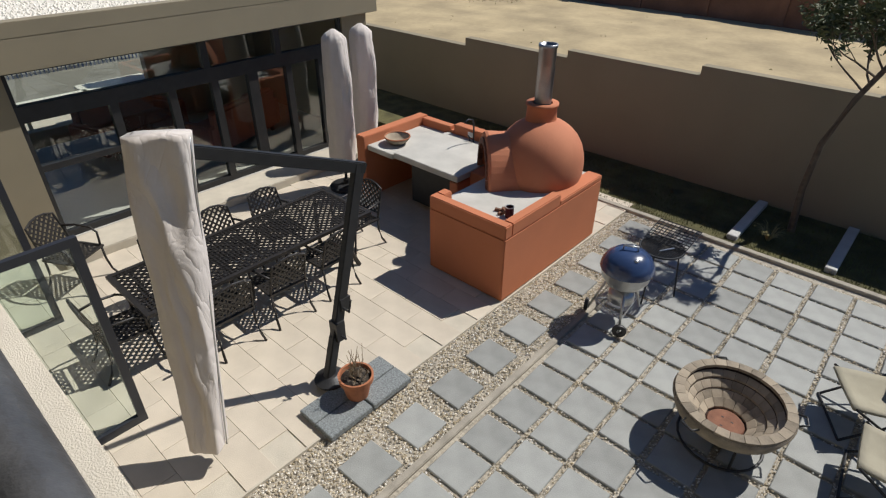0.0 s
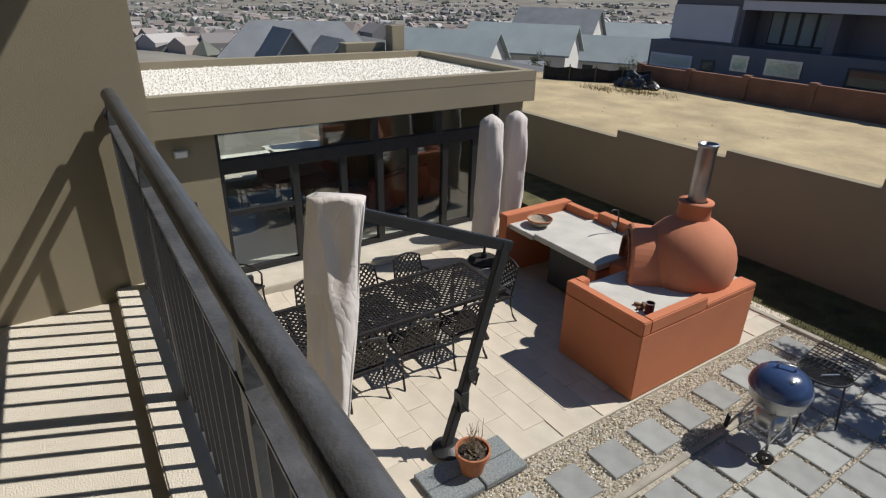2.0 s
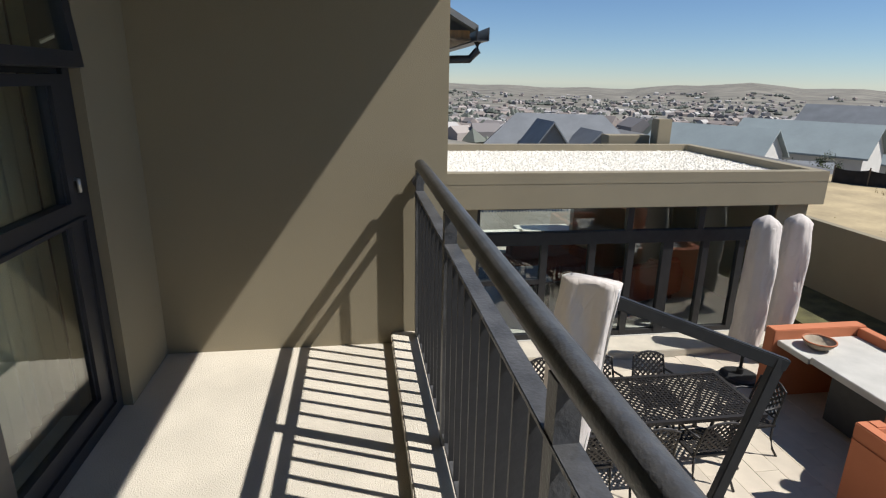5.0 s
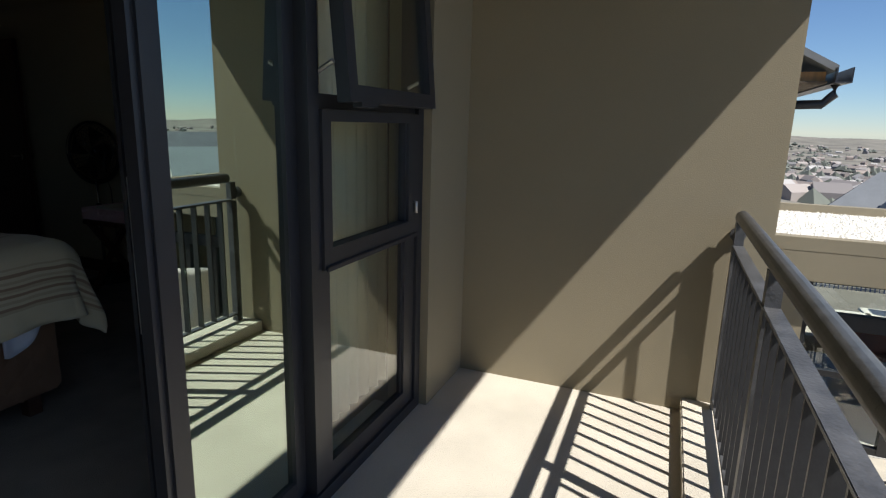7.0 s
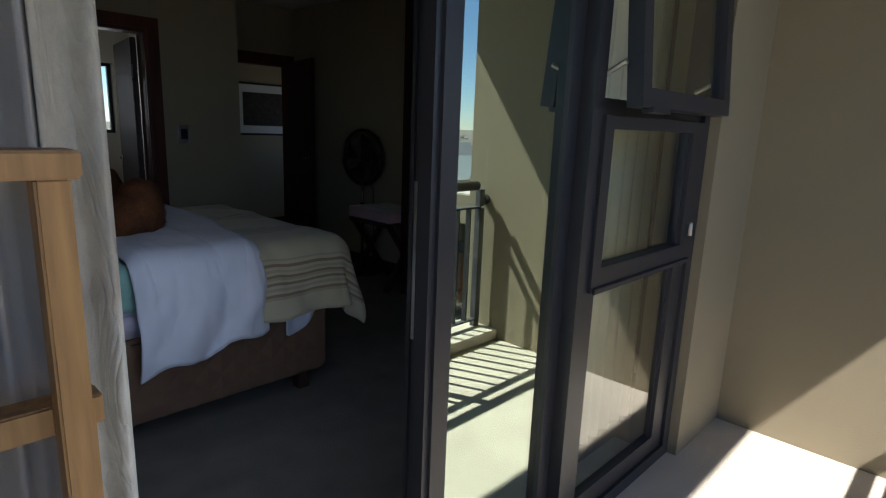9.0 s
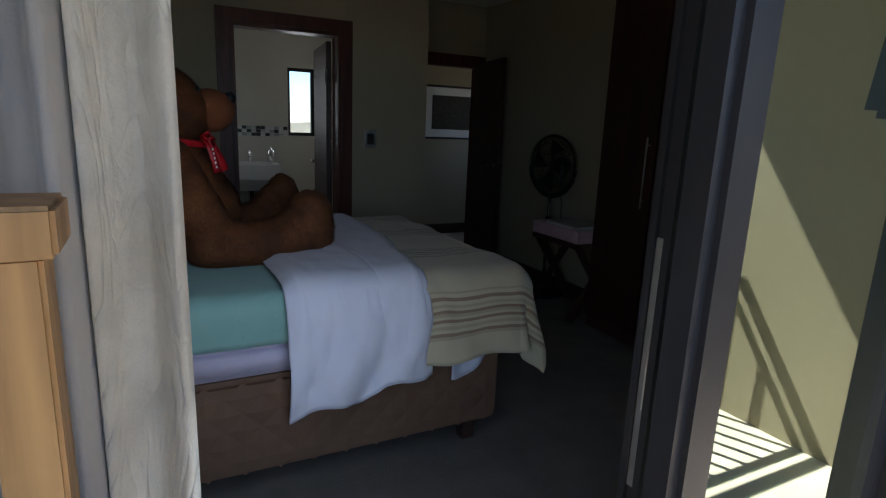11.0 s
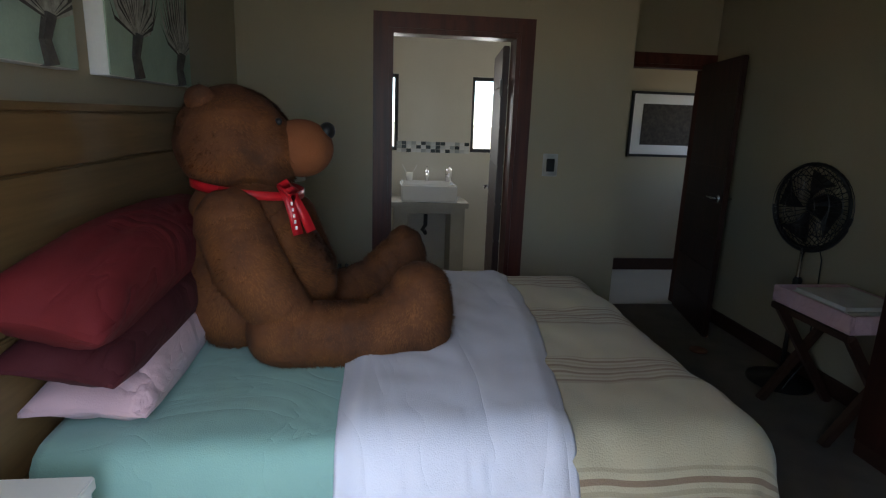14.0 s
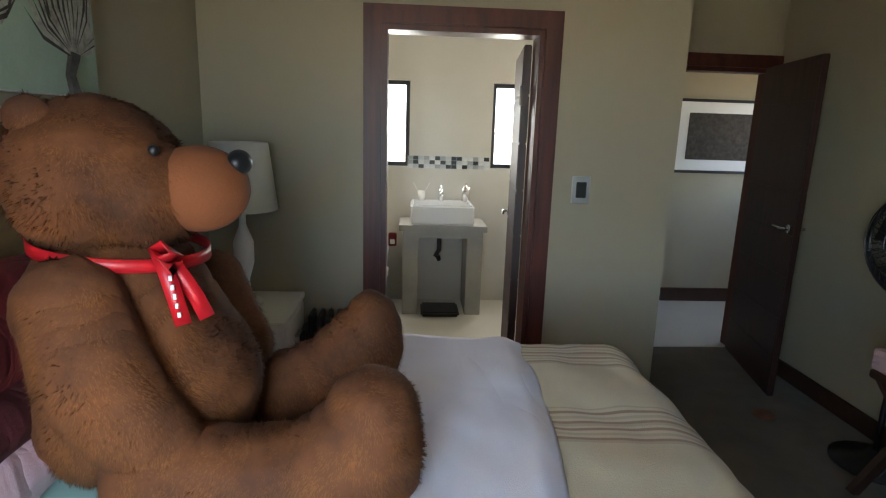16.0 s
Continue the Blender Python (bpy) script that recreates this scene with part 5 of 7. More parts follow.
part("mesh_tray", bm, "blackmetal", gs)
bm = bmesh.new()
for k in range(11):
    x = -0.25 + k * 0.05
    tube(bm, [(x, 0.05, 0.70), (x + 0.02, 0.42, 0.80)], 0.0065, 4)
for k in range(9):
    v = k / 8
    tube(bm, [(-0.25 + 0.02 * v, 0.05 + 0.37 * v, 0.70 + 0.1 * v), (0.25 + 0.02 * v, 0.05 + 0.37 * v, 0.70 + 0.1 * v)], 0.0065, 4)
part("folding_grid", bm, "blackmetal", gs)
bm = bmesh.new()
tube(bm, [(0.12, 0.03, 0.70), (0.02, -0.12, 0.69)], 0.008, 6)
part("tongs", bm, "alu", gs)
for a in (30, 150, 270):
    c, s = math.cos(radians(a)), math.sin(radians(a))
    bm = bmesh.new()
    tube(bm, [(0.2 * c, 0.2 * s, 0.66), (0.27 * c, 0.27 * s, 0.0)], 0.010, 6)
    part("leg", bm, "blackmetal", gs)

# stone fire pit
fp = thing("fire_pit", pose(-1.20, 4.20, G), "round stone-lined fire pit bowl with a rusty plate", "fire pit")
bm = bmesh.new()
lathe(bm, [(0.12, 0.02), (0.14, 0.1), (0.30, 0.20), (0.46, 0.36), (0.50, 0.47), (0.48, 0.50)], 40)
part("outer_bowl", bm, "pitstone", fp, smooth=True)
bm = bmesh.new()
lathe(bm, [(0.49, 0.49), (0.41, 0.44), (0.34, 0.33), (0.22, 0.21), (0.15, 0.185)], 40)
part("lining", bm, "darkbrick", fp)
ringdefs = [(0.405, 0.485, 0.485, 26, 0.03, 0.0), (0.36, 0.405, 0.40, 24, 0.02, 0.5), (0.30, 0.355, 0.325, 22, 0.02, 0.0), (0.24, 0.295, 0.255, 18, 0.02, 0.5), (0.175, 0.235, 0.205, 14, 0.02, 0.0)]
for r0, r1, z, n, t, ph in ringdefs:
    slope = 0.0 if r0 > 0.4 else 0.9
    a0, a1 = -math.pi / n * 0.96, math.pi / n * 0.96
    bm = bmesh.new()
    for r, h in ((r0, 0), (r1, slope * (r1 - r0))):
        for a in (a0, 0, a1):
            for q in (0, t):
                bm.verts.new((r * math.cos(a), r * math.sin(a), h + q))
    bm.verts.ensure_lookup_table()
    bmesh.ops.convex_hull(bm, input=bm.verts)
    me = mesh_of("stone", bm, "pitstone")
    for k in range(n):
        o = new("stone", me)
        o.parent = fp
        o.matrix_basis = pose(0, 0, z, 0, 0, 360 * (k + ph) / n)
bm = bmesh.new()
lathe(bm, [(0.0, 0.215), (0.15, 0.215), (0.16, 0.2), (0.16, 0.18)], 32)
part("plate", bm, "rust", fp, "rust-red steel plate")
bm = bmesh.new()
for a in (0.4, 2.5, 4.4):
    box(bm, 0.05 * math.cos(a) - 0.012, 0.05 * math.cos(a) + 0.012, 0.07 * math.sin(a) - 0.005, 0.07 * math.sin(a) + 0.005, 0.2155, 0.2175)
part("vent_slots", bm, "black", fp)
for a in (120, 250, 20):
    c, s = math.cos(radians(a)), math.sin(radians(a))
    bm = bmesh.new()
    tube(bm, [(0.5 * c - 0.07 * s, 0.5 * s + 0.07 * c, 0.46), (0.57 * c - 0.05 * s, 0.57 * s + 0.05 * c, 0.47), (0.57 * c + 0.05 * s, 0.57 * s - 0.05 * c, 0.47), (0.5 * c + 0.07 * s, 0.5 * s - 0.07 * c, 0.46)], 0.009, 6)
    part("handle", bm, "blackmetal", fp, smooth=True)
bm = bmesh.new()
tube(bm, [(0.36 * math.cos(q * math.pi / 12), 0.36 * math.sin(q * math.pi / 12), 0.012) for q in range(25)], 0.012, 6)
for a in (60, 180, 300):
    c, s = math.cos(radians(a)), math.sin(radians(a))
    tube(bm, [(0.36 * c, 0.36 * s, 0.012), (0.36 * c, 0.36 * s, 0.24)], 0.012, 6)
part("stand", bm, "blackmetal", fp)


def camp_chair(m, label):
    d = thing("camp_chair", m, label, "camping chair", "folding chairs by the fire pit")
    bm = bmesh.new()
    rows = []
    for j in range(9):
        v = j / 8
        rows.append([bm.verts.new((-0.27 + 0.54 * i / 8, -0.26 + 0.52 * v, 0.40 - 0.05 * math.sin(math.pi * i / 8) * math.sin(math.pi * v) - 0.04 * (1 - v))) for i in range(9)])
    for p, q in zip(rows, rows[1:]):
        for i in range(8):
            bm.faces.new((p[i], p[i + 1], q[i + 1], q[i]))
    o = part("seat", bm, "khakicloth", d, "sagging padded khaki seat", smooth=True)
    o.modifiers.new("thick", "SOLIDIFY").thickness = 0.03
    bm = bmesh.new()
    rows = []
    for j in range(9):
        v = j / 8
        rows.append([bm.verts.new((-0.27 + 0.54 * i / 8, -0.27 - 0.16 * v - 0.06 * math.sin(math.pi * i / 8), 0.40 + 0.52 * v)) for i in range(9)])
    for p, q in zip(rows, rows[1:]):
        for i in range(8):
            bm.faces.new((p[i], p[i + 1], q[i + 1], q[i]))
    o = part("backrest", bm, "blackcloth", d, "black cloth backrest", smooth=True)
    o.modifiers.new("thick", "SOLIDIFY").thickness = 0.02
    for s in (-1, 1):
        bm = bmesh.new()
        tube(bm, [(s * 0.29, 0.27, 0.0), (s * 0.29, -0.25, 0.42), (s * 0.29, -0.45, 0.92)], 0.012, 8)
        tube(bm, [(s * 0.29, -0.32, 0.0), (s * 0.29, 0.25, 0.40)], 0.012, 8)
        part("side_frame", bm, "blackmetal", d)
    for y, z in ((0.27, 0.012), (-0.32, 0.012)):
        bm = bmesh.new()
        tube(bm, [(-0.29, y, z), (0.29, y, z)], 0.012, 8)
        part("cross_bar", bm, "blackmetal", d)


camp_chair(pose(-0.30, 5.28, G, 0, 0, 118), "folded-out camping chair with khaki seat and black back")
camp_chair(pose(-0.02, 4.55, G, 0, 0, 95), "camping chair with padded khaki seat near the fire pit")


# ---- tree by the wall ----
def tree(m, h, seed, label, crown=0.8, leaves=2600, name="tree"):
    rnd = random.Random(seed)
    d = thing(name, m, label, "tree")
    bm = bmesh.new()
    tips = []

    def limb(p, v, l, r, depth):
        pts, rad = [p], [r]
        for k in range(4):
            v = (v + Vector((rnd.uniform(-0.25, 0.25), rnd.uniform(-0.25, 0.25), rnd.uniform(-0.05, 0.2)))).normalized()
            p = p + v * l / 4
            pts.append(p)
            rad.append(r * (1 - 0.13 * (k + 1)))
        tube(bm, pts, r, 7, radii=rad)
        if depth == 0:
            tips.extend(pts[1:])
            return
        for k in range(3):
            w = (v + Vector((rnd.uniform(-0.9, 0.9), rnd.uniform(-0.9, 0.9), rnd.uniform(-0.1, 0.6)))).normalized()
            limb(pts[2 + k % 3], w, l * rnd.uniform(0.55, 0.75), r * 0.45, depth - 1)

    trunk = [Vector((0, 0, -0.05)), Vector((-0.06, 0, h * 0.2)), Vector((-0.04, 0.0, h * 0.4)), Vector((0.14, 0, h * 0.6)), Vector((0.42, 0, h * 0.8))]
    tube(bm, trunk, 0.05, 9, radii=[0.055, 0.046, 0.04, 0.036, 0.03])
    for k in range(7):
        w = Vector((rnd.uniform(-1.0, 0.9), rnd.uniform(-0.9, 0.9), rnd.uniform(0.1, 1.0))).normalized()
        limb(trunk[-1].lerp(trunk[-2], 0.14 * k), w, crown * rnd.uniform(0.6, 0.9), 0.015, 2)
    part("trunk", bm, "bark", d)
    bm = bmesh.new()
    for _ in range(leaves):
        p = rnd.choice(tips) + Vector((rnd.gauss(0, 0.05), rnd.gauss(0, 0.05), rnd.gauss(0, 0.05)))
        u = Vector((rnd.gauss(0, 1), rnd.gauss(0, 1), rnd.gauss(0, 0.7))).normalized()
        w = u.cross(Vector((rnd.gauss(0, 1), rnd.gauss(0, 1), rnd.gauss(0, 1)))).normalized()
        s = rnd.uniform(0.035, 0.06)
        bm.faces.new([bm.verts.new(p + q) for q in (-u * s, w * s * 0.35, u * s, -w * s * 0.35)])
    part("crown", bm, "leaf", d)
    return d


tree(pose(-1.78, 8.72, G), 3.3, 12, "slender young tree with an airy olive-green crown", 0.85, 4200)
tuft = thing("grass_tuft", pose(-1.95, 8.2, G - 0.01), "dry ornamental grass tuft in the lawn", "plant")
bm = bmesh.new()
rnd = random.Random(2)
for _ in range(70):
    a, l = rnd.uniform(0, 6.28), rnd.uniform(0.12, 0.3)
    c, s = math.cos(a), math.sin(a)
    w = Vector((-s, c, 0)) * 0.004
    p0, p1, p2 = Vector((0.02 * c, 0.02 * s, 0)), Vector((0.5 * l * c, 0.5 * l * s, 0.7 * l)), Vector((l * c, l * s, 0.75 * l))
    v = [bm.verts.new(q) for q in (p0 - w, p0 + w, p1 + w, p2, p1 - w)]
    bm.faces.new(v)
part("blades", bm, "drygrass", tuft)

# ---- beyond the wall ----
def fall(x, y):
    """Height of the open land: level near the plot, falling to a valley, rising to far hills."""
    r = math.hypot(x, y)
    steps = ((0, -2.55), (26, -2.5), (40, -5.5), (90, -9), (300, -23), (900, -38), (1600, -44), (2600, -48), (4200, -40))
    z = steps[-1][1]
    for (r0, z0), (r1, z1) in zip(steps, steps[1:]):
        if r <= r1:
            z = z0 + (z1 - z0) * (r - r0) / (r1 - r0)
            break
    a = math.degrees(math.atan2(y, -x))
    if r > 1500:
        k = min(1, (r - 1500) / 1200)
        z += k * (50 * math.exp(-((a - 35) / 7) ** 2) + 26 * math.exp(-((a - 5) / 14) ** 2) + 30 * math.exp(-((a - 52) / 10) ** 2) + 6 * math.sin(a * 0.9) + 4 * math.sin(a * 2.3))
    elif r > 60:
        z += 1.2 * math.sin(a * 0.25 + r * 0.01)
    return z


bm = bmesh.new()
radii = [0.0, 16, 22, 26, 33, 40, 60, 90, 140, 200, 300, 450, 650, 900, 1200, 1600, 2000, 2600, 3300, 4200]
rows = []
for r in radii[1:]:
    rows.append([bm.verts.new((r * math.cos(a), 6 + r * math.sin(a), min(-2.55, fall(r * math.cos(a), r * math.sin(a))) if r < 30 else fall(r * math.cos(a), r * math.sin(a)))) for a in [2 * math.pi * k / 180 for k in range(180)]])
for p, q in zip(rows, rows[1:]):
    for k in range(180):
        bm.faces.new((p[k], p[(k + 1) % 180], q[(k + 1) % 180], q[k]))
tagged(new("ground", mesh_of("ground", bm, "veld", True)), "dry grassy land falling to a wide valley with hills", "ground", "", "structure")
bm = bmesh.new()
nx, ny = 60, 40
rows = []
for j in range(ny + 1):
    row = []
    for i in range(nx + 1):
        x, y = -24 + 44 * i / nx, 9.53 + 13.5 * j / ny
        row.append(bm.verts.new((x, y, -2.44 + 0.05 * noise.noise(Vector((x * 0.6, y * 0.6, 0))) + 0.03 * noise.noise(Vector((x * 2, y * 2, 3))))))
    rows.append(row)
for p, q in zip(rows, rows[1:]):
    for i in range(nx):
        bm.faces.new((p[i], p[i + 1], q[i + 1], q[i]))
tagged(new("empty_plot", mesh_of("empty_plot", bm, "lot", True)), "bare dry yellow earth of an empty building plot", "ground", "", "structure")
bm = bmesh.new()
rnd = random.Random(31)
for _ in range(220):
    x, y, s = rnd.uniform(-22, 8), rnd.uniform(9.8, 22.5), rnd.uniform(0.012, 0.04)
    vs = [bm.verts.new((x + s * a * rnd.uniform(0.6, 1.3), y + s * b * rnd.uniform(0.6, 1.3), -2.45 + s * c)) for a, b, c in ((1, 0, 0), (0, 1, 0), (-1, 0, 0), (0, -1, 0), (0, 0, 1))]
    for k in range(4):
        bm.faces.new((vs[k], vs[(k + 1) % 4], vs[4]))
for _ in range(600):
    gx, gy = rnd.choice(((-17.5, 20.3), (-16.8, 20.8), (-18.6, 19.7)))
    x, y, h = gx + rnd.gauss(0, 0.6), gy + rnd.gauss(0, 0.3), rnd.uniform(0.05, 0.22)
    dx, dy = rnd.uniform(-0.05, 0.05), rnd.uniform(-0.05, 0.05)
    bm.faces.new([bm.verts.new(q) for q in ((x - 0.012, y, -2.45), (x + 0.012, y, -2.45), (x + dx, y + dy, -2.45 + h))])
tagged(new("plot_stones", mesh_of("plot_stones", bm, "drygrass")), "scattered stones and dry grass on the empty plot", "rubble", kind="stuff")
wallb = thing("far_wall", pose(0, 23.05, -2.6), "brown brick boundary wall beyond the empty plot", "wall", kind="structure")
for k in range(12):
    x = -19 + k * 2.6
    z = 1.0 + 0.05 * k
    bar(wallb, "wall_panel", "brickwall", x, x + 2.56, -0.1, 0.1, 0.0, z)
    bar(wallb, "pier", "brickwall", x - 0.14, x + 0.14, -0.16, 0.16, 0.0, z + 0.06)
net = thing("shade_net_fence", pose(-20.2, 21.3, -2.75), "sagging black shade-net fence along the plot", "fence")
for k in range(4):
    bm = bmesh.new()
    x0, y0, x1, y1 = -1.9 + k * 0.95, -1.6 + k * 0.78, -0.95 + k * 0.95, -0.82 + k * 0.78
    rows = [[bm.verts.new((x0 + (x1 - x0) * i / 6, y0 + (y1 - y0) * i / 6 + 0.04 * math.sin(3 * i + k), z * (0.95 - 0.08 * math.sin(math.pi * i / 6)))) for i in range(7)] for z in (0.0, 0.5, 1.0)]
    for p, q in zip(rows, rows[1:]):
        for i in range(6):
            bm.faces.new((p[i], p[i + 1], q[i + 1], q[i]))
    part("net_panel", bm, "net", net)
    bm = bmesh.new()
    tube(bm, [(x0, y0, -0.1), (x0, y0, 1.05)], 0.03, 6)
    part("post", bm, "bark", net)
heap = new("covered_heap", None)
tagged(heap, "low heap covered with shiny black plastic sheeting", "heap")
heap.matrix_basis = pose(-18.2, 21.7, -2.6)
bm = bmesh.new()
bmesh.ops.create_icosphere(bm, subdivisions=4, radius=1.0)
for v in bm.verts:
    n_ = 1 + 0.35 * noise.noise(v.co * 2.2) + 0.15 * noise.noise(v.co * 6)
    v.co = Vector((v.co.x * 1.1 * n_, v.co.y * 0.6 * n_, max(-0.1, v.co.z * 0.75 * n_)))
part("sheeting", bm, "black", heap)


def house(name, m, w, l, wall_h, rise, wall, roof, label, hip=0.0, win=2, over=0.35):
    """Gable along local x; ridge along x, gables at both x ends."""
    d = thing(name, m, label, "house", "houses beyond the plot")
    bm = bmesh.new()
    a = [bm.verts.new(q) for q in ((-l / 2, -w / 2, 0), (l / 2, -w / 2, 0), (l / 2, w / 2, 0), (-l / 2, w / 2, 0), (-l / 2, -w / 2, wall_h), (l / 2, -w / 2, wall_h), (l / 2, w / 2, wall_h), (-l / 2, w / 2, wall_h))]
    for f in ((0, 1, 5, 4), (1, 2, 6, 5), (2, 3, 7, 6), (3, 0, 4, 7)):
        bm.faces.new([a[i] for i in f])
    if not hip:
        g0, g1 = bm.verts.new((-l / 2, 0, wall_h + rise)), bm.verts.new((l / 2, 0, wall_h + rise))
        bm.faces.new((a[4], a[7], g0))
        bm.faces.new((a[5], g1, a[6]))
    part("wall", bm, wall, d)
    for s in (-1, 1):
        bm = bmesh.new()
        e = over
        zl = wall_h - e * rise / (w / 2)
        p = [Vector((-l / 2 - e, s * (w / 2 + e), zl)), Vector((l / 2 + e, s * (w / 2 + e), zl)), Vector((l / 2 + e - hip, 0, wall_h + rise)), Vector((-l / 2 - e + hip, 0, wall_h + rise))]
        lo = [bm.verts.new(q) for q in p]
        hi = [bm.verts.new(q + Vector((0, 0, 0.14))) for q in p]
        bm.faces.new(hi)
        bm.faces.new(lo[::-1])
        for k in range(4):
            bm.faces.new((lo[k], lo[(k + 1) % 4], hi[(k + 1) % 4], hi[k]))
        part("roof", bm, roof, d)
    if hip:
        for s in (-1, 1):
            bm = bmesh.new()
            x = s * (l / 2 + over)
            p = [Vector((x, -w / 2 - over, wall_h - 0.2)), Vector((x, w / 2 + over, wall_h - 0.2)), Vector((x - s * hip, 0, wall_h + rise + 0.1))]
            bm.faces.new([bm.verts.new(q) for q in p])
            bm.faces.new([bm.verts.new(q - Vector((0, 0, 0.1))) for q in p][::-1])
            part("roof", bm, roof, d)
    for s in (-1, 1):
        for k in range(win):
            x = -l / 2 + (k + 0.5) * l / win
            bm = bmesh.new()
            box(bm, x - 0.5, x + 0.5, s * w / 2 - 0.04, s * w / 2 + 0.04, wall_h * 0.4, wall_h * 0.8)
            part("window", bm, "frame", d)
    return d


house("house", pose(-42, 14.5, -6.4, 0, 0, 72), 8, 12, 2.6, 2.9, "housewall", "slateroof", "house with a grey hipped slate roof", hip=3.2)
house("house_dormer", pose(-38.2, 12.2, -4.6, 0, 0, 0), 2.4, 3, 1.9, 1.6, "slateroof", "slateroof", "pointed grey slate dormer roof", win=0)
house("house_dormer", pose(-38.0, 15.4, -4.9, 0, 0, 0), 2.6, 3, 1.9, 1.3, "slateroof", "slateroof", "low grey slate dormer roof", win=0)
house("house", pose(-38.8, 25.0, -5.8, 0, 0, 33), 4.6, 8, 2.7, 1.7, "housewall", "tealroof", "pale house with a teal-grey sheet metal gable roof")
house("house", pose(-40.5, 34.0, -5.9, 0, 0, 33), 5.5, 9, 2.8, 1.9, "housewall", "tealroof", "white gabled house with a teal-grey roof")
house("house", pose(-52, 49.2, -7.5, 0, 0, 30), 8, 9, 4.2, 2.9, "housewall", "slateroof", "tall pale house with a dark slate roof")
house("house", pose(-40.5, 45.8, -7.0, 0, 0, 30), 5, 7, 2.6, 1.9, "housewall", "tealroof", "small pale house with a grey sheet roof")
house("house", pose(-62, 30, -9.5, 0, 0, 60), 8, 12, 2.8, 2.4, "housewall", "slateroof", "low house with a dark grey roof")
house("house", pose(-58, 66, -9.0, 0, 0, 30), 9, 14, 4, 2.6, "housewall", "tealroof", "pale two storey house with a grey roof")
house("house", pose(-33.5, 27.2, -5.6, 0, 0, 55), 2.6, 4, 1.9, 0.5, "brickwall", "slateroof", "low brown brick outbuilding with a flat roof", win=1)
ch = thing("chimney", pose(-13.05, 6.5, -0.3), "khaki plastered square chimney behind the flat roof", "chimney", kind="structure")
bar(ch, "stack", "khaki", -0.16, 0.16, -0.16, 0.16, -2.4, 1.0, bevel=0.01)
bar(ch, "low_box", "khaki", -0.5, -0.1, -1.2, -0.2, -2.4, 0.62, bevel=0.01)

mh = thing("modern_house", pose(-24.1, 30, -5.2), "dark grey modern two storey house with metal roof", "house", "houses beyond the plot")
bar(mh, "lower_wall", "darkhouse", 0.0, 17, 0.0, 8, 0.0, 4.2)
bar(mh, "upper_wall", "darkhouse", 1.0, 5.2, 0.5, 8, 4.2, 6.6)
bar(mh, "upper_wall", "darkhouse", 5.2, 17, 2.0, 8, 4.2, 6.6)
bar(mh, "white_panel", "lilac", 1.05, 4.9, 0.3, 0.495, 4.35, 6.15)
bar(mh, "balcony_lintel", "lilac", 5.2, 17, 0.2, 0.5, 6.0, 6.45)
bar(mh, "balcony_pier", "darkhouse", 9.4, 9.9, 0.5, 2.0, 4.2, 6.0)
bm = bmesh.new()
vs = box(bm, 0.6, 17.4, -0.1, 8.4, 6.62, 6.74)
for v in vs:
    v.co.z += (v.co.y + 0.1) * 0.09
part("roof", bm, "tealroof", mh, "ribbed pale metal roof")
for k in range(34):
    bm = bmesh.new()
    vs = box(bm, 0.6 + k * 0.5, 0.64 + k * 0.5, -0.1, 8.4, 6.741, 6.79)
    for v in vs:
        v.co.z += (v.co.y + 0.1) * 0.09
    part("roof_rib", bm, "tealroof", mh)
for x0, x1, z0, z1, mt in ((0.2, 3.0, 2.75, 3.5, "lilac"), (3.6, 4.4, 2.8, 3.4, "frame"), (5.35, 6.3, 3.0, 3.8, "alu"), (7.2, 9.0, 3.0, 3.8, "alu"), (11, 13, 2.8, 3.8, "frame")):
    w_ = bar(mh, "window", mt, x0, x1, -0.06, 0.0, z0, z1)
    bar(w_, "pane", "glass", x0 + 0.12, x1 - 0.12, -0.075, -0.065, z0 + 0.12, z1 - 0.12)
for k in range(4):
    w_ = bar(mh, "window", "frame", 5.9 + k * 0.8, 6.64 + k * 0.8, 1.92, 1.999, 4.3, 5.95)
    bar(w_, "pane", "tealroof", 5.97 + k * 0.8, 6.57 + k * 0.8, 1.90, 1.918, 4.4, 5.9)


def bush(m, r, seed, label, kind_="shrub"):
    rnd = random.Random(seed)
    d = thing("garden_tree", m, label, "tree", "trees beyond the plot")
    bm = bmesh.new()
    tube(bm, [(0, 0, 0), (0.03, 0, r * 0.8), (0, 0.03, r * 1.4)], 0.1 * r, 6, radii=[0.09 * r, 0.07 * r, 0.04 * r])
    part("trunk", bm, "bark", d)
    bm = bmesh.new()
    cl = [(Vector((rnd.gauss(0, 0.42), rnd.gauss(0, 0.42), 1.35 + rnd.gauss(0, 0.38))) * r, rnd.uniform(0.2, 0.38) * r) for _ in range(14)]
    for _ in range(1300):
        c, q = rnd.choice(cl)
        p = c + Vector((rnd.gauss(0, 0.6), rnd.gauss(0, 0.6), rnd.gauss(0, 0.6))) * q
        u, w = (Vector((rnd.gauss(0, 1), rnd.gauss(0, 1), rnd.gauss(0, 1))).normalized() for _ in range(2))
        s = 0.07 * r
        bm.faces.new([bm.verts.new(p + k) for k in (-u * s, w * s * 0.6, u * s, -w * s * 0.6)])
    part("crown", bm, "leaf", d)


bush(pose(-31.5, 24.6, -4.9), 1.1, 1, "round dark green tree beside the pale houses")
bush(pose(-25.6, 31.2, -4.2), 0.9, 2, "small dark green tree by the dark house")
bush(pose(-35, 6.2, -4.6), 1.0, 3, "shrubby green tree before the grey roofed house")
bush(pose(-29.5, 25.9, -4.3), 0.8, 5, "thin greyish tree at the road")

# far town: houses and trees too many to count
rnd = random.Random(77)
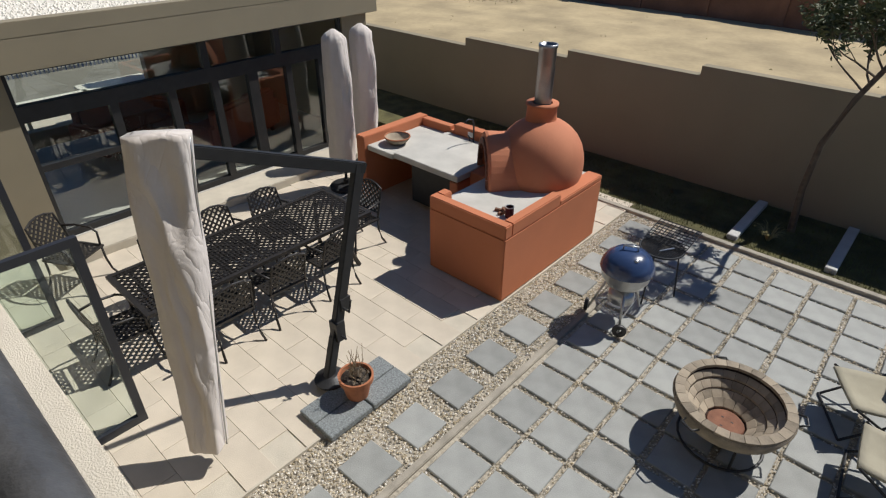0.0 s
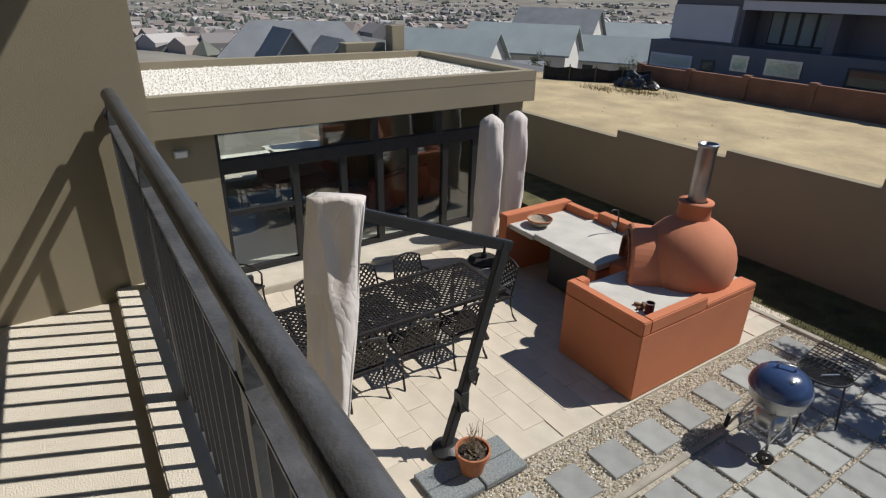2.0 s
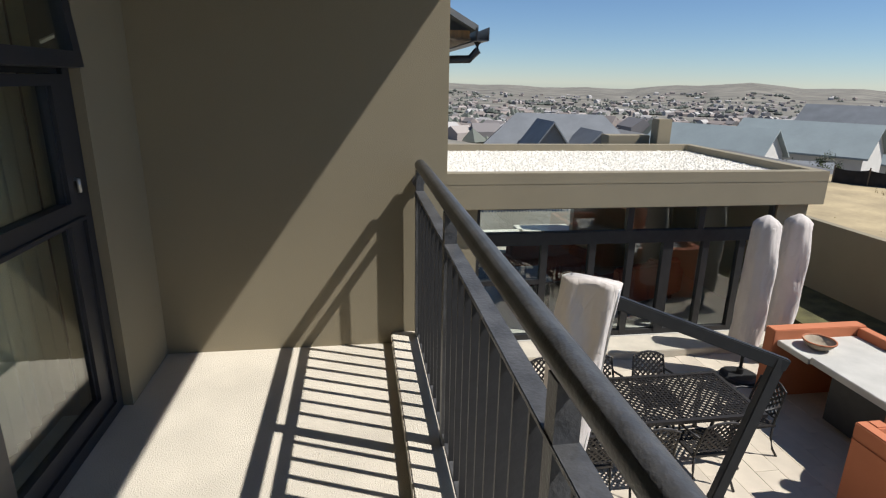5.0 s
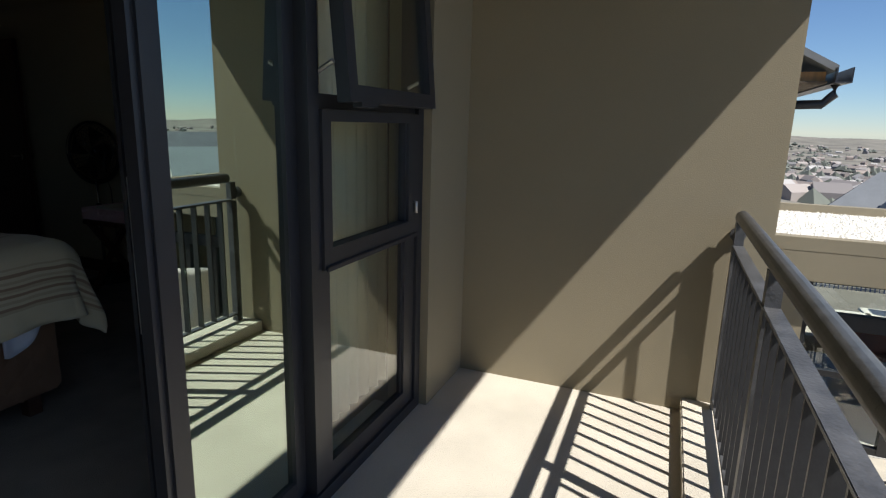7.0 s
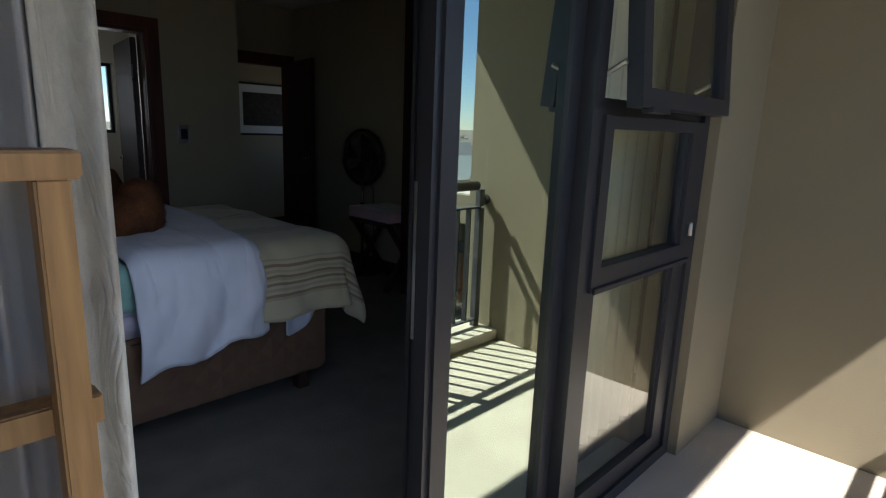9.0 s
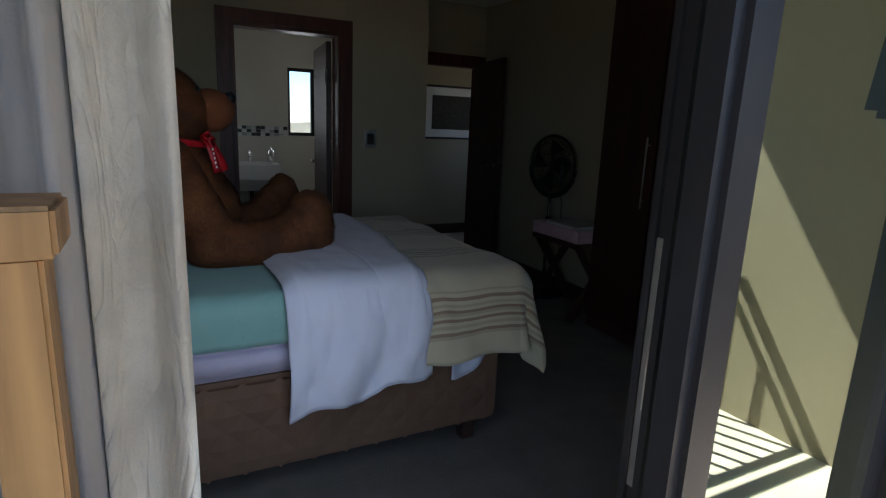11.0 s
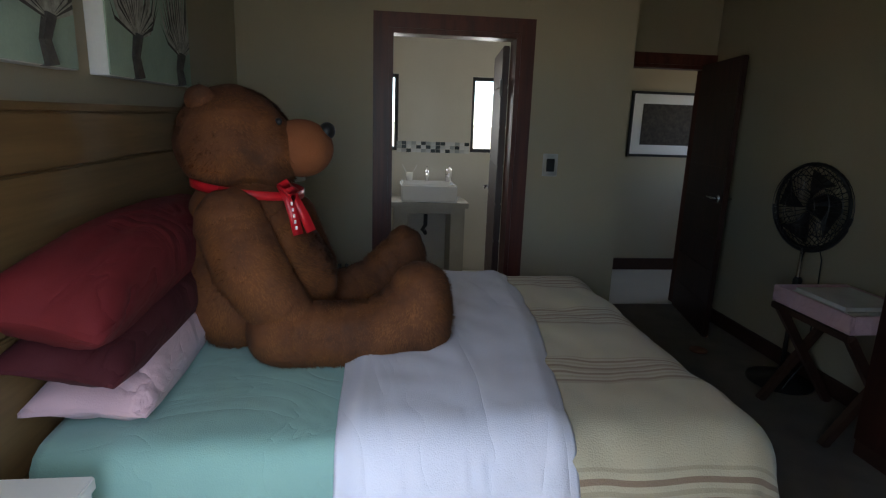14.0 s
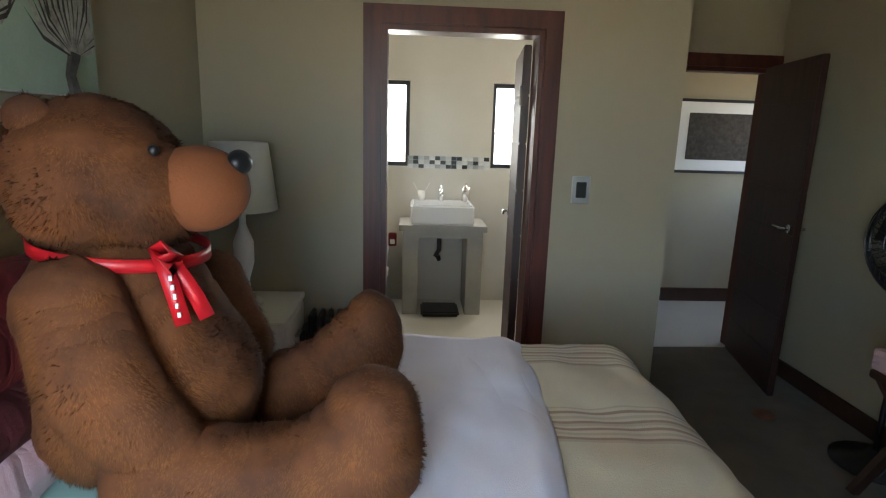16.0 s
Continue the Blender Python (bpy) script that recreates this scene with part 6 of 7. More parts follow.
roofs, woods = bmesh.new(), bmesh.new()
for _ in range(5200):
    a = radians(rnd.uniform(-25, 62))
    r = 95 * (22 ** rnd.random())
    r = min(r, 2900)
    if 0 < math.degrees(a) < 60 and r < 130:
        continue
    dens = noise.noise(Vector((math.cos(a) * r * 0.006, math.sin(a) * r * 0.006, 0.3)))
    x, y = -r * math.cos(a), r * math.sin(a)
    z = fall(x, y)
    if dens < -0.12 and rnd.random() < 0.75:
        continue
    if rnd.random() < 0.62:
        s = rnd.uniform(4, 9) * (1 + r / 2600)
        h = rnd.uniform(2.5, 5.5) * (1 + r / 4000)
        t = rnd.uniform(0, 3.14)
        c_, s_ = math.cos(t) * s / 2, math.sin(t) * s / 2
        q = [(x + c_ - s_ * 0.7, y + s_ + c_ * 0.7), (x - c_ - s_ * 0.7, y - s_ + c_ * 0.7), (x - c_ + s_ * 0.7, y - s_ - c_ * 0.7), (x + c_ + s_ * 0.7, y + s_ - c_ * 0.7)]
        lo = [roofs.verts.new((*k, z - 1)) for k in q]
        hi = [roofs.verts.new((*k, z + h * 0.65)) for k in q]
        r0 = roofs.verts.new(((q[0][0] + q[3][0]) / 2, (q[0][1] + q[3][1]) / 2, z + h))
        r1 = roofs.verts.new(((q[1][0] + q[2][0]) / 2, (q[1][1] + q[2][1]) / 2, z + h))
        for k in range(4):
            roofs.faces.new((lo[k], lo[(k + 1) % 4], hi[(k + 1) % 4], hi[k]))
        roofs.faces.new((hi[0], hi[1], r1, r0))
        roofs.faces.new((hi[2], hi[3], r0, r1))
        roofs.faces.new((hi[1], hi[2], r1))
        roofs.faces.new((hi[3], hi[0], r0))
    else:
        s = rnd.uniform(2, 5) * (1 + r / 2200)
        for _k in range(3):
            px, py = x + rnd.uniform(-s, s), y + rnd.uniform(-s, s)
            vs = [woods.verts.new((px + s * p * rnd.uniform(0.5, 1.1), py + s * o * rnd.uniform(0.5, 1.1), z + s * h * rnd.uniform(0.7, 1.1))) for p, o, h in ((1, 0, 0.3), (0, 1, 0.3), (-1, 0, 0.3), (0, -1, 0.3), (0, 0, 1.0), (0, 0, -0.3))]
            for k in range(4):
                woods.faces.new((vs[k], vs[(k + 1) % 4], vs[4]))
                woods.faces.new((vs[(k + 1) % 4], vs[k], vs[5]))
# House colours kept pale and low in contrast, with distance haze mixed in.
town = surface("hazed_houses", (0.42, 0.40, 0.38), 0.9, 0.1, 1, 5, 0.0)
nt_ = town.node_tree
geo = nt_.nodes.new("ShaderNodeNewGeometry")
ramp = nt_.nodes.new("ShaderNodeValToRGB")
ramp.color_ramp.elements[0].color = (0.19, 0.18, 0.18, 1)
ramp.color_ramp.elements[1].color = (0.44, 0.42, 0.40, 1)
e_ = ramp.color_ramp.elements.new(0.5)
e_.color = (0.29, 0.24, 0.21, 1)
nt_.links.new(geo.outputs["Random Per Island"], ramp.inputs[0])
nt_.links.new(ramp.outputs[0], nt_.nodes["Principled BSDF"].inputs["Base Color"])
tagged(new("far_town", mesh_of("far_town", roofs, town)), "many small far houses scattered over the valley", "town", kind="stuff")
tagged(new("far_trees", mesh_of("far_trees", woods, "farbush")), "dark far trees between the valley's houses", "trees", kind="stuff")
blocks("road", [(-60, -23.5, 22, 24.5, -8.0, -2.72)], "asphalt", "grey asphalt road beyond the plot")

# ---- bedroom things ----
def sheet(name, f, nu, nv, material, parent, label, thick=0.012):
    """A cloth surface from f(u, v), u and v from 0 to 1."""
    bm = bmesh.new()
    rows = [[bm.verts.new(f(i / nu, j / nv)) for i in range(nu + 1)] for j in range(nv + 1)]
    for p, q in zip(rows, rows[1:]):
        for i in range(nu):
            bm.faces.new((p[i], p[i + 1], q[i + 1], q[i]))
    if parent is None:
        ob = new(name, mesh_of(name, bm, material, True))
        ob["label"] = label
    else:
        ob = part(name, bm, material, parent, label, smooth=True)
    s = ob.modifiers.new("thick", "SOLIDIFY")
    s.thickness, s.offset = thick, 1
    return ob


BX0, BX1, BY0, BY1, BZ = -2.54, -0.95, -4.30, -3.0, 0.795
bed = thing("bed", pose(-1.78, -3.8, 0), "double bed with a quilted brown base and teal fitted sheet", "bed")
ox, oy = 1.78, 3.8
bm = bmesh.new()
box(bm, BX0 + ox, BX1 + ox, BY0 + oy, BY1 + oy, 0.11, 0.49)
bmesh.ops.bevel(bm, geom=bm.edges[:], offset=0.02, segments=2, affect="EDGES")
part("base", bm, "quiltbase", bed, "brown diamond-quilted bed base")
# quilting: raised diamonds on the long side and the foot
dia = bmesh.new()
def diamond(bm, c, a, b, n):
    vs = [bm.verts.new(Vector(c) + Vector(a) * p + Vector(b) * q) for p, q in ((1, 0), (0, 1), (-1, 0), (0, -1))]
    t = bm.verts.new(Vector(c) + Vector(n))
    for k in range(4):
        bm.faces.new((vs[k], vs[(k + 1) % 4], t))
for r in range(5):
    for k in range(13):
        x = BX0 + 0.07 + k * 0.128 + (0.064 if r % 2 else 0)
        if x < BX1 - 0.06:
            diamond(dia, (x + ox, BY1 + oy + 0.001, 0.175 + r * 0.063), (0.062, 0, 0), (0, 0, 0.061), (0, 0.006, 0))
    for k in range(11):
        y = BY0 + 0.07 + k * 0.128 + (0.064 if r % 2 else 0)
        if y < BY1 - 0.06:
            diamond(dia, (BX0 + ox - 0.001, y + oy, 0.175 + r * 0.063), (0, 0.062, 0), (0, 0, 0.061), (-0.006, 0, 0))
part("quilting", dia, "quiltbase", bed)
bm = bmesh.new()
box(bm, BX0 + ox, BX1 + ox, BY0 + oy, BY1 + oy, 0.492, 0.62)
bmesh.ops.bevel(bm, geom=bm.edges[:], offset=0.03, segments=3, affect="EDGES")
part("mattress", bm, "lavender", bed, "lavender mattress cover", smooth=True)


def top_sheet(u, v):
    """Teal sheet: over the top and down the near side."""
    x = BX1 + (-1.75 - BX1) * u
    s = v * (BY1 - BY0 + 0.155)
    w = BY1 - BY0
    n_ = 0.006 * noise.noise(Vector((x * 5, s * 5, 1))) + 0.003 * noise.noise(Vector((x * 16, s * 12, 2)))
    if s < w - 0.05:
        return (x + ox, BY0 + s + oy, BZ + n_)
    if s < w + 0.03:
        a = (s - w + 0.05) / 0.08 * math.pi / 2
        return (x + ox, BY1 - 0.05 + 0.055 * math.sin(a) + oy, BZ - 0.05 + 0.05 * math.cos(a) + n_)
    return (x + ox, BY1 + 0.006 + n_ * 1.6 + oy, BZ - 0.05 - (s - w - 0.03))


sheet("fitted_sheet", top_sheet, 40, 60, "teal", bed, "pale teal fitted sheet with soft creases")
bm = bmesh.new()
box(bm, BX0 + ox + 0.01, BX1 + ox - 0.01, BY0 + oy + 0.01, BY1 + oy - 0.01, 0.60, BZ - 0.012)
part("mattress_top", bm, "lavender", bed)
for x in (BX0 + 0.08, BX1 - 0.15):
    for y in (BY0 + 0.08, BY1 - 0.12):
        bar(bed, "leg", "skirting", x + ox, x + ox + 0.06, y + oy, y + oy + 0.06, 0.0, 0.112)
head = thing("headboard", pose(-0.885, -3.8, 0), "wide oak headboard with horizontal boards against the wall", "headboard")
for k, (z0, z1, p) in enumerate(((0.35, 0.72, 0.03), (0.725, 1.05, 0.03), (1.055, 1.385, 0.03), (1.39, 1.52, 0.05))):
    bar(head, "board", "oak", -p, 0.0, -0.80, 0.98, z0, z1, bevel=0.006)
bar(head, "cap", "oak", -0.06, 0.0, -0.82, 1.0, 1.521, 1.54, bevel=0.005)


def edge(s):
    """Where the folded duvet ends, slanting towards the head on the near side."""
    return -2.27 + 0.13 * min(1.0, max(0.0, (s - 0.25) / 1.0)) ** 1.5


def duvet(u, v):
    w = BY1 - BY0
    s = v * (w + 0.47 - 0.10 * u + 0.02 * math.sin(u * 13 + 2))
    x = -1.60 + (edge(s) + 1.60) * u
    k = 0.012 * noise.noise(Vector((x * 4, s * 4, 5))) + 0.005 * noise.noise(Vector((x * 13, s * 9, 7)))
    k += 0.010 * abs(noise.noise(Vector((x * 5 + s * 4, s * 3 - x * 2, 31)))) * min(1, s * 2)
    lip = 0.030 * min(1, u * 12, (1 - u) * 9 + 0.3)
    if s < w - 0.05:
        return (x, BY0 + s, BZ + 0.022 + lip + k)
    if s < w + 0.06:
        a = (s - w + 0.05) / 0.11 * math.pi / 2
        return (x, BY1 - 0.05 + (0.085 + lip) * math.sin(a), BZ - 0.035 + (0.06 + lip) * math.cos(a) + k)
    d = s - w - 0.06
    fold = 0.016 * math.sin(u * 15 + 9 * d) * min(1, d * 5) + 0.030 * abs(noise.noise(Vector((u * 3.2 + 4 * d, 5 * d - 2 * u, 3)))) + 0.012 * noise.noise(Vector((u * 9 + 6 * d, 9 * d, 8)))
    fold += 0.03 * math.sin(math.pi * min(1, d / 0.4)) * (1 - 0.5 * u)
    hem = 0.012 * noise.noise(Vector((u * 9, 1, 1))) * min(1, d * 4)
    return (x - 0.06 * d * (u - 0.3), BY1 + 0.04 + lip + 0.07 * d + fold + k, BZ - 0.035 - d + hem)


tagged(sheet("duvet", duvet, 70, 80, "duvet", None, "white-lilac cotton duvet folded over the bed"), "", "duvet")
# striped quilt at the foot
stripe = surface("striped_linen", (0.50, 0.45, 0.34), 0.9, 0.06, 4, 250, 0.2, sheen=0.2)
n_, l_ = stripe.node_tree.nodes, stripe.node_tree.links
sep = n_.new("ShaderNodeSeparateXYZ")
uvm = n_.new("ShaderNodeUVMap")
l_.new(uvm.outputs[0], sep.inputs[0])
ramp = n_.new("ShaderNodeValToRGB")
ramp.color_ramp.interpolation = "CONSTANT"
cr = ramp.color_ramp
cream, tan, brown = (0.50, 0.43, 0.30, 1), (0.40, 0.33, 0.225, 1), (0.27, 0.185, 0.125, 1)
cr.elements[0].color, cr.elements[1].position, cr.elements[1].color = cream, 0.30, tan
for k, c in enumerate((cream, brown, cream, tan, cream, brown, tan, cream, brown, cream, tan, cream, brown, tan, cream)):
    e = cr.elements.new(0.315 + k * 0.027)
    e.color = c
fr = n_.new("ShaderNodeMath")
fr.operation = "FRACT"
l_.new(sep.outputs[0], fr.inputs[0])
l_.new(fr.outputs[0], ramp.inputs[0])
l_.new(ramp.outputs[0], n_["Principled BSDF"].inputs["Base Color"])


def quilt_point(x, s):
    """x towards the foot, s across from the far side and down the near side."""
    w = BY1 - BY0
    foot = BX0 - 0.08
    k = 0.014 * noise.noise(Vector((x * 4, s * 4, 11))) + 0.006 * noise.noise(Vector((x * 12, s * 9, 17)))
    z = BZ + 0.02 + k
    dx = max(0.0, foot + 0.06 - x)
    sy = max(0.0, s - (w - 0.05))
    px, py = x, BY0 + s
    r = math.hypot(dx, sy)
    if r > 0:
        th = math.atan2(sy, dx)
        a = min(r / 0.16, 1) * math.pi / 2
        out = 0.115 * math.sin(a) + 0.12 * max(0, r - 0.16)
        low = max(0, r - 0.16)
        out += (0.022 * math.sin(9 * th + 1) + 0.018 * math.sin(x * 19 + s * 8)) * min(1, low * 5) + k
        px = max(px, foot + 0.06) - out * math.cos(th)
        py = min(py, BY1 - 0.05) + out * math.sin(th)
        z -= 0.115 * (1 - math.cos(a)) + low
    return (px, py, max(0.25, z))


bm = bmesh.new()
uvl = bm.loops.layers.uv.new("UVMap")
nu, nv = 60, 80
grid = [[bm.verts.new(quilt_point(edge((BY1 - BY0 + 0.33) * j / nv) + 0.04 - (0.68 + edge((BY1 - BY0 + 0.33) * j / nv) + 2.27) * i / nu, (BY1 - BY0 + 0.33) * j / nv)) for i in range(nu + 1)] for j in range(nv + 1)]
for j in range(nv):
    for i in range(nu):
        f = bm.faces.new((grid[j][i], grid[j][i + 1], grid[j + 1][i + 1], grid[j + 1][i]))
        for lp, (di, dj) in zip(f.loops, ((0, 0), (1, 0), (1, 1), (0, 1))):
            lp[uvl].uv = ((j + dj) / nv * 3.6 + 0.30 + 0.006 * math.sin((i + di) * 0.3), (i + di) / nu)
q = new("quilt", mesh_of("quilt", bm, stripe, True))
tagged(q, "cream linen quilt with brown and tan stripes over the bed", "quilt")
s_ = q.modifiers.new("thick", "SOLIDIFY")
s_.thickness, s_.offset = 0.02, 1


def under(u, v):
    x = -2.28 + (-2.62 + 2.28) * u
    d = v * 0.24
    return (x, BY1 + 0.018 + 0.012 * math.sin(u * 16 + 2), 0.60 - d * (0.75 + 0.3 * math.sin(u * 5 + 1)))


sheet("valance_sheet", lambda u, v: tuple(a + b for a, b in zip(under(u, v), (ox, oy, 0))), 30, 8, "duvet", bed, "white sheet edge hanging under the quilt", 0.004)


def pillow(m, l, w, h, material, label, seed):
    rnd = random.Random(seed)
    bm = bmesh.new()
    bmesh.ops.create_cube(bm, size=2)
    bmesh.ops.subdivide_edges(bm, edges=bm.edges[:], cuts=14, use_grid_fill=True)
    o = Vector((rnd.uniform(0, 9), rnd.uniform(0, 9), rnd.uniform(0, 9)))
    for v in bm.verts:
        x, y, z = v.co
        puff = max(0.0, (1 - abs(x) ** 3.2) * (1 - abs(y) ** 3.2)) ** 0.55
        ex = 1 - 0.06 * (1 - abs(y)) ** 1 * abs(x)
        n_ = noise.noise(Vector((x * 2, y * 3, z)) + o) * 0.12 + noise.noise(Vector((x * 7, y * 7, z)) + o) * 0.05
        v.co = Vector((x * l / 2 * ex, y * w / 2 * (1 - 0.05 * (1 - abs(x))), z * h / 2 * (0.06 + 0.94 * puff) + n_ * h * 0.35 * (0.3 + puff)))
    ob = new("pillow", mesh_of("pillow", bm, material, True))
    ob.matrix_basis = m
    return tagged(ob, label, "pillow", "pillows on the bed")


pillow(pose(-1.04, -3.56, 0.875, 0, -2, 1), 0.26, 1.06, 0.19, "pink", "soft pink pillow lying at the headboard", 1)
pillow(pose(-1.04, -3.53, 0.995, 0, -8, -1), 0.25, 1.14, 0.19, "darkred", "maroon pillow stacked on the pink pillow", 2)
pillow(pose(-1.035, -3.48, 1.135, 0, -14, 1), 0.25, 1.18, 0.26, "red", "bright red pillow leaning on the headboard", 3)

# ---- giant plush bear: one mesh with tufts of fur ----
BEAR = [
    ((-1.245, -3.66, 1.445), (0.172, 0.168, 0.165), 0), ((-1.33, -3.665, 1.415), (0.125, 0.145, 0.12), 0),
    ((-1.18, -3.57, 1.562), (0.045, 0.03, 0.042), 0), ((-1.185, -3.76, 1.565), (0.045, 0.03, 0.042), 0),
    ((-1.443, -3.67, 1.427), (0.102, 0.102, 0.09), 1), ((-1.525, -3.675, 1.483), (0.026, 0.036, 0.027), 2),
    ((-1.392, -3.585, 1.508), (0.011, 0.010, 0.011), 2),
    ((-1.265, -3.66, 1.20), (0.165, 0.17, 0.17), 0), ((-1.34, -3.67, 1.0), (0.21, 0.20, 0.215), 0), ((-1.24, -3.66, 0.96), (0.165, 0.18, 0.19), 0),
    ((-1.265, -3.49, 1.215), (0.10, 0.08, 0.105), 0), ((-1.315, -3.455, 1.11), (0.103, 0.085, 0.115), 0), ((-1.37, -3.45, 1.02), (0.096, 0.08, 0.10), 0), ((-1.43, -3.46, 0.955), (0.075, 0.07, 0.07), 0),
    ((-1.40, -3.86, 1.13), (0.08, 0.08, 0.12), 0), ((-1.46, -3.86, 1.0), (0.075, 0.075, 0.10), 0),
    ((-1.42, -3.470, 0.890), (0.12, 0.11, 0.105), 0), ((-1.56, -3.470, 0.886), (0.13, 0.105, 0.10), 0), ((-1.70, -3.470, 0.890), (0.12, 0.105, 0.105), 0), ((-1.81, -3.475, 0.938), (0.105, 0.11, 0.145), 0), ((-1.815, -3.480, 1.023), (0.09, 0.10, 0.085), 0),
    ((-1.55, -3.850, 0.878), (0.13, 0.10, 0.10), 0), ((-1.68, -3.880, 0.908), (0.11, 0.10, 0.11), 0), ((-1.785, -3.905, 0.998), (0.085, 0.10, 0.14), 0),
]
# soften the limbs with blobs between neighbours
for chain in ((10, 11, 12, 13), (14, 15), (16, 17, 18, 19, 20), (21, 22, 23), (0, 1), (7, 8), (7, 9)):
    for i, j in zip(chain, chain[1:]):
        for u in (0.33, 0.67):
            (c0, r0, _), (c1, r1, _) = BEAR[i], BEAR[j]
            BEAR.append((tuple(p + (q - p) * u for p, q in zip(c0, c1)), tuple((p + (q - p) * u) * 0.99 for p, q in zip(r0, r1)), 0))
FUR = surface("brown_plush_fur", (0.14, 0.042, 0.009), 0.85, 0.3, 9, 60, 0.2, tint=(0.034, 0.008, 0.002))
TIPS = surface("golden_fur_tips", (0.22, 0.074, 0.016), 0.8, 0.3, 9, 90, 0.0, tint=(0.035, 0.008, 0.002))
bm = bmesh.new()
fr_ = []
for c, r, mt in BEAR:
    c, r = Vector(c), Vector(r)
    rr = bmesh.ops.create_icosphere(bm, subdivisions=4 if max(r) > 0.05 else 3, radius=1.0)
    for v in rr["verts"]:
        u = v.co.copy()
        k = 1 + (0.05 * noise.noise(u * 3 + c * 5) + 0.05 * noise.noise((c + Vector((u.x * r.x, u.y * r.y, u.z * r.z))) * 22) if mt == 0 else 0)
        v.co = c + Vector((u.x * r.x, u.y * r.y, u.z * r.z)) * k
    for f in {f for v in rr["verts"] for f in v.link_faces}:
        f.material_index = mt
        f.smooth = True
rnd = random.Random(55)
solid = [(Vector(c), Vector(r)) for c, r, _ in BEAR]
tv, tf, tn = [], [], []
for bi, (c, r, mt) in enumerate(BEAR):
    if mt:
        continue
    c, r = Vector(c), Vector(r)
    count = int(450000 * (r.x * r.y + r.y * r.z + r.x * r.z) / 3)
    for _ in range(count):
        u = Vector((rnd.gauss(0, 1), rnd.gauss(0, 1), rnd.gauss(0, 1))).normalized()
        p = c + Vector((u.x * r.x, u.y * r.y, u.z * r.z))
        if p.z < BZ + 0.01 or any(((p.x - o.x) / q.x) ** 2 + ((p.y - o.y) / q.y) ** 2 + ((p.z - o.z) / q.z) ** 2 < 0.97 for k, (o, q) in enumerate(solid) if k != bi):
            continue
        n_ = Vector((u.x / r.x, u.y / r.y, u.z / r.z)).normalized()
        flow = Vector((noise.noise(p * 7), noise.noise(p * 7 + Vector((9, 0, 0))), noise.noise(p * 7 + Vector((0, 9, 0))))) * 0.9
        d = (n_ * 0.75 + Vector((-0.2, 0.1, -0.75)) + flow + Vector((rnd.gauss(0, 0.2), rnd.gauss(0, 0.2), rnd.gauss(0, 0.2)))).normalized()
        if d.dot(n_) < 0.18:
            d = (d + n_ * (0.35 - d.dot(n_))).normalized()
        w = d.cross(n_ if abs(d.dot(n_)) < 0.95 else Vector((1, 0, 0))).normalized() * 0.0016
        l = rnd.uniform(0.010, 0.020)
        k = len(tv)
        b0 = p * 1.0 - n_ * 0.004
        tv += [b0 - w, b0 + w, b0 + d * l]
        tf.append((k, k + 1, k + 2))
        tn += [n_, n_, (n_ + d * 0.35).normalized()]
base_v = [v.co.copy() for v in bm.verts]
bm.verts.index_update()
base_f = [([v.index for v in f.verts], f.material_index) for f in bm.faces]
bm.free()
me = bpy.data.meshes.new("teddy_bear")
off = len(base_v)
me.from_pydata(base_v + tv, [], [f for f, _ in base_f] + [tuple(i + off for i in f) for f in tf])
for mt in (FUR, M["muzzle"], M["black"], TIPS):
    me.materials.append(mt)
me.polygons.foreach_set("material_index", [m_ for _, m_ in base_f] + [3] * len(tf))
me.polygons.foreach_set("use_smooth", [True] * (len(base_f) + len(tf)))
me.update()
me.normals_split_custom_set([(0, 0, 0)] * sum(len(f) for f, _ in base_f) + [tuple(q) for q in tn])
tagged(new("teddy_bear", me), "giant brown plush teddy bear sitting upright on the bed", "teddy bear")

rib = thing("ribbon", pose(-1.30, -3.67, 1.305), "red satin ribbon with white lettering round the bear's neck", "ribbon")


def band(points, w, up=Vector((0, 0, 1))):
    bm = bmesh.new()
    pts = [Vector(p) for p in points]
    rows = []
    for i, p in enumerate(pts):
        d = (pts[min(i + 1, len(pts) - 1)] - pts[max(i - 1, 0)]).normalized()
        s = (up - up.dot(d) * d).normalized() * w / 2
        rows.append((bm.verts.new(p - s), bm.verts.new(p + s)))
    for a, b in zip(rows, rows[1:]):
        bm.faces.new((a[0], b[0], b[1], a[1]))
    return bm


ring = [(0.170 * math.cos(a) + 0.02, 0.170 * math.sin(a), 0.02 * math.cos(a)) for a in [2 * math.pi * k / 40 for k in range(41)]]
o = part("neck_band", band(ring, 0.026), "ribbon", rib, smooth=True)
o.modifiers.new("thick", "SOLIDIFY").thickness = 0.003
for pts in ([(-0.10, 0.12, 0.02), (-0.125, 0.145, -0.02), (-0.14, 0.15, -0.07), (-0.15, 0.145, -0.125)], [(-0.10, 0.12, 0.02), (-0.14, 0.13, -0.02), (-0.165, 0.12, -0.07), (-0.185, 0.115, -0.12)]):
    o = part("tail", band(pts, 0.030, Vector((0.8, 0.3, 0.2))), "ribbon", rib, smooth=True)
    o.modifiers.new("thick", "SOLIDIFY").thickness = 0.003
for s in (1, -1):
    pts = [(-0.10, 0.125, 0.015), (-0.125, 0.135, 0.022 * s + 0.01), (-0.145, 0.14, 0.014 * s), (-0.12, 0.145, 0.0), (-0.10, 0.13, 0.012)]
    o = part("bow_loop", band(pts, 0.035, Vector((0.3, 0.6, 0.5))), "ribbon", rib, smooth=True)
    o.modifiers.new("thick", "SOLIDIFY").thickness = 0.003
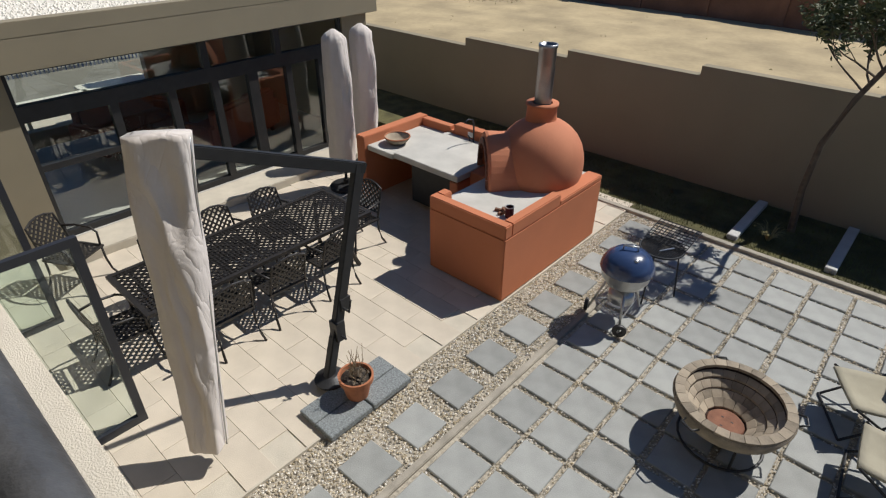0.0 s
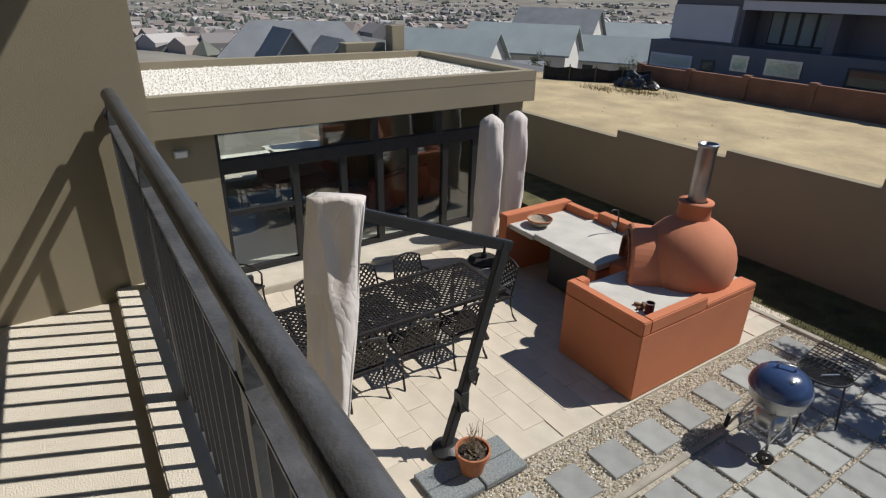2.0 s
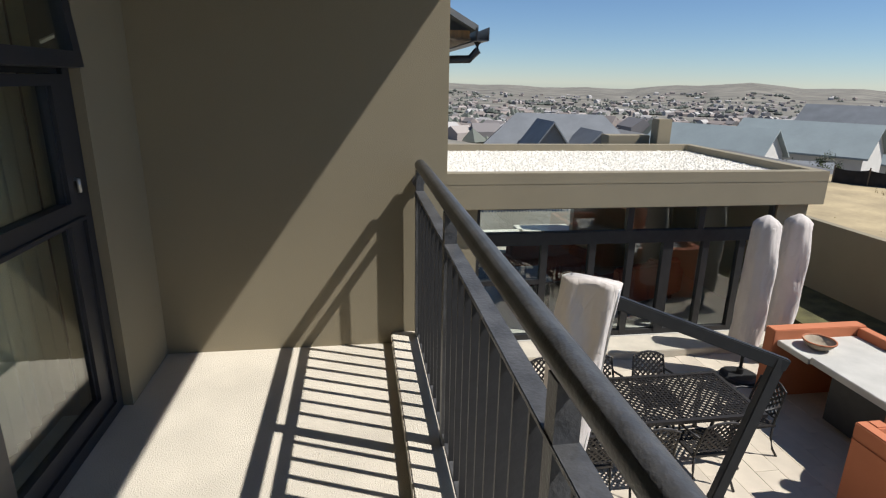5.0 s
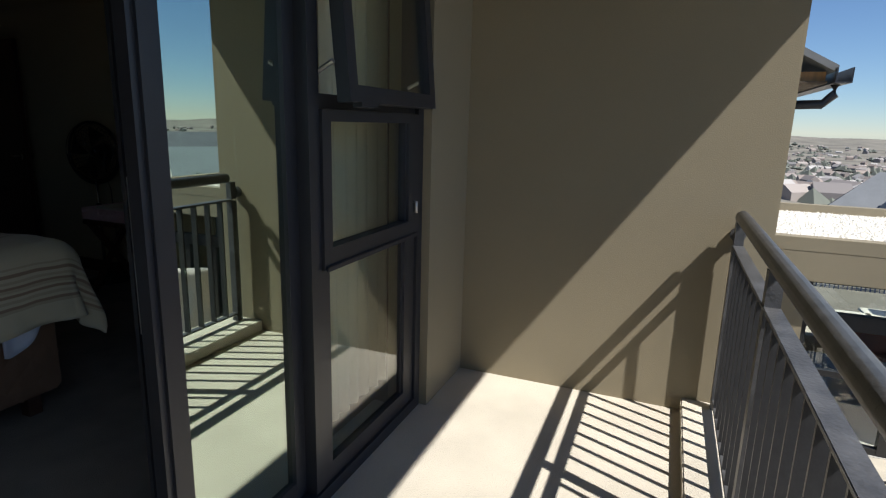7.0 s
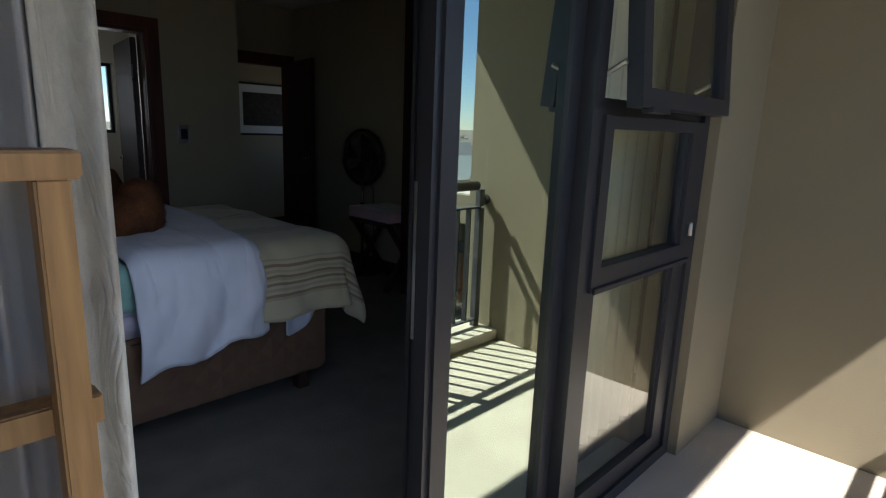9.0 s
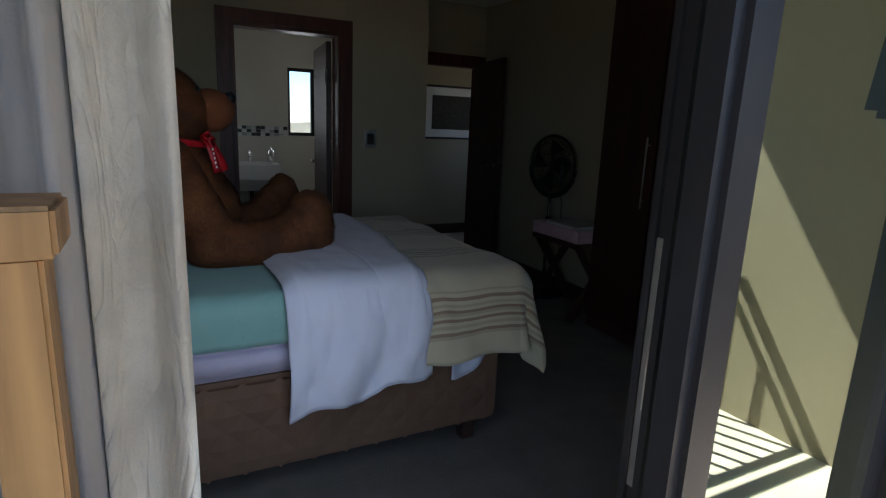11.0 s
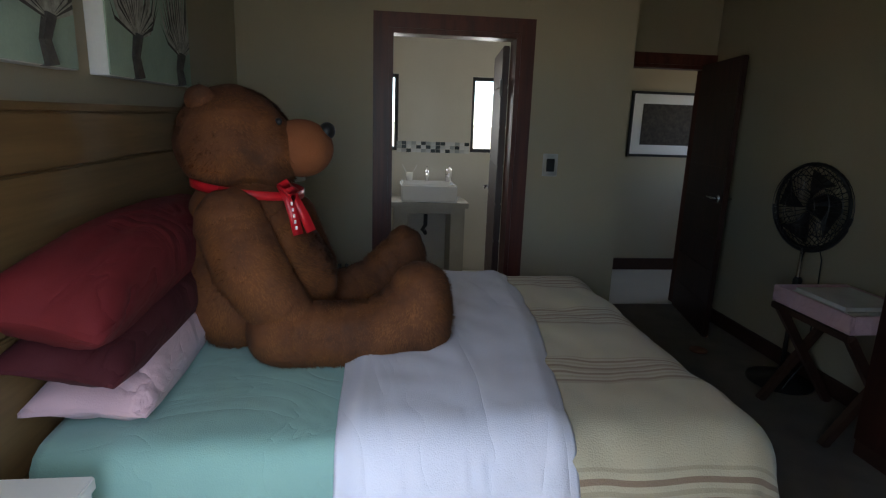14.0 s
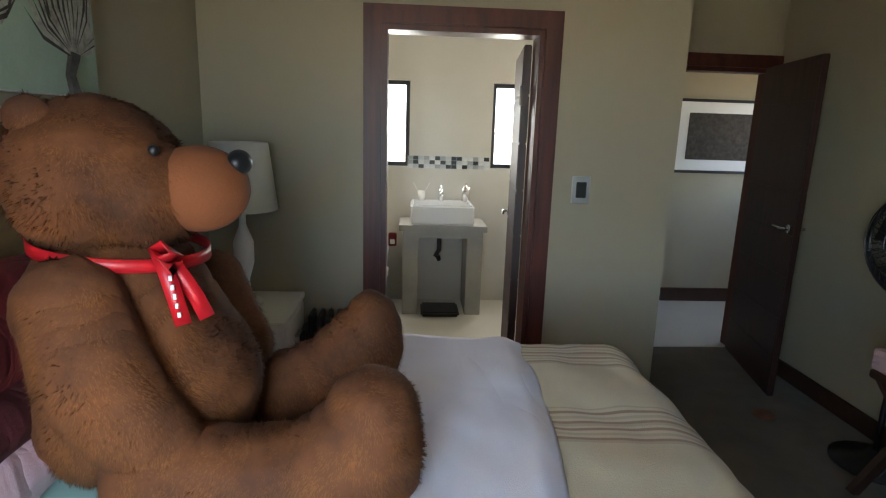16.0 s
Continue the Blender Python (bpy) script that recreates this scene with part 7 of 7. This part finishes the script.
for k in range(5):
    bm = bmesh.new()
    box(bm, -0.137 - k * 0.003, -0.131 - k * 0.003, 0.150, 0.154, -0.035 - k * 0.018, -0.025 - k * 0.018)
    part("lettering", bm, "white", rib)


# ---- wardrobe ----
wd = thing("wardrobe", pose(-4.18, -2.88, 0), "tall mahogany built-in wardrobe in a shade-darkened colour, with long bar handles", "wardrobe")
bar(wd, "body", "shaded_mahogany", -0.19, 0.155, -1.20, 1.25, 0.0, 2.57)
for k in range(5):
    y0 = -1.195 + k * 0.489
    dr = bar(wd, "door", "shaded_mahogany", 0.158, 0.18, y0, y0 + 0.482, 0.08, 2.55, bevel=0.003)
    hy = y0 + 0.435
    bm = bmesh.new()
    tube(bm, [(0.18, hy, 0.98), (0.21, hy, 0.98)], 0.005, 6)
    tube(bm, [(0.18, hy, 1.33), (0.21, hy, 1.33)], 0.005, 6)
    tube(bm, [(0.21, hy, 0.93), (0.21, hy, 1.38)], 0.006, 8)
    part("handle", bm, "alu", dr, "slim brushed bar handle", smooth=True)
bar(wd, "plinth", "skirting", 0.155, 0.165, -1.195, 1.24, 0.0, 0.078)


def nightstand(m, label, deep=0.45, high=0.72, drawers=True):
    d = thing("nightstand", m, label, "nightstand", "nightstands beside the bed")
    bar(d, "top", "white", -deep, 0.0, -0.24, 0.24, high - 0.03, high, bevel=0.004)
    for s in (-1, 1):
        bar(d, "side", "white", -deep + 0.01, 0.0, s * 0.225 - 0.012, s * 0.225 + 0.012, 0.0, high - 0.03)
    if not drawers:
        bar(d, "front", "white", -deep, -deep + 0.02, -0.205, 0.205, 0.02, high - 0.032)
    for z in (0.08, 0.285, 0.49) if drawers else ():
        dw = bar(d, "drawer", "white", -deep, -deep + 0.02, -0.205, 0.205, z, z + 0.19, bevel=0.004)
        bar(dw, "knob", "alu", -deep - 0.02, -deep - 0.002, -0.04, 0.04, z + 0.09, z + 0.10)
    bar(d, "back", "white", -deep + 0.021, 0.0, -0.21, 0.21, 0.02, 0.08)


nightstand(pose(-0.905, -2.64, 0), "plain white nightstand by the door side of the bed", 0.235, 0.83, False)
nightstand(pose(-0.905, -5.03, 0), "plain white nightstand by the bathroom wall")
lamp = thing("table_lamp", pose(-1.12, -5.06, 0.72), "bedside lamp with a cream drum shade", "lamp")
bm = bmesh.new()
lathe(bm, [(0, 0), (0.08, 0), (0.08, 0.015), (0.03, 0.03), (0.022, 0.12), (0.045, 0.2), (0.045, 0.3), (0.015, 0.38), (0.015, 0.5), (0, 0.5)], 24)
part("stem", bm, "white", lamp, smooth=True)
bm = bmesh.new()
lathe(bm, [(0.16, 0.45), (0.125, 0.75), (0.122, 0.75), (0.157, 0.45)], 32)
part("shade", bm, "shade", lamp, smooth=True)
heater = thing("oil_heater", pose(-1.52, -5.14, 0), "black finned oil heater against the bathroom wall", "heater")
for k in range(6):
    bar(heater, "fin", "black", -0.115 + k * 0.042, -0.095 + k * 0.042, -0.07, 0.07, 0.08, 0.66, bevel=0.009)
bar(heater, "control_box", "black", 0.12, 0.16, -0.07, 0.07, 0.12, 0.58, bevel=0.01)
for k in (-0.1, 0.12):
    bar(heater, "foot", "black", k, k + 0.03, -0.1, 0.1, 0.0, 0.08)

# canvases
def canvas_art(yc, label, seed):
    rnd = random.Random(seed)
    d = thing("canvas_painting", pose(-0.882, yc, 1.62), label, "painting", "paintings over the headboard")
    bar(d, "canvas", "artwhite", -0.05, 0.0, -0.355, 0.355, 0.0, 0.72)
    bar(d, "painted_face", "artgreen", -0.0545, -0.0505, -0.353, 0.353, 0.002, 0.718)
    for y0, h in ((-0.22, 0.11), (0.17, 0.13)):
        bm = bmesh.new()
        tube(bm, [(-0.056, y0, 0.004), (-0.056, y0 + 0.015, h * 0.5), (-0.056, y0 - 0.01, h)], 0.022, 6, radii=[0.022, 0.018, 0.022])
        part("painted_stem", bm, "artdark", d)
        for shade, first in (("artgrey", 0), ("artdark", 1)):
            bm = bmesh.new()
            for k in range(first, 34, 2):
                a = radians(-85 + 170 * k / 33)
                l = rnd.uniform(0.2, 0.34)
                p0 = Vector((0, y0 - 0.01, h - 0.01))
                p1 = p0 + Vector((0, math.sin(a) * l * 0.5, math.cos(a) * l * 0.4 + 0.03))
                p2 = p0 + Vector((0, math.sin(a) * l * 0.75, math.cos(a) * l + 0.08))
                off = Vector((-0.0555 - 0.0002 * k, 0, 0))
                nrm = Vector((0, math.cos(a), -math.sin(a))) * (0.011 if first == 0 else 0.006)
                pts = [p0 - nrm * 0.4, p1 - nrm, p2, p1 + nrm, p0 + nrm * 0.4]
                pts = [Vector((0, max(-0.35, min(0.35, q.y)), min(0.715, q.z))) + off for q in pts]
                bm.faces.new([bm.verts.new(q) for q in pts])
            part("painted_leaves", bm, shade, d)
    return d


canvas_art(-3.94, "pale green canvas painted with spiky aloe-like plants", 1)
canvas_art(-3.06, "pale green canvas with painted plants", 2)

sw = thing("light_switch", pose(-2.75, Y0, 1.20), "brushed steel light switch plate with a black rocker", "switch")
bar(sw, "plate", "alu", -0.048, 0.048, 0.0, 0.008, 0.0, 0.14, bevel=0.003)
bar(sw, "rocker", "black", -0.026, 0.026, 0.008, 0.014, 0.03, 0.11, bevel=0.002)
stop = thing("door_stop", pose(-3.93, -5.32, 0), "round dark rubber door stop on the carpet", "door stop")
bm = bmesh.new()
lathe(bm, [(0, 0.0), (0.06, 0.0), (0.06, 0.01), (0.035, 0.02), (0.0, 0.022)], 20)
part("disc", bm, "rust", stop, smooth=True)

# pedestal fan
fan = thing("pedestal_fan", pose(-4.19, -4.84, 0, 0, 0, -82), "black pedestal fan with a wire cage", "fan")
bm = bmesh.new()
lathe(bm, [(0, 0), (0.19, 0), (0.19, 0.015), (0.06, 0.04), (0.03, 0.08), (0, 0.08)], 28)
part("base", bm, "black", fan, smooth=True)
bm = bmesh.new()
tube(bm, [(0, 0, 0.06), (0, 0, 0.86)], 0.014, 10)
part("pole", bm, "chrome", fan, smooth=True)
bm = bmesh.new()
lathe(bm, [(0.016, 0.58), (0.026, 0.60), (0.026, 0.66), (0.016, 0.68)], 12)
part("collar", bm, "black", fan, smooth=True)
bm = bmesh.new()
R = 0.245
cz = 1.105
tube(bm, [(0.26 * math.sin(a), 0.0, cz - 0.26 * math.cos(a)) for a in [radians(-85 + 170 * k / 20) for k in range(21)]], 0.012, 6)
part("yoke", bm, "black", fan)
bm = bmesh.new()
for sy in (-1, 1):
    for k in range(40):
        a = 2 * math.pi * k / 40
        c, s = math.cos(a), math.sin(a)
        tube(bm, [(0.05 * c, sy * 0.085, cz + 0.05 * s), (0.17 * c, sy * 0.075, cz + 0.17 * s), (R * c, sy * 0.012, cz + R * s)], 0.0022, 4)
    for r, y in ((0.10, 0.083), (0.18, 0.072), (0.235, 0.04)):
        tube(bm, [(r * math.cos(a), sy * y, cz + r * math.sin(a)) for a in [2 * math.pi * k / 32 for k in range(33)]], 0.003, 4)
tube(bm, [(R * math.cos(a), 0, cz + R * math.sin(a)) for a in [2 * math.pi * k / 40 for k in range(41)]], 0.011, 6)
part("cage", bm, "black", fan)
bm = bmesh.new()
lathe(bm, [(0, -0.16), (0.06, -0.16), (0.075, -0.10), (0.06, -0.06), (0.035, 0.0), (0.0, 0.02)], 20)
bmesh.ops.rotate(bm, verts=bm.verts, matrix=Matrix.Rotation(-math.pi / 2, 3, "X"))
bmesh.ops.translate(bm, verts=bm.verts, vec=(0, 0.0, cz))
part("motor", bm, "black", fan, smooth=True)
for k in range(4):
    bm = bmesh.new()
    vs = []
    for u, r in ((0, 0.04), (1, 0.13), (2, 0.215)):
        for t in (-0.4, 0.4):
            a = k * math.pi / 2 + t * (0.6 + 0.3 * u) + 0.2 * u
            vs.append(bm.verts.new((r * math.cos(a), 0.02 + 0.03 * t, cz + r * math.sin(a))))
    bm.faces.new((vs[0], vs[2], vs[3], vs[1]))
    bm.faces.new((vs[2], vs[4], vs[5], vs[3]))
    o = part("blade", bm, "black", fan)
    o.modifiers.new("thick", "SOLIDIFY").thickness = 0.004
bm = bmesh.new()
tube(bm, [(0.0, -0.05, 1.0), (-0.08, -0.06, 0.8), (-0.12, -0.03, 0.5), (-0.15, 0.0, 0.2), (-0.12, 0.1, 0.02)], 0.004, 6)
part("cord", bm, "black", fan)

# luggage rack with a tray
rack = thing("luggage_rack", pose(-4.10, -4.36, 0), "dark wooden folding luggage rack", "luggage rack")
for s in (-1, 1):
    for t in (-1, 1):
        bm = bmesh.new()
        beam(bm, (t * 0.20, s * 0.24 - t * 0.018, 0.0), (-t * 0.20, s * 0.24 - t * 0.018, 0.58), 0.032, 0.045)
        part("leg", bm, "skirting", rack)
for x in (-0.2, 0.2):
    bar(rack, "top_bar", "skirting", x - 0.022, x + 0.022, -0.27, 0.27, 0.565, 0.60, bevel=0.004)
for y in (-0.18, 0.0, 0.18):
    bar(rack, "strap", "black", -0.2, 0.2, y - 0.025, y + 0.025, 0.60, 0.604)
box_ = thing("storage_tray", pose(-4.10, -4.36, 0.606), "shallow pinkish cloth tray with a folded towel", "tray")
for nm, b in (("bottom", (-0.22, 0.22, -0.27, 0.27, 0.0, 0.01)), ("long_side", (-0.22, -0.20, -0.27, 0.27, 0.01, 0.09)), ("long_side", (0.20, 0.22, -0.27, 0.27, 0.01, 0.09)), ("short_side", (-0.20, 0.20, -0.27, -0.25, 0.01, 0.09)), ("short_side", (-0.20, 0.20, 0.25, 0.27, 0.01, 0.09))):
    bar(box_, nm, "pink", *b, bevel=0.003)
tw = blocks("towel", [(-4.28, -3.92, -4.56, -4.18, 0.62, 0.705)], "towel", "folded pale towel lying in the tray", "towel", bevel=0.02)
del tw["kind"]

# wooden stand in the doorway
st = thing("wooden_stand", pose(-0.985, -1.60, 0.045), "varnished pine clothes stand beside the open door", "clothes stand")
for nm, b in (("top_bar", (-0.15, 0.30, -0.045, 0.045, 1.255, 1.297)), ("upright", (-0.137, -0.09, -0.025, 0.03, -0.045, 1.255)), ("upright", (0.22, 0.28, -0.03, 0.03, -0.045, 1.255)), ("cross_bar", (-0.165, 0.30, -0.085, -0.027, 0.825, 0.878)), ("rear_upright", (-0.165, -0.12, -0.13, -0.086, -0.045, 0.87))):
    bar(st, nm, "pine", *b, bevel=0.004)

# hall picture
hp = thing("framed_print", pose(-4.75, -7.495, 1.215), "wide dark print with a white mount in a black frame", "picture")
bar(hp, "print", "artdark", -0.40, 0.40, 0.004, 0.012, 0.12, 0.53)
bar(hp, "mount", "white", -0.51, 0.51, 0.0, 0.008, 0.02, 0.63)
for b in ((-0.53, 0.53, 0.0, 0.025, 0.0, 0.025), (-0.53, 0.53, 0.0, 0.025, 0.625, 0.65), (-0.53, -0.505, 0.0, 0.025, 0.025, 0.625), (0.505, 0.53, 0.0, 0.025, 0.025, 0.625)):
    bar(hp, "frame_bar", "black", *b)

# ---- bathroom ----
van = thing("vanity", pose(-2.16, -7.2, 0), "grey cement vanity stand with an open niche", "vanity")
for nm, b in (("side", (-0.33, -0.20, -0.215, 0.20, 0.0, 0.72)), ("side", (0.20, 0.33, -0.215, 0.20, 0.0, 0.72)), ("lintel", (-0.20, 0.20, -0.215, 0.20, 0.66, 0.72)), ("worktop", (-0.36, 0.36, -0.215, 0.23, 0.72, 0.77))):
    bar(van, nm, "vanity", *b, bevel=0.004)
bm = bmesh.new()
tube(bm, [(0.02, 0.0, 0.66), (0.02, 0.0, 0.52), (0.05, 0.0, 0.47), (0.02, 0.0, 0.44), (0.02, -0.1, 0.44)], 0.02, 8)
part("trap", bm, "blackmetal", van, smooth=True)
bas = thing("basin", pose(-2.15, -7.16, 0.771), "white rectangular porcelain vessel basin", "basin")
bm = bmesh.new()
box(bm, -0.26, 0.26, -0.19, 0.19, 0.0, 0.165)
bmesh.ops.bevel(bm, geom=bm.edges[:], offset=0.015, segments=3, affect="EDGES")
topf = [f for f in bm.faces if f.normal.z > 0.9 and f.calc_center_median().z > 0.16]
r_ = bmesh.ops.inset_region(bm, faces=topf, thickness=0.02)
ex_ = bmesh.ops.inset_region(bm, faces=topf, thickness=0.03, depth=-0.09)
part("bowl", bm, "porcelain", bas, smooth=False)
bm = bmesh.new()
tube(bm, [(0, -0.13, 0.165), (0, -0.13, 0.27)], 0.02, 12)
tube(bm, [(0, -0.13, 0.25), (0, -0.02, 0.22)], 0.013, 10)
tube(bm, [(0, -0.13, 0.27), (0, -0.16, 0.30)], 0.008, 8)
part("tap", bm, "chrome", bas, "chrome mixer tap", smooth=True)
soap = thing("soap_dispenser", pose(-2.36, -7.28, 0.937), "chrome soap dispenser behind the basin rim", "soap dispenser")
bm = bmesh.new()
lathe(bm, [(0, 0), (0.035, 0), (0.035, 0.12), (0.01, 0.125), (0.01, 0.15), (0, 0.15)], 20)
part("bottle", bm, "chrome", soap, smooth=True)
bm = bmesh.new()
tube(bm, [(0, 0, 0.15), (0, 0.05, 0.15)], 0.006, 6)
part("spout", bm, "chrome", soap)
cup = thing("toothbrush_cup", pose(-1.98, -7.28, 0.937), "white cup with two toothbrushes beside the tap", "cup")
bm = bmesh.new()
lathe(bm, [(0, 0), (0.03, 0), (0.034, 0.08), (0.03, 0.08), (0.027, 0.01), (0, 0.01)], 18)
part("mug", bm, "porcelain", cup, smooth=True)
for s in (-1, 1):
    bm = bmesh.new()
    tube(bm, [(0, 0, 0.02), (s * 0.07, 0, 0.15)], 0.004, 6)
    part("toothbrush", bm, "white", cup)
wall_b = bpy.data.objects["wall_bathroom_back"]
mos = [surface("mosaic_%s" % k, c, 0.25, 0.1, 20, 90, 0.0) for k, c in (("white", (0.75, 0.76, 0.75)), ("grey", (0.40, 0.43, 0.43)), ("dark", (0.05, 0.065, 0.07)), ("silver", (0.58, 0.60, 0.60)))]
tile_me = [mesh_of("mosaic_tile", (lambda b: (box(b, -0.0225, 0.0225, 0.0, 0.006, -0.0165, 0.0165), b)[1])(bmesh.new()), m_) for m_ in mos]
rnd = random.Random(6)
for r in range(3):
    for k in range(15):
        o = new("mosaic_tile", rnd.choice(tile_me))
        o.parent = wall_b
        o.matrix_basis = pose(-1.88 - k * 0.0475, WB + 0.001, 1.216 + r * 0.0355)
mt_ = thing("bath_mat", pose(-2.15, -7.06, 0.008), "dark scale or mat lying in the vanity niche", "mat")
bar(mt_, "pad", "black", -0.16, 0.16, -0.14, 0.14, 0.0, 0.045, bevel=0.015)
tub = thing("bathtub", pose(-1.35, -6.6, 0), "tiled bathtub ledge with a towel hanging over it", "bathtub")
bar(tub, "apron", "tile", -0.33, 0.40, -0.75, 1.1, 0.006, 0.50)
bar(tub, "rim", "porcelain", -0.36, 0.40, -0.78, 1.12, 0.50, 0.54, bevel=0.01)
rt = thing("toiletry_box", pose(-1.74, -7.25, 0.541), "small red and white box on the bath ledge", "box")
bar(rt, "carton", "red", -0.035, 0.035, -0.03, 0.03, 0, 0.11, bevel=0.006)
bar(rt, "label_panel", "white", -0.02, 0.02, 0.0305, 0.032, 0.02, 0.06)
sheet("hanging_towel", lambda u, v: (-1.60 - 0.13 * u, -6.55 + 0.3 * v + 0.02 * u, 0.548 - 0.10 * max(0, u - 0.7) + 0.012 * math.sin(9 * v)), 12, 14, "towel", None, "pale towel lying over the bath ledge", 0.01)["category"] = "towel"
blocks("bathroom_ceiling_trim", [(-3.06, X1 - 0.05, WB, WB + 0.03, 2.53, 2.579)], "white", "white cornice under the bathroom ceiling")

# ---- paving pieces ----
def slab_mesh(name, w, l, t, material, b=0.008):
    bm = bmesh.new()
    x, y = w / 2, l / 2
    lo = [bm.verts.new(q) for q in ((-x, -y, -t), (x, -y, -t), (x, y, -t), (-x, y, -t))]
    mid = [bm.verts.new(q) for q in ((-x, -y, -b), (x, -y, -b), (x, y, -b), (-x, y, -b))]
    hi = [bm.verts.new(q) for q in ((-x + b, -y + b, 0), (x - b, -y + b, 0), (x - b, y - b, 0), (-x + b, y - b, 0))]
    for p, q in ((lo, mid), (mid, hi)):
        for k in range(4):
            bm.faces.new((p[k], p[(k + 1) % 4], q[(k + 1) % 4], q[k]))
    bm.faces.new(hi)
    return mesh_of(name, bm, material)


rnd = random.Random(17)
bed_g = bpy.data.objects["gravel_bed"]
pav = slab_mesh("paver", 0.395, 0.395, 0.04, "slate")
P = 0.445
for j in range(13):
    o = new("paver", pav)
    o.parent = bed_g
    o.matrix_basis = pose(-3.27 - 0.018 * j + rnd.uniform(-0.012, 0.012), 0.087 + j * 0.594, G + rnd.uniform(-0.004, 0.004), rnd.uniform(-0.4, 0.4), rnd.uniform(-0.4, 0.4), rnd.uniform(-2, 2))
count = 0
for i in range(13):
    for j in range(17):
        x, y = -2.735 + i * P, 0.15 + j * P
        if y > 7.45:
            continue
        o = new("paver", pav)
        o.parent = bed_g
        o.matrix_basis = pose(x + rnd.uniform(-0.01, 0.01), y + rnd.uniform(-0.01, 0.01), G + rnd.uniform(-0.005, 0.004), rnd.uniform(-0.5, 0.5), rnd.uniform(-0.5, 0.5), rnd.uniform(-1.2, 1.2))
        count += 1
# terrace tiles
ter = bpy.data.objects["terrace_floor"]
tl = slab_mesh("floor_tile", 0.597, 0.297, 0.012, "terrace", 0.002)
count = 0
for j in range(27):
    for i in range(10):
        x = -4.165 - i * 0.6 - (0.3 if j % 2 else 0)
        y = -0.03 + j * 0.3
        if x < -8.5 or count >= 300:
            continue
        if -5.05 < x < -3.9 and 4.6 < y < 6.6:
            continue
        o = new("floor_tile", tl)
        o.parent = ter
        o.matrix_basis = pose(x, y, G + rnd.uniform(-0.001, 0.001), rnd.uniform(-0.1, 0.1), rnd.uniform(-0.1, 0.1), 0)
        count += 1
blocks("terrace_edge", [(-3.875, -3.855, -0.2, 7.74, G - 0.1, G + 0.002)], "concrete", "concrete edge of the terrace")
# loose gravel in the joints
verts, faces = [], []
for _ in range(36000):
    if rnd.random() < 0.42:
        x, y = rnd.uniform(-3.85, -3.07), rnd.uniform(0, 7.62)
        if abs(x + 3.27 + 0.018 * y / 0.594) < 0.185 and abs(((y - 0.087) + 0.297) % 0.594 - 0.297) < 0.185:
            continue
    else:
        i, j = rnd.randrange(13), rnd.randrange(17)
        cx, cy = -2.735 + i * P, 0.15 + j * P
        if rnd.random() < 0.5:
            x, y = cx + P / 2 + rnd.uniform(-0.035, 0.035), cy + rnd.uniform(-P / 2, P / 2)
        else:
            x, y = cx + rnd.uniform(-P / 2, P / 2), cy + P / 2 + rnd.uniform(-0.035, 0.035)
        if y > 7.62:
            continue
    s = rnd.uniform(0.007, 0.017)
    k = len(verts)
    t = rnd.uniform(0, 1.57)
    c_, s_ = math.cos(t), math.sin(t)
    z = G - 0.028 + rnd.uniform(0.0, 0.016)
    for a, b, h in ((1, 0, 0), (0, 0.7, 0), (-1, 0, 0), (0, -0.7, 0), (0.1, 0, 0.7), (0, 0, -0.5)):
        a, b = a * rnd.uniform(0.8, 1.2), b * rnd.uniform(0.8, 1.2)
        verts.append((x + s * (a * c_ - b * s_), y + s * (a * s_ + b * c_), z + s * h))
    for q in range(4):
        faces.append((k + q, k + (q + 1) % 4, k + 4))
peb = surface("loose_pebbles", (0.5, 0.44, 0.34), 0.85, 0.1, 9, 80, 0.0)
nt_ = peb.node_tree
geo = nt_.nodes.new("ShaderNodeNewGeometry")
ramp = nt_.nodes.new("ShaderNodeValToRGB")
ramp.color_ramp.elements[0].color = (0.24, 0.21, 0.16, 1)
ramp.color_ramp.elements[1].color = (0.86, 0.83, 0.77, 1)
e_ = ramp.color_ramp.elements.new(0.45)
e_.color = (0.58, 0.48, 0.32, 1)
nt_.links.new(geo.outputs["Random Per Island"], ramp.inputs[0])
nt_.links.new(ramp.outputs[0], nt_.nodes["Principled BSDF"].inputs["Base Color"])
me = bpy.data.meshes.new("loose_gravel")
me.from_pydata(verts, [], faces)
me.materials.append(peb)
tagged(new("loose_gravel", me), "loose pale and tan gravel between the pavers", "gravel", kind="stuff")
# grass blades
verts, faces = [], []
for _ in range(26000):
    x, y = rnd.uniform(-9, 3), rnd.uniform(7.75, 9.33)
    if min(abs(x + 2.35), abs(x + 1.1), abs(x - 0.15)) < 0.08 and 7.9 < y:
        continue
    if noise.noise(Vector((x * 1.3, y * 1.3, 2))) < -0.25:
        continue
    h, t = rnd.uniform(0.02, 0.06), rnd.uniform(0, 6.28)
    k = len(verts)
    verts += [(x - 0.005 * math.cos(t), y - 0.005 * math.sin(t), G - 0.012), (x + 0.005 * math.cos(t), y + 0.005 * math.sin(t), G - 0.012), (x + rnd.uniform(-0.02, 0.02), y + rnd.uniform(-0.02, 0.02), G - 0.012 + h)]
    faces.append((k, k + 1, k + 2))
me = bpy.data.meshes.new("lawn_grass")
me.from_pydata(verts, [], faces)
me.materials.append(M["blade"])
tagged(new("lawn_grass", me), "short green lawn grass with thin patches", "grass", kind="stuff")
